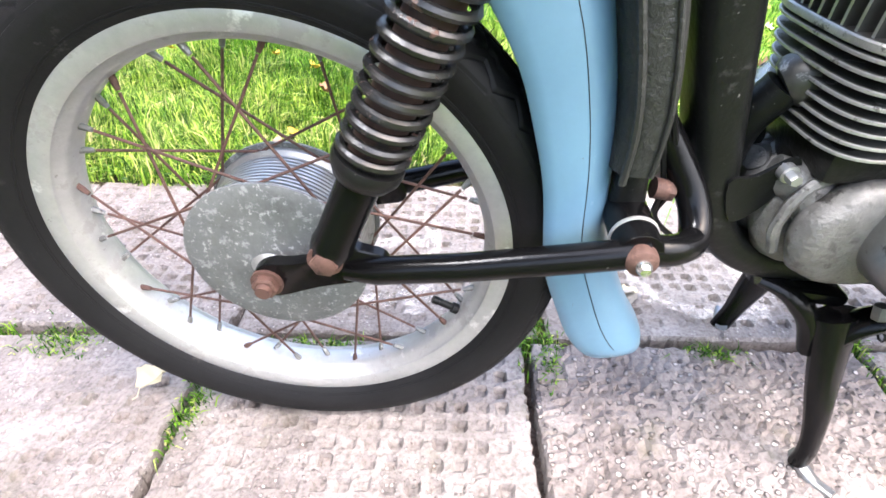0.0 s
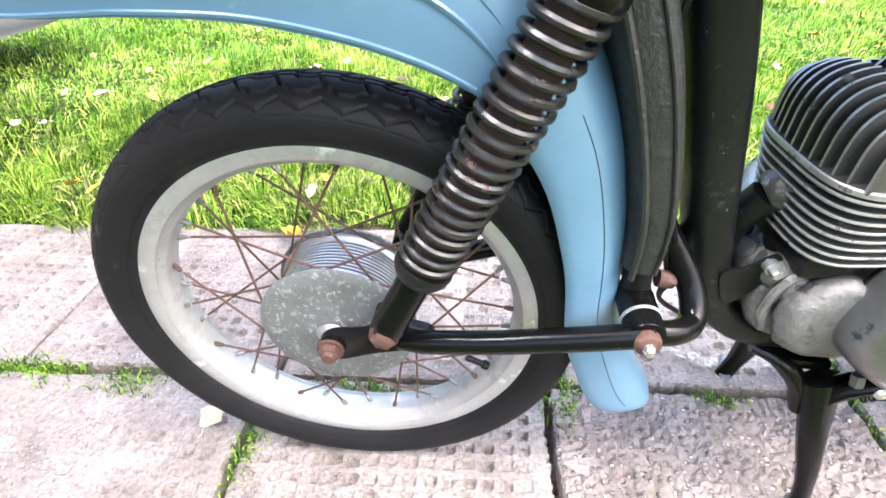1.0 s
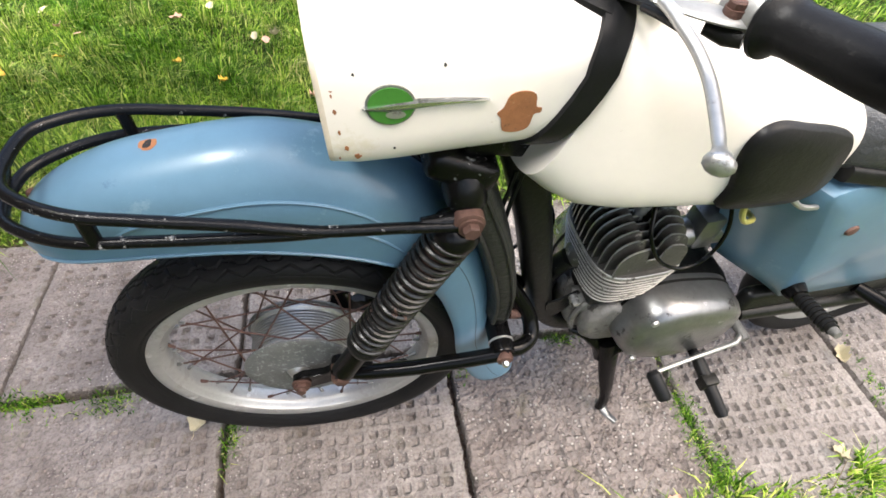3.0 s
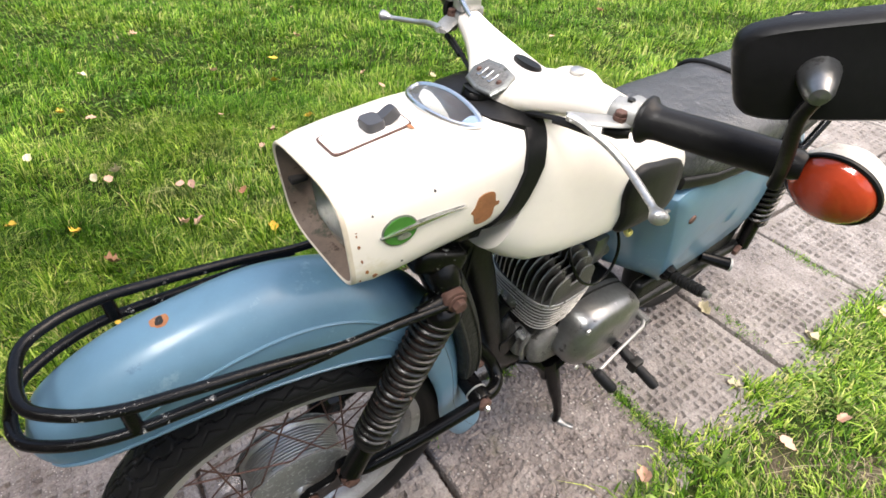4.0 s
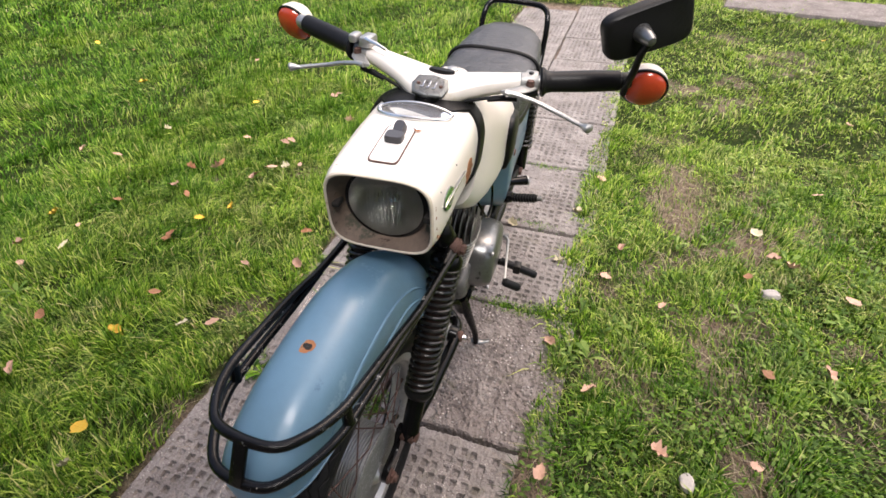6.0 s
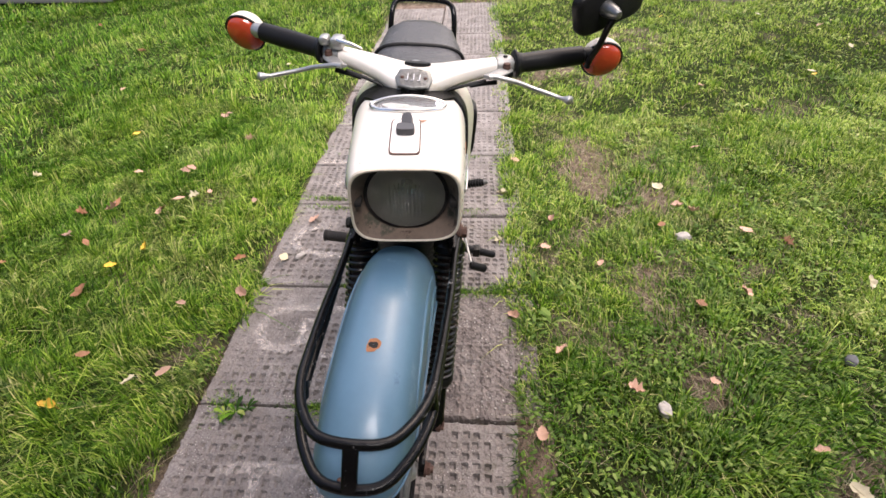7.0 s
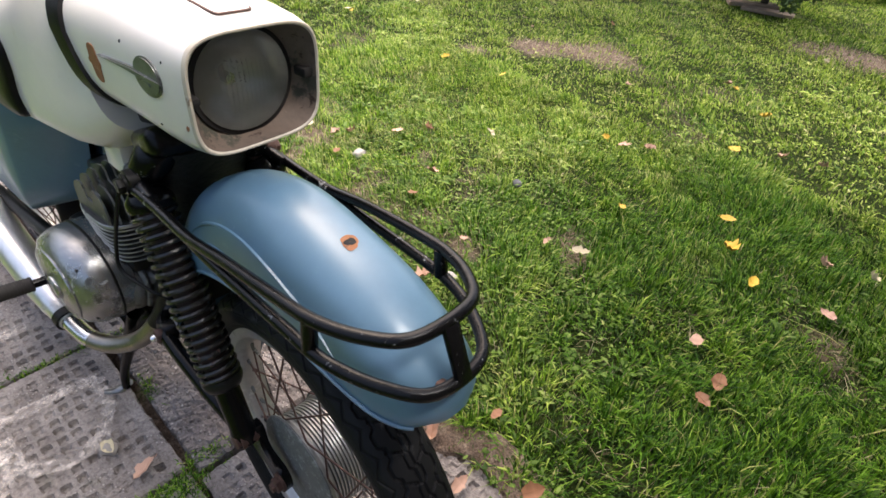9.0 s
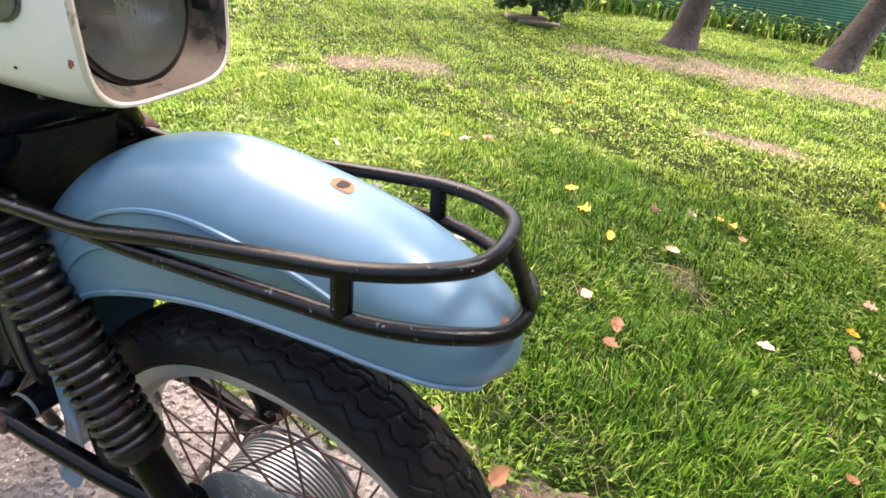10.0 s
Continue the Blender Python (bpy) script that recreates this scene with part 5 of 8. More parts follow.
part("carburettor", rbox(tube(B(), [(0.27, 0, 0.50), (0.36, 0, 0.505)], [0.026, 0.030], 18), (0.325, -0.005, 0.520), (0.045, 0.05, 0.075), 0.01), CASE, engine, "grey carburettor", at=BODY)
part("air_filter_box", rbox(B(), (0.420, 0.0, 0.600), (0.100, 0.070, 0.120), 0.020), GREASE, bike, "black air filter box under the tank", at=BODY)
part("petrol_pipe", tube(B(), smooth_path([(0.272, -0.082, 0.708), (0.260, -0.090, 0.668), (0.274, -0.092, 0.640), (0.302, -0.084, 0.628), (0.318, -0.060, 0.615)], 6), 0.0042, 8), HOSE, engine, "yellowed petrol hose", at=BODY)
part("petrol_tap", tube(B(), smooth_path([(0.305, -0.085, 0.700), (0.312, -0.096, 0.688), (0.335, -0.106, 0.672), (0.362, -0.108, 0.668)], 4), 0.0042, 8), ALU, engine, "petrol tap", at=BODY)
# exhaust on the far side
EXH = smooth_path([(0.104, 0.010, 0.468), (0.085, 0.020, 0.420), (0.095, 0.036, 0.330), (0.135, 0.072, 0.245), (0.190, 0.112, 0.205), (0.250, 0.140, 0.196), (0.305, 0.149, 0.199), (0.345, 0.151, 0.207)], 6)
ex = part("exhaust_pipe", tube(B(), EXH[30:], 0.0190, 18), CHROME, bike, "chromed exhaust, dulled and freckled with rust", at=BODY)
part("exhaust_elbow", tube(B(), EXH[15:31], 0.0190, 18), DULL_CHROME, ex, "heat-stained elbow", at=BODY)
part("header_pipe", tube(B(), EXH[:16], 0.0185, 18), BLACK_WORN, ex, "blackened header pipe", at=BODY)
part("silencer", tube(B(), [(0.332, 0.150, 0.204), (0.347, 0.1505, 0.207), (0.390, 0.151, 0.218), (0.470, 0.1515, 0.239), (0.690, 0.1515, 0.295), (0.840, 0.151, 0.334), (0.846, 0.151, 0.3355), (0.850, 0.151, 0.3365), (1.185, 0.150, 0.4225), (1.191, 0.150, 0.4240)], [0.0225, 0.025, 0.031, 0.037, 0.042, 0.042, 0.043, 0.040, 0.035, 0.031], 32), BRIGHT, ex, "long chrome silencer", at=BODY)
part("exhaust_clamp", tube(B(), [(0.334, 0.150, 0.2045), (0.354, 0.1505, 0.2085)], 0.0285, 20), GREASE, ex, at=BODY)
part("exhaust_flange", tube(B(), [(0.122, 0.008, 0.479), (0.108, 0.010, 0.471), (0.104, 0.011, 0.468)], [0.024, 0.0235, 0.019], 18), FIN, ex, at=BODY)

# footrests, pedals, gear lever
foot = part("footrest_bar", rod(B(), (0.336, -0.160, 0.305), (0.372, 0.180, 0.302), 0.0095, 12), BLACK, bike, "black footrest bar", at=BODY)
pa, pb = Vector((0.372, 0.178, 0.303)), Vector((0.379, 0.283, 0.3085))
peg = part("footrest_rubber", tube(B(), [pa.lerp(pb, t) for t in (0.0, 0.03, 0.06, 0.90, 0.92, 0.95, 0.98, 1.0)], [0.0150, 0.0165, 0.0155, 0.0158, 0.0185, 0.0192, 0.0180, 0.0130], 20), PEG, foot, "dusty ribbed rubber", at=BODY)
for k in range(14):
    c0 = pa.lerp(pb, 0.10 + 0.056 * k)
    part("rubber_rib", rod(B(), c0, c0 + (pb - pa) * 0.026, 0.0168, 16), PEG, peg, at=BODY)
part("footrest_rubber", tube(B(), [(0.335, -0.145, 0.313), (0.336, -0.168, 0.306), (0.3415, -0.250, 0.281), (0.342, -0.256, 0.279)], [0.010, 0.0125, 0.0115, 0.009], 14), GRIP, foot, "worn black rubber", at=BODY)
part("peg_clamp", rbox(B(), (0.3375, -0.196, 0.2975), (0.030, 0.022, 0.030), 0.004), GREASE, foot, "greasy clamp", at=BODY)
gear = part("gear_lever", tube(B(), [(0.420, -0.140, 0.340), (0.400, -0.152, 0.342), (0.310, -0.162, 0.341), (0.222, -0.172, 0.338), (0.214, -0.176, 0.336)], [0.0056, 0.0050, 0.0036, 0.0034, 0.0040], 10), ALU, bike, "chrome gear lever", at=BODY)
part("lever_boss", rod(B(), (0.424, -0.112, 0.342), (0.424, -0.150, 0.340), 0.0090, 14), CASTING, gear, at=BODY)
part("lever_rubber", tube(B(), [(0.221, -0.168, 0.338), (0.222, -0.173, 0.336), (0.231, -0.211, 0.318), (0.2315, -0.216, 0.316)], [0.008, 0.0125, 0.0125, 0.009], 14), GRIP, gear, "black rubber end", at=BODY)
pa, pb = Vector((0.472, -0.116, 0.448)), Vector((0.459, -0.212, 0.474))
rear_peg = part("passenger_footrest", rod(B(), pa, pb, 0.0105, 14), GREASE, bike, "black passenger footrest", at=BODY)
part("peg_bracket", tube(B(), [pa + Vector((0.012, 0.012, -0.012)), pa + Vector((0.0, -0.006, 0.004)), pa.lerp(pb, 0.22)], [0.018, 0.020, 0.015], 14), BLACK, rear_peg, at=BODY)
part("peg_tip", rod(B(), pb, pb + (pb - pa).normalized() * 0.012, 0.0085, 14, 0.007), CASTING, rear_peg, "bare metal tip", at=BODY)
for k in range(8):
    c0 = pa.lerp(pb, 0.28 + 0.085 * k)
    part("rubber_rib", rod(B(), c0, c0 + (pb - pa).normalized() * 0.0048, 0.0135, 14), GRIP, rear_peg, at=BODY)

# centre stand
stand = part("centre_stand", rod(B(), (0.300, -0.095, 0.255), (0.300, 0.095, 0.255), 0.014, 14), BLACK, bike, "black cast centre stand with bare metal feet", at=BODY)
for s in (-1, 1):
    lg = smooth_path([(0.234, s * 0.052, 0.232), (0.238, s * 0.066, 0.190), (0.244, s * 0.082, 0.140), (0.252, s * 0.098, 0.090), (0.256, s * 0.110, 0.045), (0.254, s * 0.114, 0.018)], 4)
    part("leg", tube(B(), lg, [0.0300 - 0.0145 * min(1, k / 14) for k in range(len(lg))], 14, flat=0.62), BLACK, stand, at=BODY)
    part("leg_brace", tube(B(), smooth_path([(0.150, s * 0.020, 0.262), (0.180, s * 0.034, 0.252), (0.208, s * 0.048, 0.222), (0.220, s * 0.058, 0.180)], 4), [0.012, 0.013, 0.014, 0.015, 0.016, 0.017, 0.018, 0.018, 0.018, 0.017, 0.016, 0.015, 0.014], 12, flat=0.7), BLACK, stand, at=BODY)
    part("leg_brace", tube(B(), smooth_path([(0.315, s * 0.080, 0.250), (0.280, s * 0.070, 0.246), (0.248, s * 0.062, 0.222), (0.226, s * 0.062, 0.175)], 4), [0.013, 0.013, 0.014, 0.015, 0.016, 0.017, 0.018, 0.018, 0.018, 0.017, 0.016, 0.015, 0.014], 12, flat=0.7), BLACK, stand, at=BODY)
    part("foot", tube(B(), smooth_path([(0.250, s * 0.104, 0.026), (0.258, s * 0.118, 0.012), (0.266, s * 0.136, 0.008), (0.276, s * 0.156, 0.012)], 3), [0.009, 0.010, 0.011, 0.011, 0.0105, 0.010, 0.009, 0.008, 0.008, 0.007], 10, flat=0.7), CASE, stand, "scuffed bare metal foot", at=BODY)
part("web", rbox(B(), (0.212, 0.0, 0.246), (0.075, 0.090, 0.018), 0.008, Matrix.Rotation(radians(12), 4, "Y")), BLACK, stand, at=BODY)
pts = []
for k in range(121):
    a = 2 * math.pi * k / 8
    pts.append(Vector((0.285 + 0.15 * k / 120, -0.062 + 0.008 * math.cos(a), 0.205 + 0.03 * k / 120 + 0.008 * math.sin(a))))
part("stand_spring", tube(B(), pts, 0.0016, 5), GREASE, stand, at=BODY)

# side panels, seat, grab rail, tail
for s in (-1, 1):
    front = smooth_path([(0.394, 0, 0.708), (0.362, 0, 0.695), (0.378, 0, 0.655), (0.421, 0, 0.560), (0.452, 0, 0.450), (0.474, 0, 0.412)], 3)
    back = smooth_path([(0.590, 0, 0.388), (0.700, 0, 0.376), (0.800, 0, 0.392), (0.845, 0, 0.470), (0.830, 0, 0.580), (0.780, 0, 0.630), (0.600, 0, 0.668), (0.480, 0, 0.696)], 3)
    rings = []
    for k, l, inset in ((1.0, 0.012, 0.088), (1.0, 0.060, 0.058), (1.0, 0.112, 0.005), (0.995, 0.1165, 0.0), (0.97, 0.1190, 0.0), (0.7, 0.1215, 0.0), (0.4, 0.1225, 0.0)):
        ring = [Vector((p.x - inset * min(1.0, (0.72 - p.z) / 0.06) * min(1.0, max(0.0, (p.z - 0.40) / 0.06)), 0, p.z)) for p in front] + [Vector(p) for p in back]
        rings.append([Vector((0.58 + (p.x - 0.58) * k, s * (l - 0.016 * max(0.0, (0.46 - p.z) / 0.09) ** 1.5), 0.55 + (p.z - 0.55) * k)) for p in ring])
    panel = part("side_panel", loft_new(rings), BLUE, bike, "blue side panel, scuffed", sharp=34, at=BODY)
    part("panel_screw", lathe(B(), [(0.0, s * 0.126), (0.009, s * 0.125), (0.012, s * 0.119)], (0.4545, 0, 0.614), "Y", 14), RUSTY, panel, "rusty screw", at=BODY)
SEAT = [(0.335, 0.085, 0.768, 0.048, 2.8), (0.360, 0.112, 0.770, 0.056, 3.0), (0.45, 0.128, 0.757, 0.062, 3.2), (0.60, 0.134, 0.742, 0.068, 3.4), (0.75, 0.132, 0.742, 0.070, 3.4), (0.90, 0.118, 0.745, 0.068, 3.2), (0.965, 0.098, 0.746, 0.060, 2.8), (0.985, 0.070, 0.746, 0.045, 2.6)]
seat = part("seat", loft_new([super_ring(x, 0, zc, hw, hh, 44, e) for x, hw, zc, hh, e in SEAT]), VINYL, bike, "long black vinyl seat, creased and dusty, greyed for sky sheen", sharp=60, at=BODY)
part("seat_strap", tube(B(), super_ring(0.672, 0, 0.742, 0.137, 0.072, 44, 3.4), 0.0055, 8, closed=True), GRIP, seat, "black strap across the seat", at=BODY)
part("seat_skirt", loft_new([super_ring(x, 0, zc - 0.040, hw + 0.002, 0.018, 44, 5) for x, hw, zc, hh, e in SEAT[1:-1]]), GRIP, seat, "black skirt", at=BODY)
rl = smooth_path([(0.90, -0.118, 0.60), (1.00, -0.118, 0.700), (1.03, -0.116, 0.800), (1.06, -0.100, 0.838), (1.075, -0.05, 0.846), (1.075, 0.05, 0.846), (1.06, 0.092, 0.838), (1.03, 0.106, 0.800), (1.00, 0.110, 0.700), (0.90, 0.112, 0.60)], 6)
part("grab_rail", tube(B(), rl, 0.0095, 12), BLACK, bike, "black tubular grab rail behind the seat", at=BODY)
for s in (-1, 1):
    a, b = Vector((0.87, s * 0.112, 0.640)), Vector((0.92, s * 0.118, 0.300))
    rs = part("rear_shock_absorber", rod(B(), a, b, 0.020, 16), BLACK, bike, "black rear shock absorber with a coil spring", at=BODY)
    d = (b - a).normalized()
    u = d.orthogonal().normalized()
    v = d.cross(u)
    part("coil_spring", tube(B(), [a + d * (0.02 + 0.22 * k / 192) + 0.028 * (math.cos(2 * math.pi * k / 16) * u + math.sin(2 * math.pi * k / 16) * v) for k in range(193)], 0.0042, 6), SPRING, rs, at=BODY)
part("rear_mudguard", loft_new([[Vector((0.885 + 0.33 * math.cos(a) * k, y, 0.31 + 0.33 * math.sin(a) * k)) for y, k in ((-0.075, 0.96), (-0.065, 1.03), (-0.03, 1.07), (0.03, 1.07), (0.065, 1.03), (0.075, 0.96), (0.06, 0.95), (0.0, 1.0), (-0.06, 0.95))] for a in [radians(q) for q in range(-20, 171, 10)]]), BLUE, bike, "blue rear mudguard", sharp=60, at=BODY)
rw = part("rear_wheel", lathe(B(), [(0.216, -0.020), (0.240, -0.028), (0.243, -0.026), (0.225, -0.015), (0.218, 0.0), (0.225, 0.015), (0.243, 0.026), (0.240, 0.028), (0.216, 0.020)], (0.885, 0, 0.300), n=72, closed=True), RIM, bike, "spoked rear wheel with an alloy rim", at=BODY)
part("tyre", lathe(B(), [(0.238, -0.024), (0.250, -0.034), (0.265, -0.039), (0.280, -0.034), (0.291, -0.022), (0.298, 0.0), (0.291, 0.022), (0.280, 0.034), (0.265, 0.039), (0.250, 0.034), (0.238, 0.024)], (0.885, 0, 0.300), n=96), RUBBER, rw, at=BODY)
part("hub", lathe(B(), [(0.0, -0.055), (0.085, -0.052), (0.088, -0.045), (0.088, 0.045), (0.085, 0.052), (0.0, 0.055)], (0.885, 0, 0.300), n=48), ALU, rw, at=BODY)
for i in range(36):
    side = -1 if i % 2 else 1
    ar = 2 * math.pi * (i + 0.5) / 36
    ah = ar + (1 if (i // 2) % 2 else -1) * radians(50)
    part("spoke", rod(B(), (0.885 + 0.216 * math.cos(ar), 0, 0.300 + 0.216 * math.sin(ar)), (0.885 + 0.086 * math.cos(ah), side * 0.040, 0.300 + 0.086 * math.sin(ah)), 0.0016, 5), RUSTY, rw, at=BODY)
for s in (-1, 1):
    sw = part("rear_swinging_arm", tube(B(), [(0.44, s * 0.095, 0.340), (0.62, s * 0.100, 0.328), (0.90, s * 0.105, 0.302)], 0.016, 12), BLACK_WORN, bike, "black rear swinging arm", at=BODY)
    part("axle_nut", hexnut(B(), (0.885, s * 0.118, 0.302), (0, s, 0), 0.016, 0.012), RUSTY, sw, at=BODY)
part("chain_case", rbox(B(), (0.66, -0.085, 0.345), (0.46, 0.030, 0.085), 0.014, Matrix.Rotation(radians(4), 4, "Y"), 3), BLACK_WORN, bike, "black chain case", at=BODY)
pipe = part("pipe_end", tube(B(), [(0.700, -0.100, 0.360), (0.742, -0.152, 0.352), (0.746, -0.157, 0.352)], [0.013, 0.0165, 0.0175], 18), BLACK, bike, "black pipe with a bare round cap", at=BODY)
part("cap", tube(B(), [(0.7455, -0.1565, 0.352), (0.7490, -0.1610, 0.352), (0.7495, -0.1618, 0.352)], [0.0180, 0.0180, 0.0150], 18), CLAMP, pipe, "bare grey cap", at=BODY)
# ---- the ground: lawn, path of ribbed concrete slabs ----
SLOPE = 0.088                   # the path's direction against the motorcycle


def seam(x):
    return 0.181 + SLOPE * x


def path_edges(x):
    """The path's clear width between the overgrown lawn edges."""
    return seam(x) - 0.450, seam(x) + 0.515


DIRT = [(1.82, -0.52, 0.38, 0.15), (1.50, -0.80, 0.16, 0.07), (1.48, -2.92, 0.34, 0.25), (1.76, -2.68, 0.24, 0.17), (0.49, -0.78, 0.10, 0.06), (0.23, -4.50, 0.55, 0.28), (-0.66, -4.62, 0.8, 0.40), (-1.5, -4.75, 0.8, 0.40), (-2.6, -4.8, 0.9, 0.42), (-0.8, -2.9, 0.4, 0.10), (1.97, -2.28, 0.13, 0.08), (0.2, 5.95, 2.2, 0.36)]
WORN = [(1.15, -0.42, 0.55, 0.16), (2.1, -0.40, 0.6, 0.16), (0.55, -0.40, 0.30, 0.10), (1.5, -0.75, 0.7, 0.25), (1.75, -0.62, 0.40, 0.22), (1.05, -0.58, 0.32, 0.24), (0.60, -0.60, 0.26, 0.26), (0.22, -0.50, 0.15, 0.14), (1.25, 1.30, 0.38, 0.2), (0.95, 1.55, 0.25, 0.15), (0.9, -1.1, 0.3, 0.2), (-0.6, -1.3, 0.3, 0.15), (0.95, 1.42, 0.5, 0.36), (1.28, 1.26, 0.26, 0.16), (0.38, 0.80, 0.30, 0.16), (0.0, 0.78, 0.25, 0.12)]


def wave(x, y, s, ph=0.0):
    """A cheap rolling field for clumps and unevenness, about -1 to 1."""
    return (np.sin(x * s + 1.7 * np.sin(y * s * 0.61 + ph)) + np.sin(y * s * 1.13 + 1.3 * np.sin(x * s * 0.74 + 2 * ph)) + np.sin((x + y) * s * 0.53 + ph)) / 3


def ellipse_field(x, y):
    """1 in the middle of a bare patch, 0 on full grass."""
    v = np.zeros_like(x)
    for cx, cy, a, b in DIRT:
        v = np.maximum(v, 1.25 - ((x - cx) / a) ** 2 - ((y - cy) / b) ** 2)
    w = np.zeros_like(x)
    for cx, cy, a, b in WORN:
        w = np.maximum(w, 1.0 - ((x - cx) / a) ** 2 - ((y - cy) / b) ** 2)
    spots = np.clip(1.6 * wave(x, y, 19.0, 0.4) + 0.8 * wave(x, y, 47.0, 2.0), 0, 1)
    v = v + 0.5 * wave(x, y, 13.0, 1.0) * (v > 0)
    return np.clip(np.maximum(v, w * spots * 0.9), 0, 1)


def thin_patches(x, y):
    """Threadbare places of the trodden lawn beside the path."""
    near = np.clip(1.9 - np.abs(y - seam(x) + 0.4) * 0.9, 0.30, 1.0) * (y < seam(x))
    return np.clip(1.15 * wave(x, y, 5.1, 0.3) + 0.75 * wave(x, y, 13.0, 1.1) + 0.55 * wave(x, y, 31.0, 2.2) - 0.42, 0, 1) * near * np.clip(0.3 + x * 1.6, 0.15, 1)


def ground_z(x, y):
    e0, e1 = path_edges(x) if np.isscalar(x) else (np.vectorize(lambda q: path_edges(q)[0])(x), np.vectorize(lambda q: path_edges(q)[1])(x))
    inside = (y > e0 - 0.02) & (y < e1 + 0.02) & (x > -3.2) & (x < 5.0)
    return np.where(inside, -0.045, -0.010 + 0.010 * wave(x, y, 3.1) + 0.004 * wave(x, y, 11.0, 1.0))


SOIL = bpy.data.materials.new("lawn_soil")
SOIL.use_nodes = True
n, l = SOIL.node_tree.nodes, SOIL.node_tree.links
tc = n.new("ShaderNodeTexCoord")


def tex(nodes, links, coord, scale, detail=5.0, kind="ShaderNodeTexNoise"):
    t = nodes.new(kind)
    t.inputs["Scale"].default_value = scale
    if kind == "ShaderNodeTexNoise":
        t.inputs["Detail"].default_value, t.inputs["Roughness"].default_value = detail, 0.65
    links.new(coord, t.inputs["Vector"])
    return t


def ramp_node(nodes, links, fac, stops):
    r = nodes.new("ShaderNodeValToRGB")
    e = r.color_ramp.elements
    while len(e) < len(stops):
        e.new(0.5)
    for q, (p, c) in zip(e, stops):
        q.position, q.color = p, (*c, 1)
    links.new(fac, r.inputs[0])
    return r.outputs[0]


def mix_node(nodes, links, fac, a, b, kind="MIX"):
    t = nodes.new("ShaderNodeMix")
    t.data_type, t.blend_type = "RGBA", kind
    for i, v in ((0, fac), (6, a), (7, b)):
        if isinstance(v, (int, float)):
            t.inputs[i].default_value = v
        elif isinstance(v, tuple):
            t.inputs[i].default_value = (*v, 1)
        else:
            links.new(v, t.inputs[i])
    return t.outputs[2]


attr = n.new("ShaderNodeAttribute")
attr.attribute_name = "bare"
green = ramp_node(n, l, tex(n, l, tc.outputs["Object"], 22.0, 8).outputs[0], [(0.30, (0.010, 0.018, 0.004)), (0.52, (0.024, 0.038, 0.008)), (0.72, (0.065, 0.075, 0.022))])
brown = ramp_node(n, l, tex(n, l, tc.outputs["Object"], 30.0, 8).outputs[0], [(0.25, (0.068, 0.047, 0.036)), (0.50, (0.185, 0.136, 0.108)), (0.75, (0.35, 0.285, 0.235))])
thatch = ramp_node(n, l, tex(n, l, tc.outputs["Object"], 190.0, 5).outputs[0], [(0.32, (0.45, 0.42, 0.38)), (0.50, (1.0, 1.0, 1.0)), (0.70, (1.45, 1.40, 1.28))])
l.new(mix_node(n, l, 1.0, mix_node(n, l, attr.outputs["Fac"], green, brown), thatch, "MULTIPLY"), n["Principled BSDF"].inputs["Base Color"])
n["Principled BSDF"].inputs["Roughness"].default_value = 0.95
n["Principled BSDF"].inputs["Specular IOR Level"].default_value = 0.08
bp = n.new("ShaderNodeBump")
bp.inputs["Distance"].default_value = 0.02
l.new(tex(n, l, tc.outputs["Object"], 70.0, 8).outputs[0], bp.inputs["Height"])
l.new(bp.outputs[0], n["Principled BSDF"].inputs["Normal"])

# one sheet: close mesh round the path, wide beyond
gx = np.unique(np.concatenate([np.linspace(-60, -6, 10), np.arange(-6, 8, 0.06), np.linspace(8, 60, 10)]))
gy = np.unique(np.concatenate([np.linspace(-60, -7.6, 10), np.arange(-7.6, 6.6, 0.06), np.linspace(6.6, 60, 10)]))
X, Y = np.meshgrid(gx, gy, indexing="ij")
Z = ground_z(X, Y)
Z = np.where((abs(X) > 7.9) | (abs(Y) > 7.5), -0.02, Z)
verts = np.stack([X.ravel(), Y.ravel(), Z.ravel()], 1)
nx, ny = len(gx), len(gy)
idx = np.arange(nx * ny).reshape(nx, ny)
quads = np.stack([idx[:-1, :-1].ravel(), idx[1:, :-1].ravel(), idx[1:, 1:].ravel(), idx[:-1, 1:].ravel()], 1)


def np_mesh(name, verts, faces, material, smooth=True):
    """A mesh from arrays of points and equal-sided faces."""
    me = bpy.data.meshes.new(name)
    k = faces.shape[1]
    me.vertices.add(len(verts))
    me.vertices.foreach_set("co", np.ascontiguousarray(verts, dtype=np.float32).ravel())
    me.loops.add(faces.size)
    me.loops.foreach_set("vertex_index", np.ascontiguousarray(faces, dtype=np.int32).ravel())
    me.polygons.add(len(faces))
    me.polygons.foreach_set("loop_start", np.arange(0, faces.size, k, dtype=np.int32))
    me.polygons.foreach_set("loop_total", np.full(len(faces), k, dtype=np.int32))
    me.update(calc_edges=True)
    me.validate()
    me.polygons.foreach_set("use_smooth", np.full(len(me.polygons), smooth))
    me.materials.append(material)
    return me


me = np_mesh("ground", verts, quads, SOIL)
bare = me.attributes.new("bare", "FLOAT", "POINT")
bare.data.foreach_set("value", np.clip(np.maximum(ellipse_field(verts[:, 0], verts[:, 1]), 1.3 * thin_patches(verts[:, 0], verts[:, 1])) + (verts[:, 2] < -0.04), 0, 1).astype(np.float32))
tagged(new("ground", me), "lawn of short grass with bare earth patches", "lawn", kind="structure")

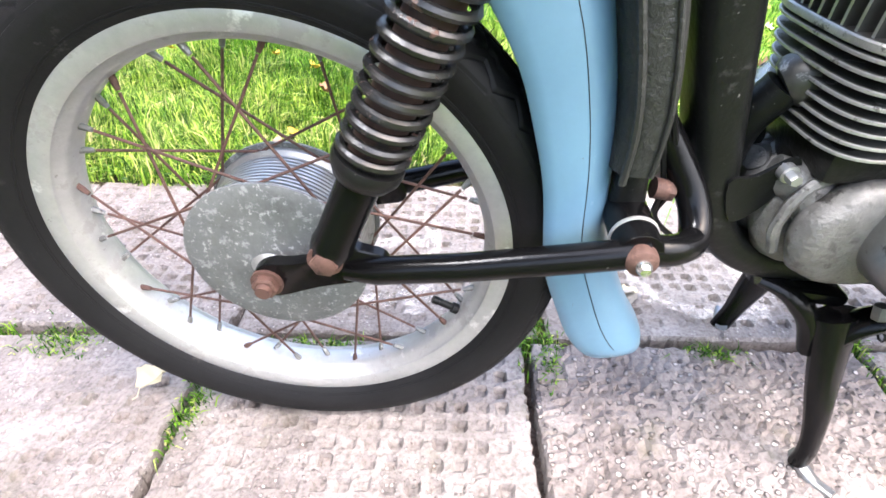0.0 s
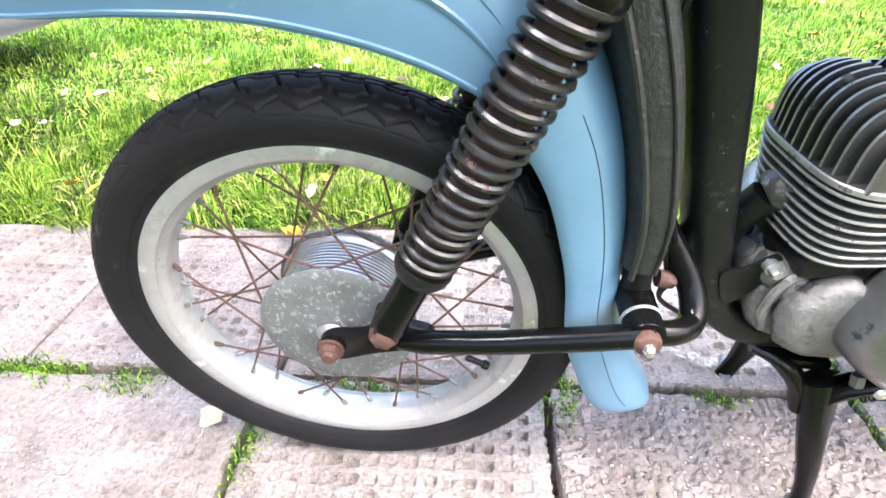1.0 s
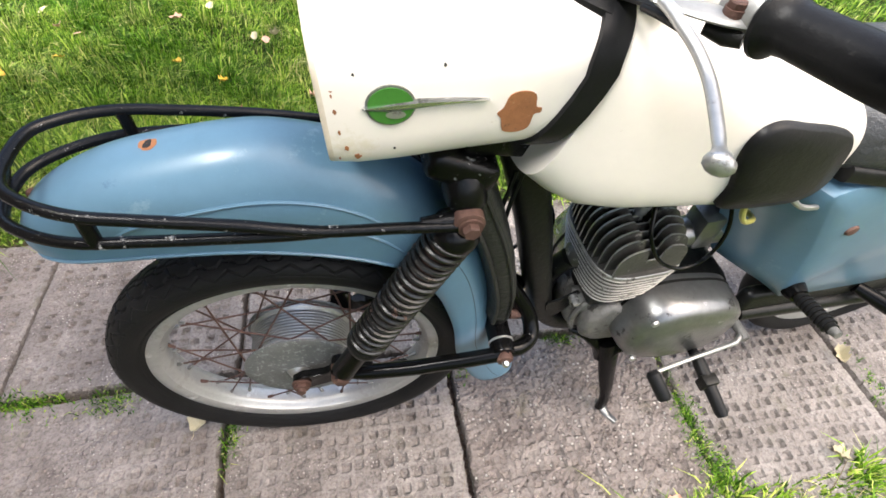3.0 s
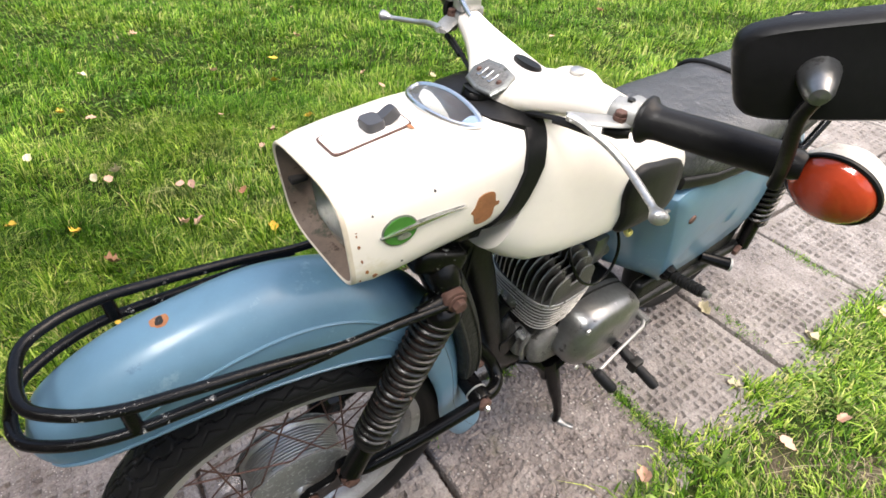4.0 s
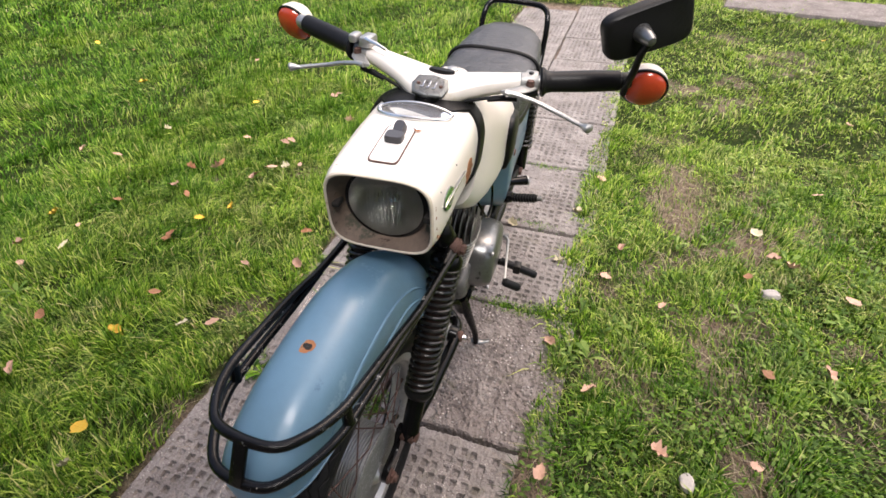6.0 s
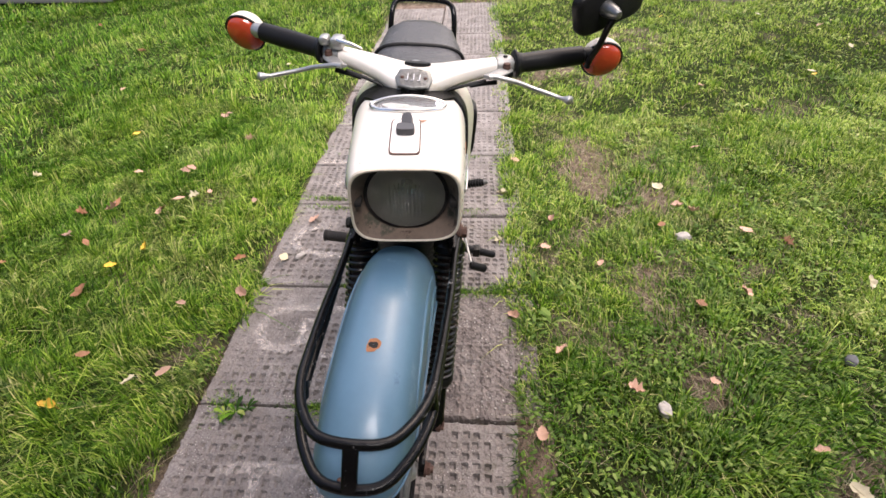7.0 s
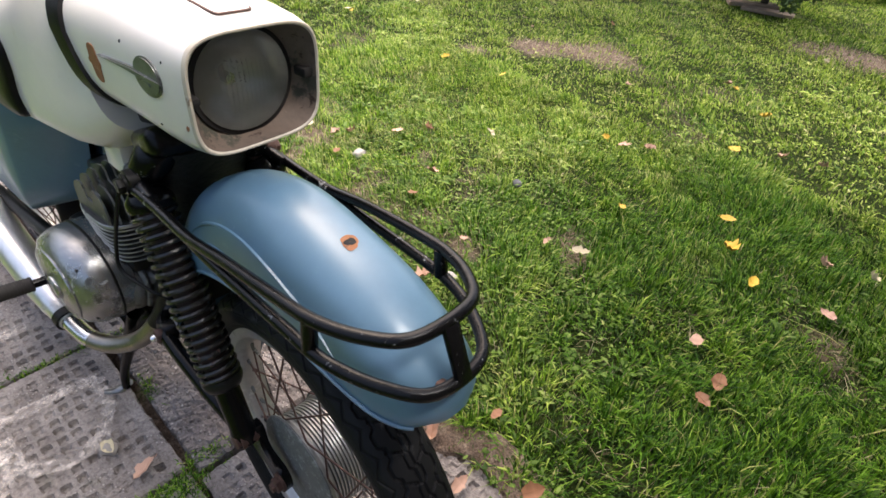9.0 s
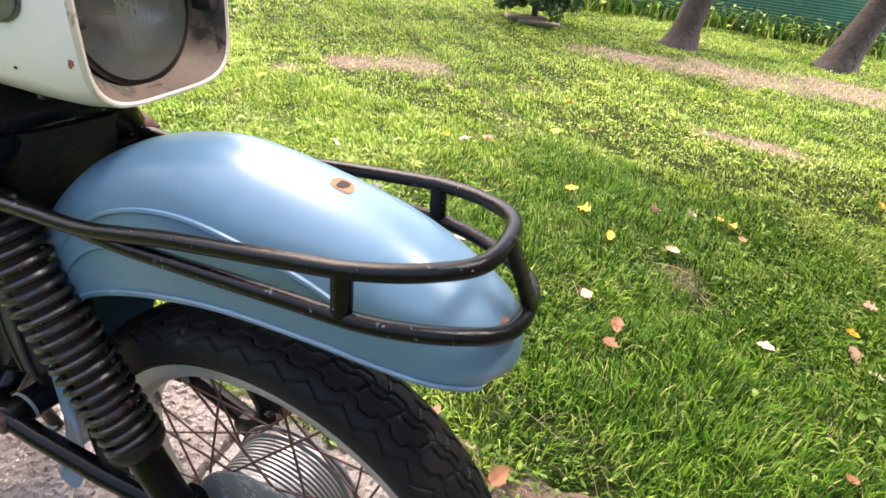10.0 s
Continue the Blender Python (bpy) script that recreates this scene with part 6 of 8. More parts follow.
# concrete slabs with a grid of small square pits
def concrete(name, tones, pebble_size, cover, relief):
    """Weathered concrete: mottled cement, grit and pebbles showing through; cover: how much of it is bare pebble."""
    mt = bpy.data.materials.new(name)
    mt.use_nodes = True
    n, l = mt.node_tree.nodes, mt.node_tree.links
    tc, oi = n.new("ShaderNodeTexCoord"), n.new("ShaderNodeObjectInfo")
    off, comb = n.new("ShaderNodeVectorMath"), n.new("ShaderNodeCombineXYZ")
    off.operation = "MULTIPLY_ADD"
    l.new(oi.outputs["Random"], comb.inputs[0]), l.new(oi.outputs["Random"], comb.inputs[1])
    off.inputs[1].default_value = (37.0, 53.0, 0.0)
    l.new(comb.outputs[0], off.inputs[0]), l.new(tc.outputs["Object"], off.inputs[2])
    co = off.outputs[0]
    base = ramp_node(n, l, tex(n, l, co, 9.0, 7).outputs[0], list(zip((0.28, 0.50, 0.75), tones)))
    grain = ramp_node(n, l, tex(n, l, co, 150.0, 4).outputs[0], [(0.30, (0.55, 0.52, 0.50)), (0.52, (1.0, 1.0, 1.0)), (0.75, (1.22, 1.20, 1.18))])
    base = mix_node(n, l, 1.0, base, grain, "MULTIPLY")
    vor = tex(n, l, co, pebble_size, kind="ShaderNodeTexVoronoi")
    stone_f, big = n.new("ShaderNodeMapRange"), n.new("ShaderNodeMapRange")
    for k, v in ((1, 0.20), (2, 0.34), (3, 0.85), (4, 0.0)):
        stone_f.inputs[k].default_value = v
    l.new(vor.outputs["Distance"], stone_f.inputs[0])
    pebble = ramp_node(n, l, vor.outputs["Color"], [(0.2, (0.13, 0.105, 0.10)), (0.5, (0.34, 0.29, 0.265)), (0.8, (0.52, 0.49, 0.46))])
    big.inputs[1].default_value, big.inputs[2].default_value = 0.62 - cover, 0.76 - cover
    l.new(tex(n, l, co, 6.0, 5).outputs[0], big.inputs[0])
    mm = n.new("ShaderNodeMath")
    mm.operation = "MULTIPLY"
    l.new(stone_f.outputs[0], mm.inputs[0]), l.new(big.outputs[0], mm.inputs[1])
    base = mix_node(n, l, mm.outputs[0], base, pebble)
    moss = n.new("ShaderNodeMapRange")
    moss.inputs[1].default_value, moss.inputs[2].default_value, moss.inputs[4].default_value = 0.57, 0.70, 0.6
    l.new(tex(n, l, co, 14.0, 8).outputs[0], moss.inputs[0])
    base = mix_node(n, l, moss.outputs[0], base, (0.11, 0.10, 0.07))
    l.new(base, n["Principled BSDF"].inputs["Base Color"])
    n["Principled BSDF"].inputs["Roughness"].default_value = 0.92
    bp, bp2 = n.new("ShaderNodeBump"), n.new("ShaderNodeBump")
    bp.inputs["Distance"].default_value, bp2.inputs["Distance"].default_value = 0.0026, relief
    l.new(tex(n, l, co, 170.0, 6).outputs[0], bp.inputs["Height"])
    l.new(mm.outputs[0], bp2.inputs["Height"])
    l.new(bp.outputs[0], bp2.inputs["Normal"])
    l.new(bp2.outputs[0], n["Principled BSDF"].inputs["Normal"])
    return mt


CONCRETE = concrete("weathered_concrete", ((0.125, 0.108, 0.100), (0.206, 0.184, 0.172), (0.300, 0.276, 0.262)), 130.0, 0.17, 0.003)
BARE = concrete("bare_aggregate_concrete", ((0.110, 0.091, 0.084), (0.190, 0.164, 0.152), (0.285, 0.258, 0.243)), 80.0, 0.40, 0.008)


def slab_mesh(k, wear, material, lumps=0.0007, size=0.496, cells=15):
    """One slab: pits in a square grid, worn away in places; k seeds it."""
    q = np.random.RandomState(40 + k)
    m = 0.024
    pitch = (size - 2 * m) / cells
    lines = [0.0, 0.006]
    for i in range(cells):
        a = m + i * pitch
        lines += [a + 0.16 * pitch, a + 0.30 * pitch, a + 0.68 * pitch, a + 0.86 * pitch]
    lines += [size - 0.006, size]
    c = np.array(lines) - size / 2
    nl = len(c)
    inner = np.array([1 if i >= 2 and i < nl - 2 and (i - 2) % 4 in (1, 2) else 0 for i in range(nl)])
    X, Y = np.meshgrid(c, c, indexing="ij")
    pit = np.outer(inner, inner).astype(float)
    mask = np.clip(0.80 + wear + 0.9 * wave(X + k, Y - k, 9.0, k * 1.3) + 0.25 * wave(X, Y, 31.0, k), 0.0, 1.0)
    deep = np.repeat(np.repeat(q.uniform(0.15, 1.15, (cells, cells)), 4, 0), 4, 1)
    jig = np.repeat(np.repeat(q.normal(0, 0.0014, (2, cells, cells)), 4, 1), 4, 2)
    dd = np.ones((nl, nl))
    dd[2:2 + 4 * cells, 2:2 + 4 * cells] = deep
    Z = -0.0115 * pit * mask * dd + 0.0012 * wave(X, Y, 17.0, k) + q.normal(0, lumps, X.shape)
    jx, jy = q.normal(0, 0.0007, X.shape), q.normal(0, 0.0007, X.shape)
    jx[2:2 + 4 * cells, 2:2 + 4 * cells] += jig[0]
    jy[2:2 + 4 * cells, 2:2 + 4 * cells] += jig[1]
    edge = (np.arange(nl) < 1) | (np.arange(nl) > nl - 2)
    rim = np.zeros((nl, nl), bool)
    rim[edge, :] = True
    rim[:, edge] = True
    chip = np.clip(q.normal(0, 0.5, X.shape) + 1.2 * wave(X, Y, 25.0, 3 + k), 0, 2) * rim
    Z = Z - rim * 0.004 - chip * 0.004
    X, Y = X + jx - np.sign(X) * chip * 0.0035 * (abs(X) > size / 2 - 0.001), Y + jy - np.sign(Y) * chip * 0.0035 * (abs(Y) > size / 2 - 0.001)
    top = np.stack([X.ravel(), Y.ravel(), Z.ravel()], 1)
    idx = np.arange(nl * nl).reshape(nl, nl)
    f = np.stack([idx[:-1, :-1].ravel(), idx[1:, :-1].ravel(), idx[1:, 1:].ravel(), idx[:-1, 1:].ravel()], 1)
    loop = np.concatenate([idx[:-1, 0], idx[-1, :-1], idx[:0:-1, -1], idx[0, :0:-1]])
    low = top[loop].copy()
    low[:, 2] = -0.048
    base_i = nl * nl + np.arange(len(loop))
    side = np.stack([loop, base_i, np.roll(base_i, -1), np.roll(loop, -1)], 1)
    return np_mesh("paving_slab", np.concatenate([top, low]), np.concatenate([f, side]), material, smooth=False)


SLABS = [slab_mesh(0, 0.25, CONCRETE), slab_mesh(1, 0.05, CONCRETE), slab_mesh(2, 0.35, CONCRETE), slab_mesh(3, -0.62, BARE, 0.0024), slab_mesh(4, 0.2, CONCRETE)]
pavement = tagged(new("pavement"), "path of weathered concrete slabs with pitted tops", "pavement", kind="structure")
q = random.Random(5)
ang = math.atan(SLOPE)
JOINTS = ([-3.28, -2.76, -2.24, -1.72, -1.22, -0.725, -0.205, 0.305, 0.832, 1.305, 1.848, 2.390, 2.91, 3.42, 3.94, 4.45, 4.97], [-3.34, -2.82, -2.30, -1.78, -1.27, -0.755, -0.235, 0.290, 0.805, 1.352, 1.706, 2.165, 2.68, 3.20, 3.71, 4.23, 4.74])
for c in range(2):
    for k, (j0, j1) in enumerate(zip(JOINTS[c], JOINTS[c][1:])):
        x, ln = (j0 + j1) / 2, j1 - j0 - 0.010
        y = seam(x) + (-0.258 if c == 0 else 0.264) + q.uniform(-0.006, 0.006)
        v = (3 if k == 7 else 2 if k == 6 else q.choice((0, 1, 4))) if c == 0 else (q.choice((0, 2, 4)))
        s = new("paving_slab", SLABS[v])
        s.parent = pavement
        s.location = (x, y, -0.004 + q.uniform(-0.004, 0.003))
        half = q.choice((0, 180))
        s.scale = (ln / 0.496, 0.505 / 0.496, 1)
        s.rotation_euler = (radians(q.uniform(-0.35, 0.35)), radians(q.uniform(-0.35, 0.35)), ang + radians(half + q.uniform(-0.6, 0.6)))

# earth that has crept over the margin of the slabs
ex, ev = np.meshgrid(np.arange(-1.3, 0.34, 0.012), np.linspace(0, 1, 13), indexing="ij")
inner = -0.420 + 0.020 * wave(ex, 0 * ex, 21.0, 0.3) + 0.012 * wave(ex, 0 * ex, 57.0, 1.3)
ey = seam(ex) + inner - ev * 0.10
ez = np.where(ev == 0, -0.014, 0.001 + 0.006 * np.sin(np.pi * np.minimum(1, ev * 1.1)) + 0.0035 * wave(ex, ey, 60.0, 0.5) + 0.002 * wave(ex, ey, 140.0, 1.5))
en = np.arange(ex.size).reshape(ex.shape)
me = np_mesh("edge_earth", np.stack([ex.ravel(), ey.ravel(), ez.ravel()], 1), np.stack([en[:-1, :-1].ravel(), en[:-1, 1:].ravel(), en[1:, 1:].ravel(), en[1:, :-1].ravel()], 1), SOIL)
me.attributes.new("bare", "FLOAT", "POINT").data.foreach_set("value", np.full(ex.size, 0.95, dtype=np.float32))
tagged(new("edge_earth", me), "strip of bare brown earth over the slab edges", "earth", kind="stuff")

# chalk lettering, mostly washed off
CHALK = bpy.data.materials.new("washed_chalk")
CHALK.use_nodes = True
n, l = CHALK.node_tree.nodes, CHALK.node_tree.links
tc = n.new("ShaderNodeTexCoord")
n["Principled BSDF"].inputs["Base Color"].default_value = (0.74, 0.67, 0.61, 1)
n["Principled BSDF"].inputs["Roughness"].default_value = 0.95
mr = n.new("ShaderNodeMapRange")
mr.inputs[1].default_value, mr.inputs[2].default_value, mr.inputs[4].default_value = 0.38, 0.70, 0.56
l.new(tex(n, l, tc.outputs["Object"], 60.0, 8).outputs[0], mr.inputs[0])
l.new(mr.outputs[0], n["Principled BSDF"].inputs["Alpha"])


def chalk(strokes, label):
    """Chalk strokes lying on the slabs, given as points on the ground."""
    mark = tagged(new("chalk_letter"), label, "chalk mark", "chalk letters on the path")
    for i_s, s in enumerate(strokes):
        bm = B()
        z = 0.0048 + 0.0006 * i_s
        P = smooth_path([(x, y, z) for x, y in s], 6) if len(s) > 2 else [Vector((*s[0], z)).lerp(Vector((*s[1], z)), t / 8) for t in range(9)]
        q = random.Random(i_s + 3)
        left, right = [], []
        for i, p in enumerate(P):
            d = (P[min(i + 1, len(P) - 1)] - P[max(i - 1, 0)]).normalized()
            nr = Vector((-d.y, d.x, 0)) * 0.018
            left.append(bm.verts.new(p + nr * q.uniform(0.6, 1.2))), right.append(bm.verts.new(p - nr * q.uniform(0.6, 1.2)))
        for i in range(len(P) - 1):
            bm.faces.new((left[i], left[i + 1], right[i + 1], right[i]))
        part("stroke", bm, CHALK, mark)


chalk([[(0.075, 0.565), (0.088, 0.502), (0.098, 0.437), (0.100, 0.332), (0.093, 0.238)], [(0.085, 0.452), (0.028, 0.447), (-0.050, 0.438), (-0.17, 0.43)], [(0.086, 0.283), (0.020, 0.270), (-0.060, 0.257), (-0.18, 0.24)]], "faded white chalk strokes on a concrete slab")
chalk([[(0.644, 0.662), (0.681, 0.513), (0.687, 0.298)], [(0.633, 0.651), (0.570, 0.656), (0.503, 0.616), (0.490, 0.543), (0.527, 0.503), (0.631, 0.514)], [(0.631, 0.505), (0.539, 0.483), (0.487, 0.418), (0.507, 0.338), (0.581, 0.301), (0.676, 0.301)]], "faded white chalk letter B on a concrete slab")
chalk([[(1.153, 0.592), (1.142, 0.680), (1.074, 0.715), (1.004, 0.679), (0.977, 0.574), (0.982, 0.395)]], "faded white chalk curve on a concrete slab")
chalk([[(1.700, 0.820), (1.715, 0.698), (1.716, 0.538)], [(1.682, 0.544), (1.586, 0.618), (1.486, 0.685)]], "faded white chalk strokes on a worn slab")

# grass: blades and small broad leaves
GRASS = bpy.data.materials.new("grass_blades")
GRASS.use_nodes = True
n, l = GRASS.node_tree.nodes, GRASS.node_tree.links
geo, tc = n.new("ShaderNodeNewGeometry"), n.new("ShaderNodeTexCoord")
rnd_blade = geo.outputs["Random Per Island"]
lush = ramp_node(n, l, rnd_blade, [(0.0, (0.020, 0.056, 0.005)), (0.42, (0.094, 0.210, 0.012)), (0.70, (0.280, 0.460, 0.036)), (0.90, (0.500, 0.620, 0.110)), (1.0, (0.62, 0.55, 0.24))])
dry = ramp_node(n, l, rnd_blade, [(0.0, (0.024, 0.046, 0.010)), (0.45, (0.120, 0.175, 0.036)), (0.80, (0.350, 0.390, 0.120)), (1.0, (0.60, 0.50, 0.32))])
deep = ramp_node(n, l, rnd_blade, [(0.0, (0.008, 0.026, 0.002)), (0.42, (0.042, 0.122, 0.006)), (0.74, (0.115, 0.265, 0.013)), (0.94, (0.270, 0.410, 0.048)), (1.0, (0.42, 0.40, 0.16))])
pale = ramp_node(n, l, rnd_blade, [(0.0, (0.040, 0.086, 0.010)), (0.40, (0.195, 0.320, 0.034)), (0.72, (0.420, 0.540, 0.085)), (0.92, (0.600, 0.660, 0.200)), (1.0, (0.62, 0.55, 0.30))])
mr = n.new("ShaderNodeMapRange")
mr.inputs[1].default_value, mr.inputs[2].default_value = 0.48, 0.68
l.new(tex(n, l, tc.outputs["Object"], 4.2, 6).outputs[0], mr.inputs[0])
deep_tone, thin = n.new("ShaderNodeAttribute"), n.new("ShaderNodeAttribute")
deep_tone.attribute_name, thin.attribute_name = "deep_tone", "thin"
sward = mix_node(n, l, deep_tone.outputs["Fac"], mix_node(n, l, mr.outputs[0], lush, dry), deep)
sward = mix_node(n, l, thin.outputs["Fac"], sward, pale)
dead = n.new("ShaderNodeAttribute")
dead.attribute_name = "dead"
straw = ramp_node(n, l, rnd_blade, [(0.0, (0.115, 0.085, 0.048)), (0.5, (0.30, 0.245, 0.150)), (1.0, (0.52, 0.45, 0.31))])
leafy = n.new("ShaderNodeAttribute")
leafy.attribute_name = "leafy"
broad = ramp_node(n, l, rnd_blade, [(0.0, (0.045, 0.095, 0.012)), (0.6, (0.125, 0.215, 0.035)), (1.0, (0.27, 0.37, 0.090))])
sward = mix_node(n, l, leafy.outputs["Fac"], sward, mix_node(n, l, thin.outputs["Fac"], broad, pale))
sward = mix_node(n, l, dead.outputs["Fac"], sward, straw)
l.new(sward, n["Principled BSDF"].inputs["Base Color"])
n["Principled BSDF"].inputs["Roughness"].default_value = 0.55
n["Principled BSDF"].inputs["Specular IOR Level"].default_value = 0.20
tr = n.new("ShaderNodeBsdfTranslucent")
l.new(sward, tr.inputs[0])
ms = n.new("ShaderNodeMixShader")
ms.inputs[0].default_value = 0.30
l.new(n["Principled BSDF"].outputs[0], ms.inputs[1]), l.new(tr.outputs[0], ms.inputs[2])
l.new(ms.outputs[0], n["Material Output"].inputs[0])


def blades(x, y, z, h, w, q, lean=0.5, heading=None):
    """Bent blades, each of a four-sided and a three-sided face, as triangles; heading: the way they lie."""
    m = len(x)
    b = q.uniform(0, 2 * np.pi, m) if heading is None else heading + q.normal(0, 0.75, m)
    a = b + np.pi / 2 + q.normal(0, 0.6, m)
    ux, uy = np.cos(a) * w, np.sin(a) * w
    lx, ly = np.cos(b), np.sin(b)
    t = np.abs(q.normal(0, lean, m)) + 0.12
    v = np.empty((m, 5, 3))
    v[:, 0] = np.stack([x - ux, y - uy, z - 0.004], 1)
    v[:, 1] = np.stack([x + ux, y + uy, z - 0.004], 1)
    mx, my, mz = x + lx * h * t * 0.36, y + ly * h * t * 0.36, z + h * 0.62 * np.clip(1.05 - 0.22 * t, 0.3, 1)
    v[:, 2] = np.stack([mx + ux * 0.8, my + uy * 0.8, mz], 1)
    v[:, 3] = np.stack([mx - ux * 0.8, my - uy * 0.8, mz], 1)
    tip = h * np.clip(1.02 - 0.46 * t, 0.10, 1)
    v[:, 4] = np.stack([x + lx * h * t, y + ly * h * t, z + tip], 1)
    f = np.array([[0, 1, 2], [0, 2, 3], [3, 2, 4]])
    faces = (np.arange(m)[:, None, None] * 5 + f[None]).reshape(-1, 3)
    return v.reshape(-1, 3), faces


def rosettes(x, y, z, r, q, leaves=7):
    """Flat plants of long broad leaves that arch outwards from one root."""
    m = len(x) * leaves
    x, y, z, r = (np.repeat(a, leaves) for a in (x, y, z, r))
    a = np.tile(np.arange(leaves) * 2 * np.pi / leaves, m // leaves) + q.normal(0, 0.45, m)
    r = r * q.uniform(0.55, 1.15, m)
    c, s_, up, wd = np.cos(a), np.sin(a), q.uniform(0.20, 0.85, m), q.uniform(0.8, 1.3, m)
    v = np.empty((m, 8, 3))
    for k, (u, w, hz) in enumerate(((0, 0.02, 0), (0, -0.02, 0), (0.40, -0.085, 0.62), (0.40, 0.085, 0.62), (0.78, -0.13, 0.78), (0.78, 0.13, 0.78), (1.02, -0.03, 0.62), (1.02, 0.03, 0.62))):
        v[:, k] = np.stack([x + r * (u * c - w * wd * s_), y + r * (u * s_ + w * wd * c), z + r * up * hz], 1)
    f = np.array([[0, 1, 2], [0, 2, 3], [3, 2, 4], [3, 4, 5], [5, 4, 6], [5, 6, 7]])
    return v.reshape(-1, 3), (np.arange(m)[:, None, None] * 8 + f[None]).reshape(-1, 3)


def weeds(x, y, z, r, q):
    """Small broad leaves, each a folded diamond."""
    m = len(x)
    a = q.uniform(0, 2 * np.pi, m)
    c, s = np.cos(a), np.sin(a)
    up = q.uniform(0.1, 0.8, m)
    v = np.empty((m, 6, 3))
    for k, (u, w, hz) in enumerate(((0, 0, 0), (0.40, 0.24, 0.55), (0.95, 0.30, 0.8), (1.45, 0, 0.70), (0.95, -0.30, 0.8), (0.40, -0.24, 0.55))):
        v[:, k] = np.stack([x + r * (u * c - w * s), y + r * (u * s + w * c), z + r * up * hz], 1)
    f = np.array([[0, 1, 5], [1, 2, 4], [1, 4, 5], [2, 3, 4]])
    return v.reshape(-1, 3), (np.arange(m)[:, None, None] * 6 + f[None]).reshape(-1, 3)


def rich_shaded_sward(x, y):
    """Where the grass is thick and deep green: towards the trees, and in tufts beside the front wheel, where the colour
    is also darkened for shade.
    """
    v = np.clip((y - 0.9) / 2.2, 0, 0.9)
    # ellipse beside the front wheel: the dark green also paints in the shade there
    v = np.maximum(v, np.clip(1.7 - ((x + 0.5) / 1.15) ** 2 - ((y + 1.0) / 0.95) ** 2, 0, 1.15))
    return np.clip(v + 0.55 * wave(x, y, 4.7, 0.2) + 0.55 * wave(x, y, 13.0, 1.7) + 0.30 * wave(x, y, 29.0, 0.6), 0, 1)


def pale_sward(x, y):
    """Where the grass is pale and yellowish: the open lawn away from the path."""
    v = np.clip((-1.3 - y) / 1.3, 0, 0.75)
    v = np.maximum(v, np.clip((x - 1.6) / 1.5, 0, 0.6) * (y < 0))
    v = np.maximum(v, 1.1 - ((x - 2.88) / 0.42) ** 2 - ((y + 1.62) / 0.30) ** 2)
    return np.clip(v + 0.40 * wave(x, y, 3.7, 2.2) + 0.30 * wave(x, y, 11.0, 0.6) - 0.12, 0, 1) * (1 - rich_shaded_sward(x, y))


def lie(x, y):
    """The way the blades lie, turning slowly over the lawn."""
    return 2.6 * wave(x, y, 2.3, 0.5) + 2.2 * wave(x, y, 7.7, 1.9)


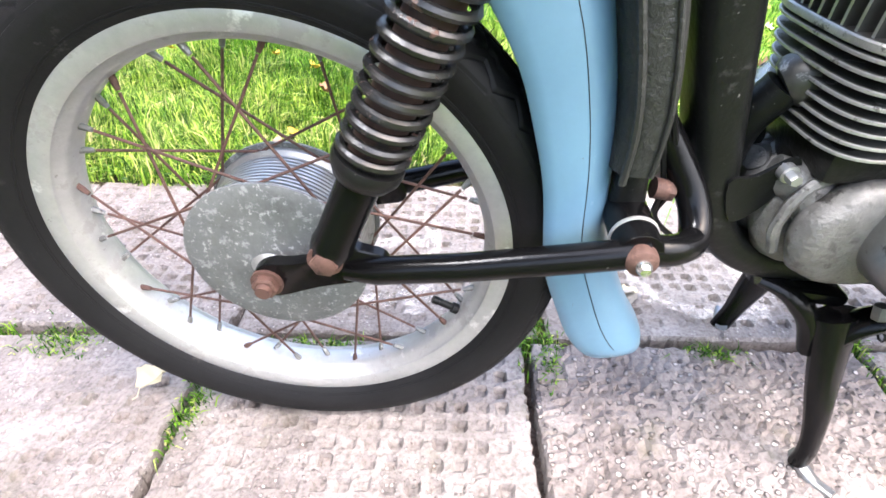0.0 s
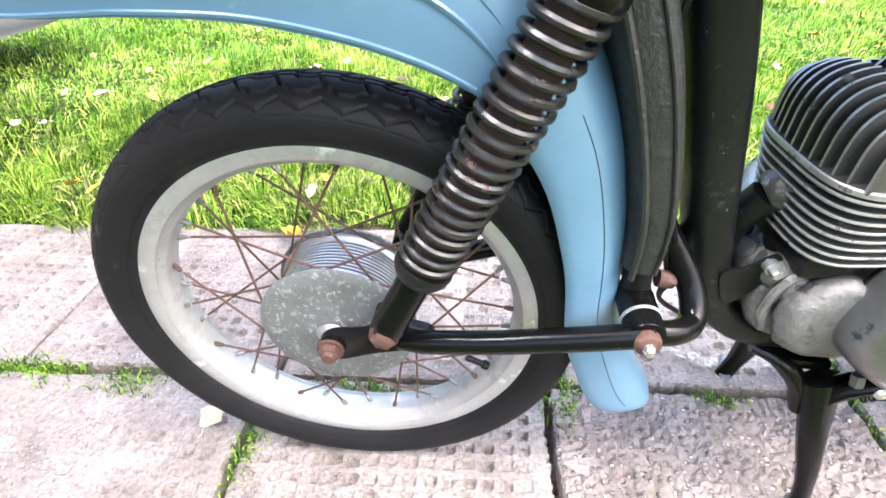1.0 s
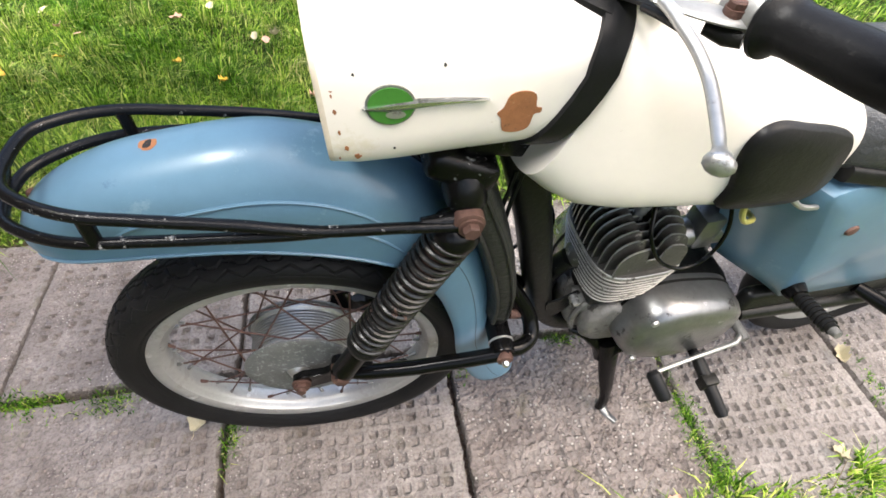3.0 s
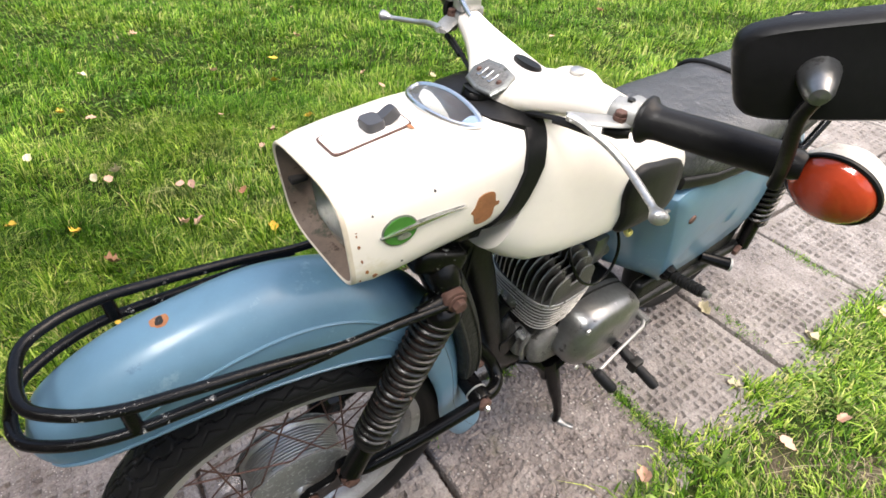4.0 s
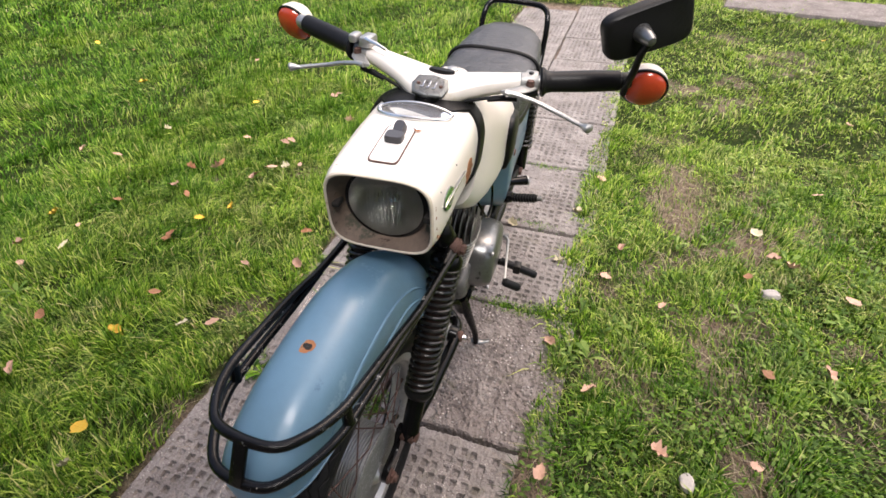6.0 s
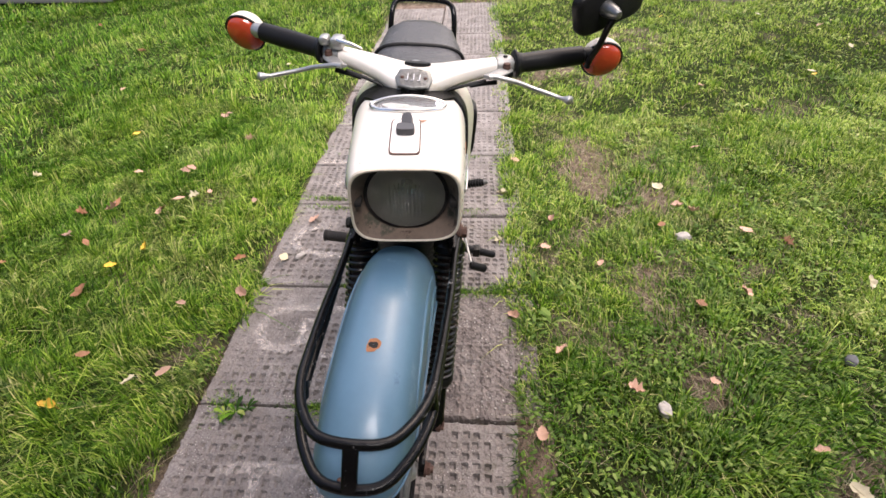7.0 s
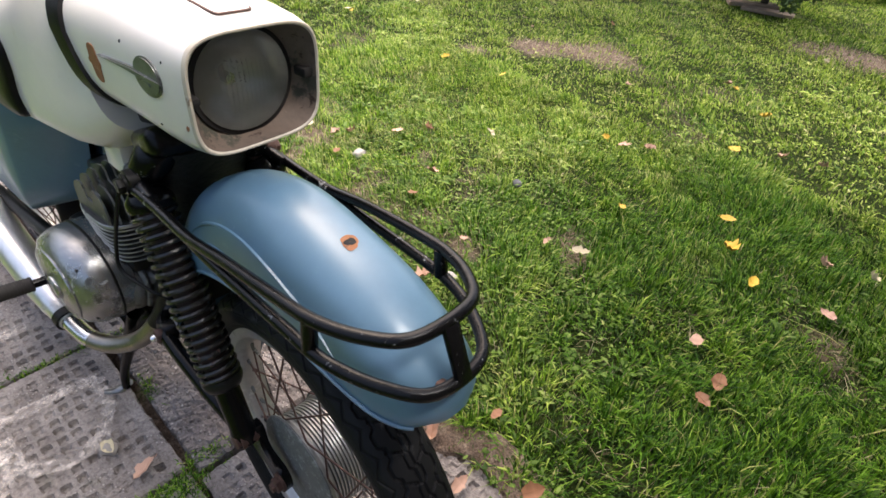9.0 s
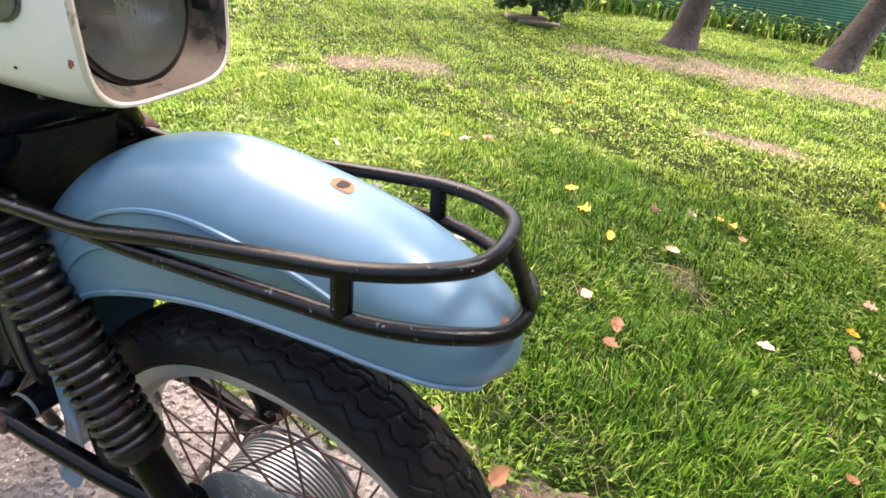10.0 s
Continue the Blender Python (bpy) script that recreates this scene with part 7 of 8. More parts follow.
def lawn(name, label, x0, x1, y0, y1, count, h, w, seed, weed_count, weed_r, tussocks=0, plants=0):
    q = np.random.RandomState(seed)
    x, y = q.uniform(x0, x1, count), q.uniform(y0, y1, count)
    e0, e1 = seam(x) - 0.440 + 0.020 * np.clip(x - 0.4, 0, 1), seam(x) + 0.515
    rag = 0.022 * wave(x, y, 7.0, 2.0) + 0.028 * wave(x, y, 19.0, 0.5) + 0.015 * wave(x, y, 53.0, 1.5)
    far = np.maximum(e0 - y, y - e1) + rag
    far = np.where((x > 5.0) | (x < -3.2), 1.0, far)
    bare = np.maximum(ellipse_field(x, y), 0.95 * thin_patches(x, y))
    clump = np.clip(0.5 + 0.45 * wave(x, y, 5.3, 0.7) + 0.55 * wave(x, y, 23.0, 1.4) + 0.30 * wave(x, y, 61.0, 0.2), 0, 1)
    keep = (far > 0) & (q.uniform(0, 1, count) > bare * 0.84) & (q.uniform(0, 1, count) < 0.42 + 0.75 * clump)
    x, y, far, clump, bare = x[keep], y[keep], far[keep], clump[keep], bare[keep]

    def lie_z(x, y):
        return np.where((np.abs(y - seam(x)) < 0.53) & (x > -3.2) & (x < 5.0), -0.003, ground_z(x, y))   # over the slabs' hidden margins

    z = lie_z(x, y)
    side = np.where(y > seam(x), 1.12, 0.62) + 0.18 * np.clip(1.3 - ((x + 0.5) / 1.15) ** 2 - ((y + 1.0) / 0.85) ** 2, 0, 1)
    tall = np.clip(0.45 + 0.85 * clump + 0.25 * wave(x, y, 17.0, 0.9), 0.30, 1.5)
    hh = h * side * q.uniform(0.40, 1.30, len(x)) * tall * np.clip(0.55 + far * 3, 0.55, 1)
    parts = []                   # points, faces, x, y, deadness, broad leaf or blade

    def add(vf, n, px, py, dead, leafy=0.0):
        parts.append((vf[0], vf[1], np.repeat(px, n), np.repeat(py, n), np.repeat(dead, n), np.full(len(px) * n, leafy)))

    withered = (q.uniform(0, 1, len(x)) < 0.04 + 0.30 * bare) * 1.0
    flat = np.where(withered > 0, 0.45, 1.0)
    add(blades(x, y, z, hh * flat, w * q.uniform(0.55, 1.6, len(x)), q, 0.95, lie(x, y)), 5, x, y, withered)
    k = q.permutation(len(x))[:weed_count]
    k = k[(wave(x[k], y[k], 3.9, 1.9) + 0.5 * wave(x[k], y[k], 11.0, 0.2) + q.normal(0, 0.25, len(k))) > np.where(y[k] > 0.2, 0.25, 0.16)]
    add(weeds(x[k], y[k], z[k] + hh[k] * 0.42, weed_r * q.uniform(0.5, 1.7, len(k)), q), 6, x[k], y[k], np.zeros(len(k)), 1.0)
    # withered stalks lying in the thin places
    m = count // 5
    sx, sy = q.uniform(x0, x1, m), q.uniform(y0, y1, m)
    worn = np.maximum(ellipse_field(sx, sy), thin_patches(sx, sy)) + 0.12 * (sy < seam(sx)) * (sy > -1.6)
    k = (worn > q.uniform(0.02, 1.1, m)) & ((np.maximum(seam(sx) - 0.45 - sy, sy - seam(sx) - 0.52) > 0) | (sx > 5.0) | (sx < -3.2))
    sx, sy = sx[k], sy[k]
    add(blades(sx, sy, lie_z(sx, sy) + 0.004, q.uniform(0.018, 0.050, len(sx)), np.full(len(sx), w * 0.6), q, 2.4), 5, sx, sy, np.ones(len(sx)))
    if tussocks:                 # longer grass in tussocks
        k = q.permutation(len(x))
        k = k[(bare[k] < 0.2) & (far[k] > 0.02)][:tussocks]
        n = 60
        a, d = q.uniform(0, 2 * np.pi, (len(k), n)), np.abs(q.normal(0, 0.030, (len(k), n)))
        tx, ty = (x[k][:, None] + np.cos(a) * d).ravel(), (y[k][:, None] + np.sin(a) * d).ravel()
        big = np.repeat(q.uniform(0.7, 1.35, len(k)) * np.where(y[k] > seam(x[k]), 1.1, 0.62), n)
        add(blades(tx, ty, lie_z(tx, ty), h * big * q.uniform(0.7, 1.6, len(tx)), w * q.uniform(0.8, 1.7, len(tx)), q, 0.9, a.ravel()), 5, tx, ty, np.zeros(len(tx)))
    if plants:                   # dandelions and plantains
        k = q.permutation(len(x))
        k = k[(far[k] > 0.03) & (wave(x[k], y[k], 2.9, 0.4) + q.normal(0, 0.35, len(k)) > 0.12)][:plants]
        add(rosettes(x[k], y[k], z[k] + 0.012, q.uniform(0.024, 0.056, len(k)), q), 56, x[k], y[k], np.zeros(len(k)), 1.0)
    base = np.cumsum([0] + [len(p[0]) for p in parts[:-1]])
    me = np_mesh(name, np.concatenate([p[0] for p in parts]), np.concatenate([p[1] + b for p, b in zip(parts, base)]), GRASS, smooth=False)
    px, py = np.concatenate([p[2] for p in parts]), np.concatenate([p[3] for p in parts])
    for key, val in (("deep_tone", rich_shaded_sward(px, py)), ("thin", pale_sward(px, py)), ("dead", np.concatenate([p[4] for p in parts])), ("leafy", np.concatenate([p[5] for p in parts]))):
        me.attributes.new(key, "FLOAT", "POINT").data.foreach_set("value", val.astype(np.float32))
    return tagged(new(name, me), label, "grass", kind="stuff")


lawn("grass", "short green lawn grass mixed with clover, thin beside the path", -1.5, 2.4, -2.2, 2.4, 470000, 0.062, 0.0017, 1, 60000, 0.0105, 560, 380)
lawn("grass", "short green lawn grass mixed with weeds", 2.4, 6.4, -2.6, 4.6, 140000, 0.054, 0.0024, 2, 26000, 0.014, 220, 480)
lawn("grass", "short green lawn grass mixed with weeds", -4.2, 2.4, 2.4, 6.6, 140000, 0.056, 0.0025, 3, 22000, 0.014, 260, 420)
lawn("grass", "short green lawn grass with worn patches", -3.4, 3.2, -6.9, -2.2, 240000, 0.046, 0.0026, 4, 30000, 0.012, 120, 300)
lawn("grass", "short green lawn grass mixed with weeds", -4.2, -1.5, -2.2, 2.4, 50000, 0.046, 0.0028, 6, 6000, 0.014, 60, 60)
lawn("grass", "coarse grass at the lawn's far side", 6.4, 9.5, -2.6, 4.6, 26000, 0.07, 0.006, 7, 4000, 0.03, 0, 120)
lawn("grass", "coarse grass at the lawn's far side", 3.2, 9.5, -6.9, -2.6, 60000, 0.06, 0.0045, 8, 8000, 0.024, 0, 200)
lawn("grass", "coarse grass at the lawn's far side", 2.4, 9.5, 4.6, 8.5, 50000, 0.07, 0.0055, 9, 6000, 0.028, 0, 200)


def tuft(spots, seed):
    """Grass and moss growing in the joints of the path: x, y, reach along x, reach along y, blades."""
    q = np.random.RandomState(seed)
    vs, fs, base = [], [], 0
    for x, y, a, b, m in spots:
        x, y = x + 0.026 - 0.03 * y, y + 0.012 + 0.025 * x       # along the joints
        px, py = x + q.normal(0, 0.5, m) * a, y + q.normal(0, 0.5, m) * b
        v, f = blades(px, py, np.full(m, -0.012), 0.020 * q.uniform(0.4, 1.5, m), np.full(m, 0.0013), q, 0.7)
        vs.append(v), fs.append(f + base)
        base += len(v)
        v, f = weeds(px[: m // 4], py[: m // 4], np.full(m // 4, 0.0), np.full(m // 4, 0.0055), q)
        vs.append(v), fs.append(f + base)
        base += len(v)
    me = np_mesh("joint_grass", np.concatenate(vs), np.concatenate(fs), GRASS, smooth=False)
    me.attributes.new("deep_tone", "FLOAT", "POINT").data.foreach_set("value", np.full(base, 0.85, dtype=np.float32))
    return tagged(new("joint_grass", me), "tufts of grass and moss in the slab joints", "grass", kind="stuff")


tuft([(-0.70, 0.125, 0.10, 0.03, 350), (-0.50, 0.115, 0.07, 0.035, 260), (-0.225, 0.02, 0.02, 0.08, 160), (0.30, 0.16, 0.02, 0.05, 170), (0.27, 0.26, 0.02, 0.10, 420), (0.25, 0.22, 0.05, 0.04, 260)], 11)
tuft([(0.27, 0.62, 0.06, 0.06, 260), (0.80, 0.30, 0.012, 0.20, 260), (0.80, -0.06, 0.03, 0.10, 420), (0.82, -0.17, 0.03, 0.05, 300), (1.30, 0.55, 0.012, 0.18, 260), (1.31, -0.02, 0.02, 0.10, 180)], 12)
tuft([(0.268, 0.33, 0.028, 0.09, 420), (1.375, 0.62, 0.012, 0.14, 300), (0.79, 0.72, 0.02, 0.03, 120), (1.80, 0.55, 0.012, 0.12, 160), (1.80, 0.05, 0.02, 0.10, 160), (2.32, 0.50, 0.02, 0.2, 200), (0.56, 0.185, 0.05, 0.012, 120), (-0.05, 0.148, 0.12, 0.01, 160), (0.10, -0.30, 0.2, 0.03, 300)], 13)
q = np.random.RandomState(77)
wx, wy = np.array([0.251, 0.262, 0.238]), np.array([0.594, 0.566, 0.622])
v, f = rosettes(wx, wy, np.full(3, 0.0), np.array([0.044, 0.034, 0.038]), q, 9)
me = np_mesh("joint_weed", v, f, GRASS, smooth=False)
me.attributes.new("deep_tone", "FLOAT", "POINT").data.foreach_set("value", np.ones(len(v), dtype=np.float32))
tagged(new("joint_weed", me), "dark green leafy weed growing from a slab joint", "weed")
# ---- fallen leaves, stones, trees, fence ----
def leaf_mat(name, col, dark):
    return mat(name, col, 0.6, spots=((dark, 120, 0.34, 0.7),), vary=0.25, scale=50, rnd=0.2)


YELLOW = leaf_mat("yellow_leaf", (0.62, 0.40, 0.035), (0.42, 0.22, 0.03))
PINK = leaf_mat("pale_pink_leaf", (0.46, 0.28, 0.20), (0.27, 0.14, 0.09))
PALE = leaf_mat("pale_dry_leaf", (0.50, 0.44, 0.29), (0.34, 0.24, 0.12))
BROWN = leaf_mat("brown_leaf", (0.26, 0.12, 0.055), (0.12, 0.055, 0.03))


def leaf_mesh(name, material, curl, seed, n=9):
    """A broad leaf with a toothed edge, a raised midrib and a short stalk."""
    q = random.Random(seed)
    bm = B()
    mid, lft, rgt = [], [], []
    for i in range(n):
        t = i / (n - 1)
        w = 0.36 * math.sin(math.pi * min(1, t * 0.93 + 0.07)) ** 0.8 * (1 + q.uniform(-0.22, 0.16)) + 0.004
        z = curl * 0.5 * (2 * t - 1) ** 2 + q.uniform(-0.02, 0.02)
        mid.append(bm.verts.new((t - 0.5, 0, z)))
        lft.append(bm.verts.new((t - 0.5 - 0.04, w, z + curl * (w / 0.36) ** 2 * q.uniform(0.5, 1.2))))
        rgt.append(bm.verts.new((t - 0.5 - 0.04, -w, z + curl * (w / 0.36) ** 2 * q.uniform(0.2, 1.0))))
    for i in range(n - 1):
        bm.faces.new((mid[i], mid[i + 1], lft[i + 1], lft[i]))
        bm.faces.new((mid[i + 1], mid[i], rgt[i], rgt[i + 1]))
    tube(bm, [Vector((-0.75, 0.03, 0.05)), Vector((-0.62, 0.01, 0.02)), Vector((-0.5, 0, curl * 0.5)), Vector((0.0, 0, 0.012)), Vector((0.4, 0, curl * 0.35 + 0.01))], [0.014, 0.014, 0.014, 0.010, 0.004], 5)
    return part(name, bm, material, None, sharp=80)


LEAVES = {}
for key, material, label in (("y", YELLOW, "fallen yellow leaf lying on the ground"), ("p", PINK, "fallen pinkish dry leaf lying on the ground"), ("w", PALE, "fallen pale dry leaf lying on the ground"), ("b", BROWN, "fallen brown curled leaf lying on the ground")):
    LEAVES[key] = [tagged(leaf_mesh("fallen_leaf", material, cu, sd), label, "leaf", "fallen leaves") for cu, sd in ((0.10, 1), (0.26, 2), (0.42, 3), (0.60, 5))]
USED = set()
rq = random.Random(21)


def drop(kind, x, y, size):
    e0, e1 = path_edges(x)
    z = 0.006 if e0 < y < e1 else 0.050 if y > e1 else 0.028   # on the grass, which is longer behind the bike
    m = pose(x, y, z + 0.08 * size, rq.uniform(-22, 22), rq.uniform(-22, 22), rq.uniform(0, 360)) @ Matrix.Diagonal((size * 1.1, size * rq.uniform(0.75, 1.1), size, 1))
    src = LEAVES[kind][rq.randrange(4)]
    if src.name in USED:
        ob = copy_thing(src, m)
    else:
        ob = src
        USED.add(src.name)
    ob.matrix_basis = m


for kind, size, spots in (
        ("y", 0.05, ((0.55, 1.97), (0.17, 1.12), (-0.12, 0.9), (0.51, 2.51), (0.6, 2.89), (0.88, 1.27), (0.77, 1.34), (2.33, 3.98), (-0.47, 1.42), (-0.35, 0.85), (-0.56, 2.58), (-1.34, 2.56), (-0.68, 1.57), (-1.15, 1.62), (-1.32, 1.49), (-1.08, 0.73), (-0.36, 0.61), (-1.0, 0.71), (0.64, -1.84), (0.27, -1.4), (-0.12, -1.47), (-0.03, -1.66), (-0.24, -1.36), (0.2, -2.23), (-0.97, -1.24), (-0.64, -1.7), (-0.6, -1.75), (0.27, -2.74), (1.88, -1.94))),
        ("w", 0.046, ((-0.27, 0.05), (0.41, 1.72), (0.28, 0.94), (-0.21, 0.84), (1.13, -0.13), (1.29, 0.11), (1.48, -0.12), (-0.33, 1.82), (-1.4, 2.06), (-0.41, 1.79), (-1.63, 1.79), (-1.61, 1.88), (-1.78, 1.53), (-1.6, 1.52), (-1.68, 1.17), (-1.56, 1.17), (0.2, -1.05), (1.0, -1.43), (0.94, 0.72), (-0.73, -1.03), (-1.0, -1.07), (-0.49, -1.71), (1.26, 1.26), (1.57, -0.81), (0.46, 0.33))),
        ("p", 0.045, ((0.53, 1.79), (0.35, 1.9), (0.27, 1.77), (0.61, 0.96), (0.33, 0.85), (-0.07, 1.28), (1.04, 2.17), (1.01, 2.4), (1.47, 1.43), (1.44, 1.67), (0.92, 1.65), (1.13, 1.59), (1.24, 1.33), (2.1, 1.54), (2.45, 2.44), (1.08, -0.31), (1.26, -0.33), (1.0, -0.51), (0.56, -0.35), (1.39, -0.92), (0.72, -0.2), (1.76, -0.17), (-0.36, 1.76), (-0.06, 1.56), (1.01, 3.99), (1.52, 4.47), (-1.26, 1.89), (-1.16, 1.83), (-0.79, 1.98), (-0.11, 1.3), (-0.1, 1.6), (-0.36, 0.77), (1.50, 1.42), (1.84, 1.27), (1.26, 0.98), (1.31, 1.22), (2.14, 1.53), (0.68, 0.76))),
        ("p", 0.045, ((0.5, -0.79), (0.31, -1.0), (0.44, -0.56), (0.54, -1.85), (0.46, -1.91), (-0.24, -0.99), (0.03, -0.24), (-0.1, -0.21), (0.66, 0.75), (0.36, 0.29), (0.95, -2.52), (1.97, -1.06), (-0.96, -1.12), (-0.45, -1.4), (-0.36, -1.65), (0.04, -2.34), (-0.8, -2.56), (0.6, -3.05), (-1.05, -1.41), (1.82, 1.26), (1.12, 1.35), (1.2, 0.68), (0.27, -0.29), (0.9, -0.99), (2.8, -1.29), (1.42, -0.87))),
        ("b", 0.044, ((0.74, 1.8), (0.61, 1.37), (0.12, 1.42), (0.36, 1.15), (0.83, -0.83), (1.28, -0.78), (-0.36, 1.18), (-0.35, -0.81), (-0.35, -0.89), (-0.04, -0.38), (1.2, -1.23), (-0.89, -0.67), (-0.68, -1.63), (-0.22, -0.31), (-0.52, -2.62), (0.89, 1.54), (1.18, 1.60), (1.08, 1.70), (1.14, 1.36), (0.86, 0.86), (0.62, 1.36)))):
    for x, y in spots:
        drop(kind, x, y, size * rq.uniform(0.75, 1.25))
for k in range(46):              # the thinner scatter further out
    x, y = rq.uniform(-2.5, 4.5), rq.choice((rq.uniform(1.0, 4.5), rq.uniform(-4.2, -1.0)))
    drop(rq.choice("ywpb"), x, y, rq.uniform(0.035, 0.055))

STONE = mat("grey_field_stone", (0.36, 0.33, 0.30), 0.85, spots=(((0.20, 0.18, 0.15), 14, 0.36, 0.9), ((0.50, 0.47, 0.43), 9, 0.3, 0.85)), vary=0.3, scale=6, bump=0.01, bump_scale=14, rnd=0.3)

DARKSTONE = mat("dark_grey_stone", (0.10, 0.10, 0.105), 0.8, vary=0.3, scale=30)


def stone(x, y, z, a, b, c, seed, label, category="stone", group="", material=None):
    """A rounded, uneven stone."""
    bm = B()
    bmesh.ops.create_icosphere(bm, subdivisions=3, radius=1.0)
    for v in bm.verts:
        d = v.co.normalized()
        r = 1 + 0.28 * noise.noise(d * 1.7 + Vector((seed, seed * 0.7, 0))) + 0.10 * noise.noise(d * 4.3 + Vector((0, seed, 0)))
        v.co = Vector((math.copysign(abs(d.x) ** 0.75, d.x) * a, math.copysign(abs(d.y) ** 0.75, d.y) * b, math.copysign(abs(d.z) ** 0.75, d.z) * c)) * r
    ob = part("stone", bm, material or STONE, None, sharp=50)
    ob.matrix_basis = pose(x, y, z + c * 0.75, 0, 0, seed * 47)
    return tagged(ob, label, category, group)


stone(0.465, 0.330, -0.002, 0.020, 0.015, 0.010, 1, "small pale pebble on a concrete slab", "pebble")
stone(0.96, 0.66, -0.002, 0.020, 0.012, 0.008, 3, "small grey pebble on a concrete slab", "pebble")
stone(0.40, -0.635, 0.004, 0.024, 0.018, 0.012, 4, "flat pale stone in the grass", "stone")
stone(1.225, -0.855, 0.004, 0.030, 0.020, 0.014, 6, "small pale stone in the grass", "stone")
stone(0.642, -1.222, 0.006, 0.022, 0.016, 0.012, 7, "small dark grey stone in the grass", "stone", "", DARKSTONE)
MOSSY = mat("dark_mossy_stone", (0.10, 0.095, 0.075), 0.9, spots=(((0.05, 0.065, 0.025), 9, 0.4, 0.95), ((0.19, 0.18, 0.15), 14, 0.25, 0.9)), vary=0.4, scale=7, bump=0.01, bump_scale=14)
rs = random.Random(9)
for k in range(22):              # rubble heap at the lawn's end
    stone(5.95 + rs.uniform(-0.12, 0.8), -1.25 + rs.uniform(-0.75, 0.72), -0.02, rs.uniform(0.06, 0.17), rs.uniform(0.05, 0.14), rs.uniform(0.04, 0.09), 10 + k, "grey rubble stone in a low heap on the lawn", "stone", "rubble heap", MOSSY if k % 2 else None)
for k in range(9):
    stone(-0.9 + 0.26 * k + rs.uniform(-0.05, 0.05), 5.55 + 0.004 * k * k + rs.uniform(-0.06, 0.14), -0.02, rs.uniform(0.09, 0.16), rs.uniform(0.07, 0.12), rs.uniform(0.03, 0.06), 40 + k, "dark mossy edging stone along the lawn", "stone", "edging stones", MOSSY)
bm = rbox(B(), (0, 0, 0), (1.7, 0.62, 0.06), 0.012)
ob = tagged(part("stone_slab", bm, BARE), "flat worn concrete slab before the rubble heap", "stone slab")
ob.matrix_basis = pose(5.42, -1.50, 0.0, 0, 0, 84)
BARKW = mat("weathered_board", (0.26, 0.19, 0.14), 0.8, vary=0.35, scale=14, bump=0.003, bump_scale=40)
for k in range(7):
    bm = rod(B(), (-0.5, 0, 0), (0.5, 0, 0), rs.uniform(0.018, 0.035), 9)
    ob = tagged(part("branch", bm, BARKW, None), "dry brown branch on the rubble heap", "branch", "dry branches")
    ob.matrix_basis = pose(6.25 + rs.uniform(-0.3, 0.3), -1.0 + rs.uniform(-0.5, 0.4), 0.14 + 0.02 * k, 0, rs.uniform(-8, 8), rs.uniform(0, 180))

BLACK_PLASTIC = mat("black_plastic", (0.015, 0.015, 0.016), 0.5, vary=0.3, scale=5)
# low black block added for the dark band at the lawn's far corner
bm = B()
loft(bm, [[Vector((x * k, y * k, z)) for x, y in ((-0.95, -0.28), (0.95, -0.28), (0.95, 0.28), (-0.95, 0.28))] for z, k in ((0.015, 0.94), (0.05, 1.0), (0.30, 1.02), (0.32, 1.0))])
trough = tagged(part("trough", bm, BLACK_PLASTIC), "long low black block at the lawn's far corner", "trough")
trough.matrix_basis = pose(5.02, 5.12, 0, 0, 0, 273)
part("rim_board", rbox(B(), (0, -0.30, 0.06), (1.88, 0.03, 0.055), 0.01), mat("grey_board", (0.10, 0.10, 0.10), 0.6, vary=0.2, scale=6), trough, "grey board")

# parked car, of which only the low front corner shows
CARPAINT = mat("dark_car_paint", (0.012, 0.013, 0.016), 0.25, vary=0.2, scale=3, coat=0.6)
SKIRT = mat("grey_bumper_plastic", (0.11, 0.11, 0.12), 0.55, vary=0.2, scale=6)
car = empty("parked_car", "dark parked car with a grey bumper lip on the lawn", "car")
CARY = 1.58
body = part("body", loft_new([super_ring(x, CARY, zc, hw, hh, 40, 4.0) for x, zc, hw, hh in ((-2.52, 0.50, 0.70, 0.20), (-2.60, 0.54, 0.78, 0.26), (-3.30, 0.62, 0.82, 0.36), (-3.60, 0.64, 0.82, 0.38), (-5.60, 0.66, 0.82, 0.38), (-6.20, 0.62, 0.78, 0.32), (-6.30, 0.58, 0.70, 0.24))]), CARPAINT, car)
part("cabin", loft_new([super_ring(x, CARY, zc, hw, hh, 40, 4.0) for x, zc, hw, hh in ((-3.45, 0.98, 0.72, 0.04), (-4.05, 1.20, 0.66, 0.24), (-5.20, 1.22, 0.66, 0.24), (-5.80, 1.02, 0.70, 0.06))]), mat("dark_car_glass", (0.01, 0.012, 0.012), 0.05, vary=0.1), car, "dark windows")
part("bumper", loft_new([super_ring(x, CARY, 0.35, hw, hh, 40, 5.0) for x, hw, hh in ((-2.44, 0.70, 0.09), (-2.46, 0.77, 0.11), (-2.62, 0.81, 0.12))]), BLACK_PLASTIC, car, "black bumper")
part("bumper_lip", loft_new([super_ring(x, CARY, 0.225, hw, hh, 40, 5.0) for x, hw, hh in ((-2.40, 0.72, 0.040), (-2.42, 0.78, 0.045), (-2.62, 0.81, 0.045))]), SKIRT, car, "grey lower lip")
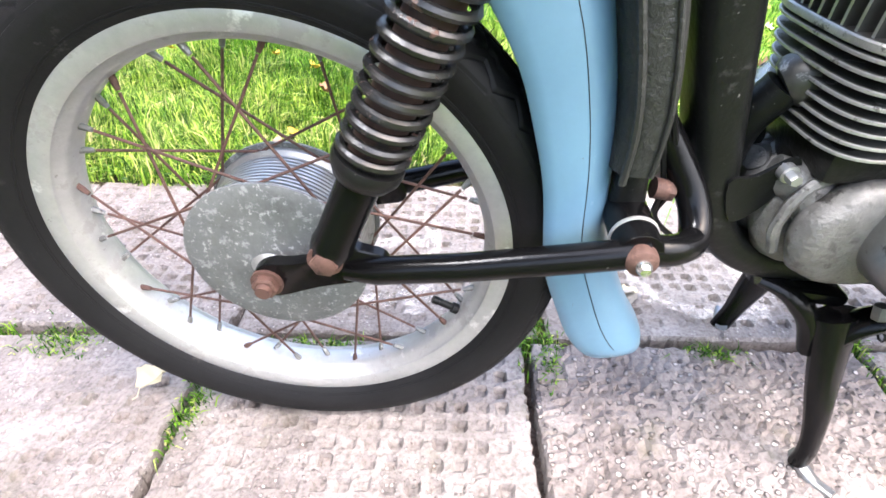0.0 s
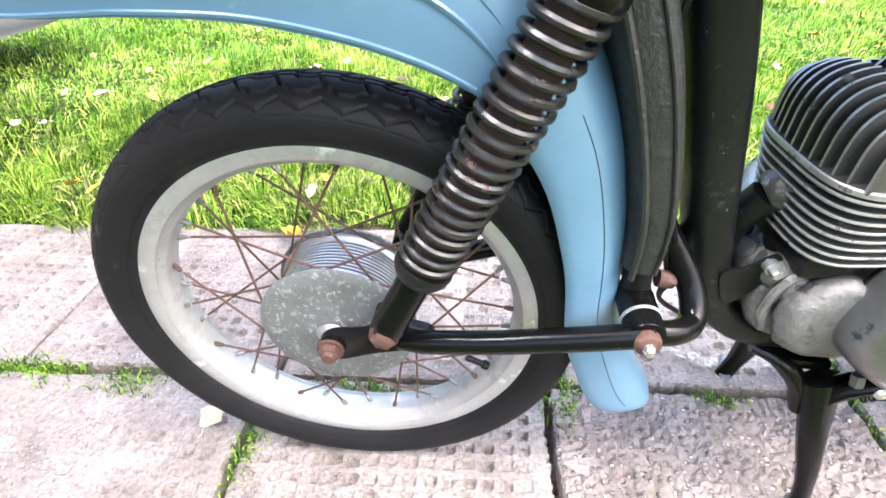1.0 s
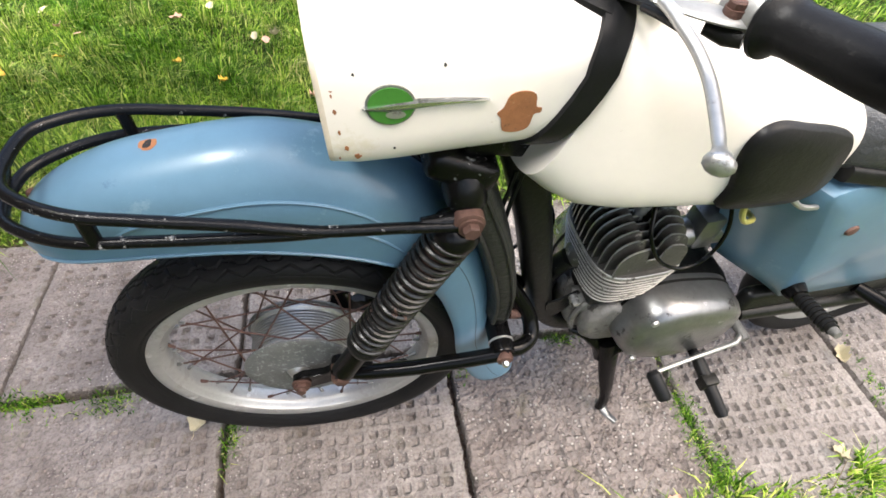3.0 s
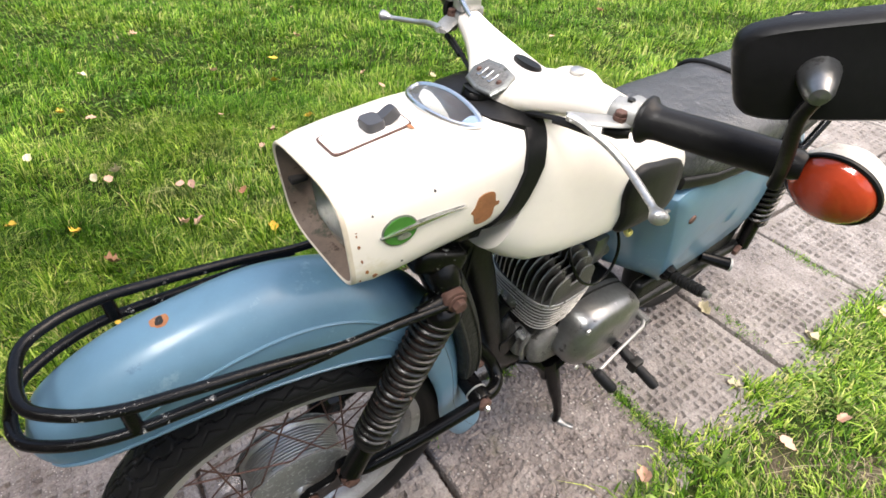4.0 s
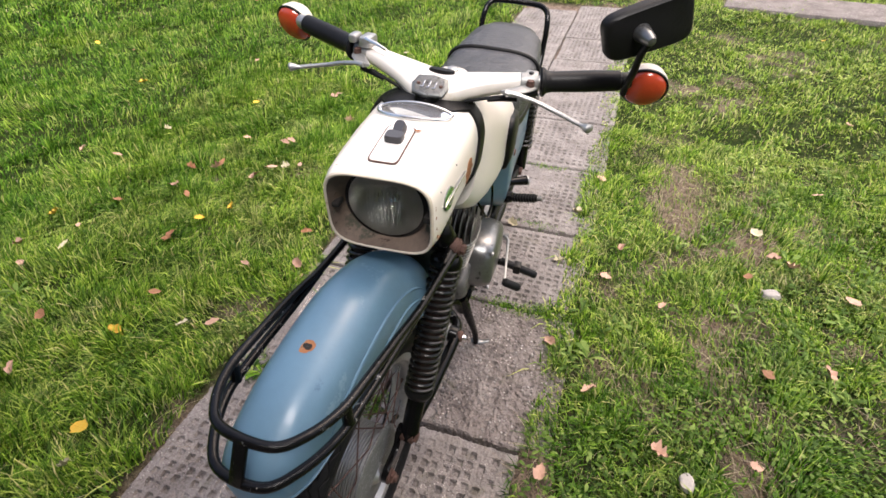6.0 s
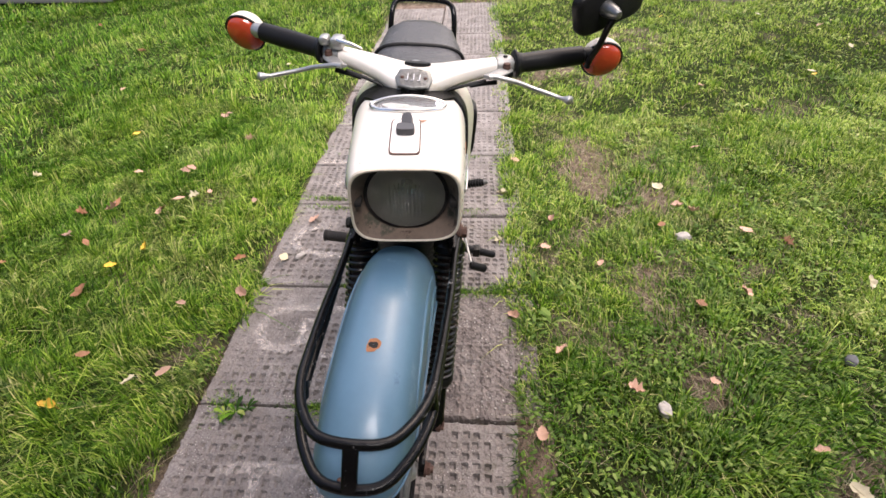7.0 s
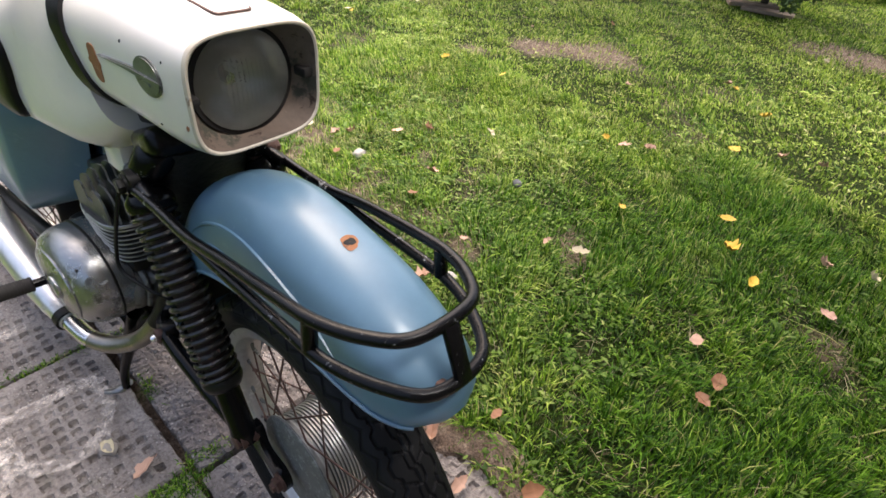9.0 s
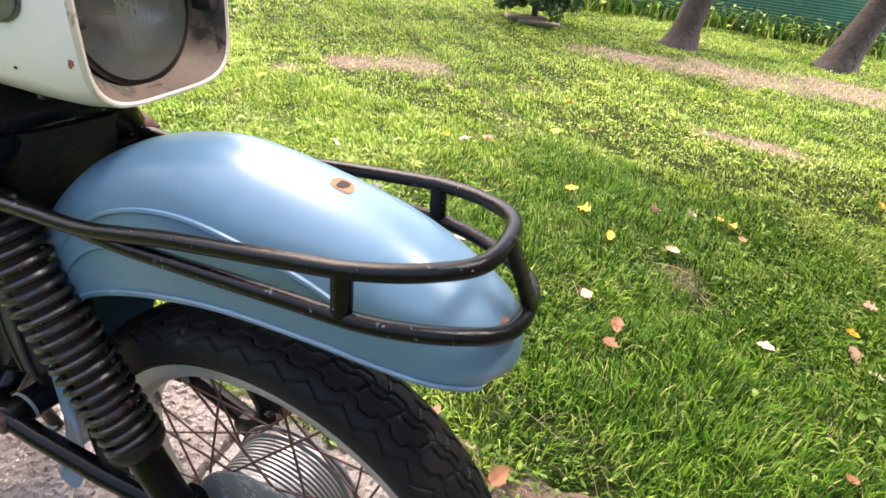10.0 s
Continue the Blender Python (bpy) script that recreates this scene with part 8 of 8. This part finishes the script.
for s in (-1, 1):
    part("corner_lamp", rbox(B(), (-2.50, CARY + s * 0.80, 0.285), (0.16, 0.12, 0.13), 0.035, None, 3), WHITE_BULB, car, "pale corner lamp")
    for x in (-3.15, -5.55):
        wh = part("wheel", lathe(B(), [(0.19, -0.09), (0.27, -0.095), (0.31, -0.07), (0.315, 0.0), (0.31, 0.07), (0.27, 0.095), (0.19, 0.09)], (x, CARY + s * 0.70, 0.30), n=40), RUBBER, car)
        part("rim", lathe(B(), [(0.0, s * 0.07), (0.12, s * 0.075), (0.19, s * 0.09)], (x, CARY + s * 0.70, 0.30), n=32), ALU, wh)

# trees and fence beyond the lawn
BARK = mat("pine_bark", (0.050, 0.038, 0.032), 0.9, spots=(((0.035, 0.025, 0.02), 16, 0.42, 0.95), ((0.13, 0.11, 0.095), 22, 0.26, 0.9)), vary=0.4, scale=8, bump=0.03, bump_scale=11)
FOLIAGE = bpy.data.materials.new("tree_leaves")
FOLIAGE.use_nodes = True
n, l = FOLIAGE.node_tree.nodes, FOLIAGE.node_tree.links
geo = n.new("ShaderNodeNewGeometry")
l.new(ramp_node(n, l, geo.outputs["Random Per Island"], [(0.0, (0.020, 0.045, 0.010)), (0.5, (0.045, 0.090, 0.020)), (1.0, (0.095, 0.150, 0.035))]), n["Principled BSDF"].inputs["Base Color"])
n["Principled BSDF"].inputs["Roughness"].default_value = 0.6


def leaf_cloud(centres, radii, per, size, seed):
    """Many small leaves scattered through clumps."""
    q = np.random.RandomState(seed)
    vs, fs, base = [], [], 0
    for c, r in zip(centres, radii):
        d = q.normal(0, 1, (per, 3))
        d /= np.linalg.norm(d, axis=1)[:, None]
        p = np.array(c) + d * r * q.uniform(0.35, 1.0, per)[:, None] ** 0.6
        a, b = q.normal(0, 1, (per, 3)), q.normal(0, 1, (per, 3))
        a /= np.linalg.norm(a, axis=1)[:, None]
        b -= a * (a * b).sum(1)[:, None]
        b /= np.linalg.norm(b, axis=1)[:, None]
        s = size * q.uniform(0.6, 1.4, per)[:, None]
        v = np.stack([p - a * s, p + b * s * 0.45, p + a * s, p - b * s * 0.45], 1).reshape(-1, 3)
        vs.append(v)
        fs.append(np.arange(per * 4).reshape(per, 4) + base)
        base += per * 4
    return np.concatenate(vs), np.concatenate(fs)


def tree(x, y, r, lean, label, seed, h=7.0):
    q = random.Random(seed)
    t = tagged(new("tree"), label, "tree")
    t.location = (x, y, -0.02)
    ax = [Vector((lean[0] * z, lean[1] * z, z)) for z in (0, 0.06, 0.2, 0.5, 1.0, 2.0, 3.5, 5.0, h)]
    rr = [r * 1.75, r * 1.45, r * 1.18, r * 1.02, r * 0.96, r * 0.86, r * 0.66, r * 0.42, r * 0.10]
    bm = tube(B(), ax, rr, 22)
    for v in bm.verts:
        d = noise.noise(v.co * 3.0 + Vector((seed, 0, 0)))
        c = Vector((lean[0] * v.co.z, lean[1] * v.co.z, v.co.z))
        v.co = c + (v.co - c) * (1 + 0.16 * d + (0.22 * noise.noise(Vector((math.atan2(v.co.y, v.co.x) * 1.4, seed, 0))) if v.co.z < 0.15 else 0))
    part("trunk", bm, BARK, t, "rough grey-brown bark", sharp=70)
    cs, rs_ = [], []
    for k in range(11):
        a, z0 = q.uniform(0, 6.28), q.uniform(3.6, 6.2)
        ln = q.uniform(1.0, 2.2) * (1.1 - z0 / 9)
        p0 = Vector((lean[0] * z0, lean[1] * z0, z0))
        p2 = p0 + Vector((math.cos(a) * ln, math.sin(a) * ln, q.uniform(0.2, 0.9)))
        part("limb", tube(B(), smooth_path([p0, p0.lerp(p2, 0.5) + Vector((0, 0, 0.15)), p2], 4), [0.055 - 0.005 * i for i in range(9)], 8), BARK, t)
        for f in (0.55, 0.85, 1.05):
            cs.append(p0.lerp(p2, f) + Vector((q.uniform(-0.3, 0.3), q.uniform(-0.3, 0.3), q.uniform(0, 0.4)))), rs_.append(q.uniform(0.45, 0.8))
    v, f = leaf_cloud(cs, rs_, 260, 0.07, seed)
    crown = new("crown", np_mesh("crown", v, f, FOLIAGE, smooth=False))
    crown.parent = t
    return t


tree(-0.151, -5.40, 0.115, (-0.10, -0.02), "tall tree with a rough grey-brown trunk on bare earth", 1)
tree(-1.521, -5.64, 0.118, (-0.16, -0.02), "leaning tree with a rough dark trunk on bare earth", 2)
# young conifer with boards at its foot
con = tagged(new("conifer"), "young dark green conifer with boards at its foot", "conifer tree")
con.location = (1.285, -5.25, -0.02)
part("trunk", tube(B(), [(0, 0, 0), (0, 0, 0.5), (0, 0, 1.8)], [0.035, 0.03, 0.006], 10), BARK, con)
cs, rr = [], []
qq = random.Random(4)
for k in range(60):
    z = 0.24 + 1.5 * (k / 60) ** 1.2
    a = k * 2.4
    ln = 0.42 * (1.05 - z / 1.85)
    for f in (0.4, 0.75, 1.0):
        cs.append((math.cos(a) * ln * f, math.sin(a) * ln * f, z - 0.08 * f)), rr.append(0.075)
v, f = leaf_cloud(cs, rr, 60, 0.032, 8)
crown = new("crown", np_mesh("crown", v, f, FOLIAGE, smooth=False))
crown.parent = con
for k in range(2):
    ob = tagged(part("board", rbox(B(), (0, 0, 0), (0.42, 0.13, 0.03), 0.006), BARKW), "weathered board lying by the conifer", "board", "boards by the conifer")
    ob.matrix_basis = pose(1.19 + 0.16 * k, -5.12 - 0.05 * k, 0.025 + 0.02 * k, 0, 0, 10 + 24 * k)

# green net fence with a pale top cord
NET = mat("green_net", (0.035, 0.13, 0.085), 0.6, spots=(((0.09, 0.24, 0.17), 6, 0.4, 0.6),), vary=0.3, scale=4)
fence = tagged(new("net_fence"), "green netting fence with a white cord along its top", "fence")
bm = B()
xs = [-7.5 + 0.1 * k for k in range(131)]


def fence_y(x):
    return -7.05 + 0.05 * x + 0.05 * math.sin(x * 2.1)


cols = []
for i, x in enumerate(xs):
    cols.append([bm.verts.new((x, fence_y(x) + 0.035 * math.sin(7 * x + 3 * z) * z, z)) for z in (-0.02, 0.2, 0.4, 0.62, 0.80 + 0.03 * math.sin(x * 1.9))])
for a, b in zip(cols, cols[1:]):
    for k in range(4):
        bm.faces.new((a[k], b[k], b[k + 1], a[k + 1]))
net = part("net", bm, NET, fence, "translucent green netting", sharp=80)
bm = B()
for z in [0.02 + 0.03 * k for k in range(26)]:
    tube(bm, [(x, fence_y(x) + 0.012, z) for x in xs[::2]], 0.004, 4)
part("net_mesh", bm, mat("pale_green_cord", (0.16, 0.40, 0.29), 0.6, vary=0.2), fence)
part("top_cord", tube(B(), [(x, fence_y(x), 0.81 + 0.03 * math.sin(x * 1.9)) for x in xs], 0.011, 6), WHITE_BULB, fence, "white top cord")
for k in range(7):
    x = -7.2 + 2.05 * k
    part("post", rod(B(), (x, fence_y(x) - 0.05, -0.05), (x, fence_y(x) - 0.05, 0.95), 0.03, 10), BARKW, fence)
# weeds along the fence, and an unseen far tree belt that limits low sky light
q = np.random.RandomState(3)
m = 2600
wx = q.uniform(-7, 5, m)
v, f = blades(wx, np.array([fence_y(a) for a in wx]) + 0.12 + q.normal(0, 0.12, m), np.zeros(m), q.uniform(0.08, 0.34, m), np.full(m, 0.007), q, 0.5)
v2, f2 = weeds(wx, np.array([fence_y(a) for a in wx]) + 0.16 + q.normal(0, 0.12, m), q.uniform(0.03, 0.25, m), q.uniform(0.03, 0.06, m), q)
tagged(new("tall_weeds", np_mesh("tall_weeds", np.concatenate([v, v2]), np.concatenate([f, f2 + len(v)]), GRASS, smooth=False)), "tall weeds along the net fence", "weeds", kind="stuff")
m = 700
wx, wy = q.uniform(-1.6, 2.2, m), 5.75 + np.abs(q.normal(0, 0.25, m))
v, f = rosettes(wx, wy, q.uniform(0.0, 0.10, m), q.uniform(0.06, 0.13, m), q, 5)
tagged(new("bed_weeds", np_mesh("bed_weeds", v, f, GRASS, smooth=False)), "broad-leaved weeds among the mossy edging stones", "weeds", kind="stuff")
cs, rr = [], []
qq = random.Random(12)
for k in range(150):
    a = 2 * math.pi * k / 150
    for z in (0.8,) if math.sin(a) < 0.2 else (0.8, 2.2, 3.8):       # lowered on this side to let more sky light in
        d = 15 + qq.uniform(-1.5, 2.5)
        cs.append((d * math.cos(a), d * math.sin(a), z + qq.uniform(-0.4, 0.6))), rr.append(qq.uniform(1.0, 1.7))
v, f = leaf_cloud(cs, rr, 150, 0.20, 15)
tagged(new("far_trees", np_mesh("far_trees", v, f, FOLIAGE, smooth=False)), "unseen belt of dark green trees, lower on one side to let sky light in", "trees", kind="stuff")

# plain wall added out of view; it shades the ground round the front wheel
BOARD = mat("dark_wall_boards", (0.090, 0.084, 0.078), 0.8, vary=0.3, scale=5, bump=0.004, bump_scale=30)
wall = tagged(part("wall_house", rbox(B(), (-2.02, -0.95, 2.15), (0.24, 4.5, 4.4), 0.02), BOARD), "plain dark boarded wall, added out of view to shade the near ground", "wall", kind="structure")
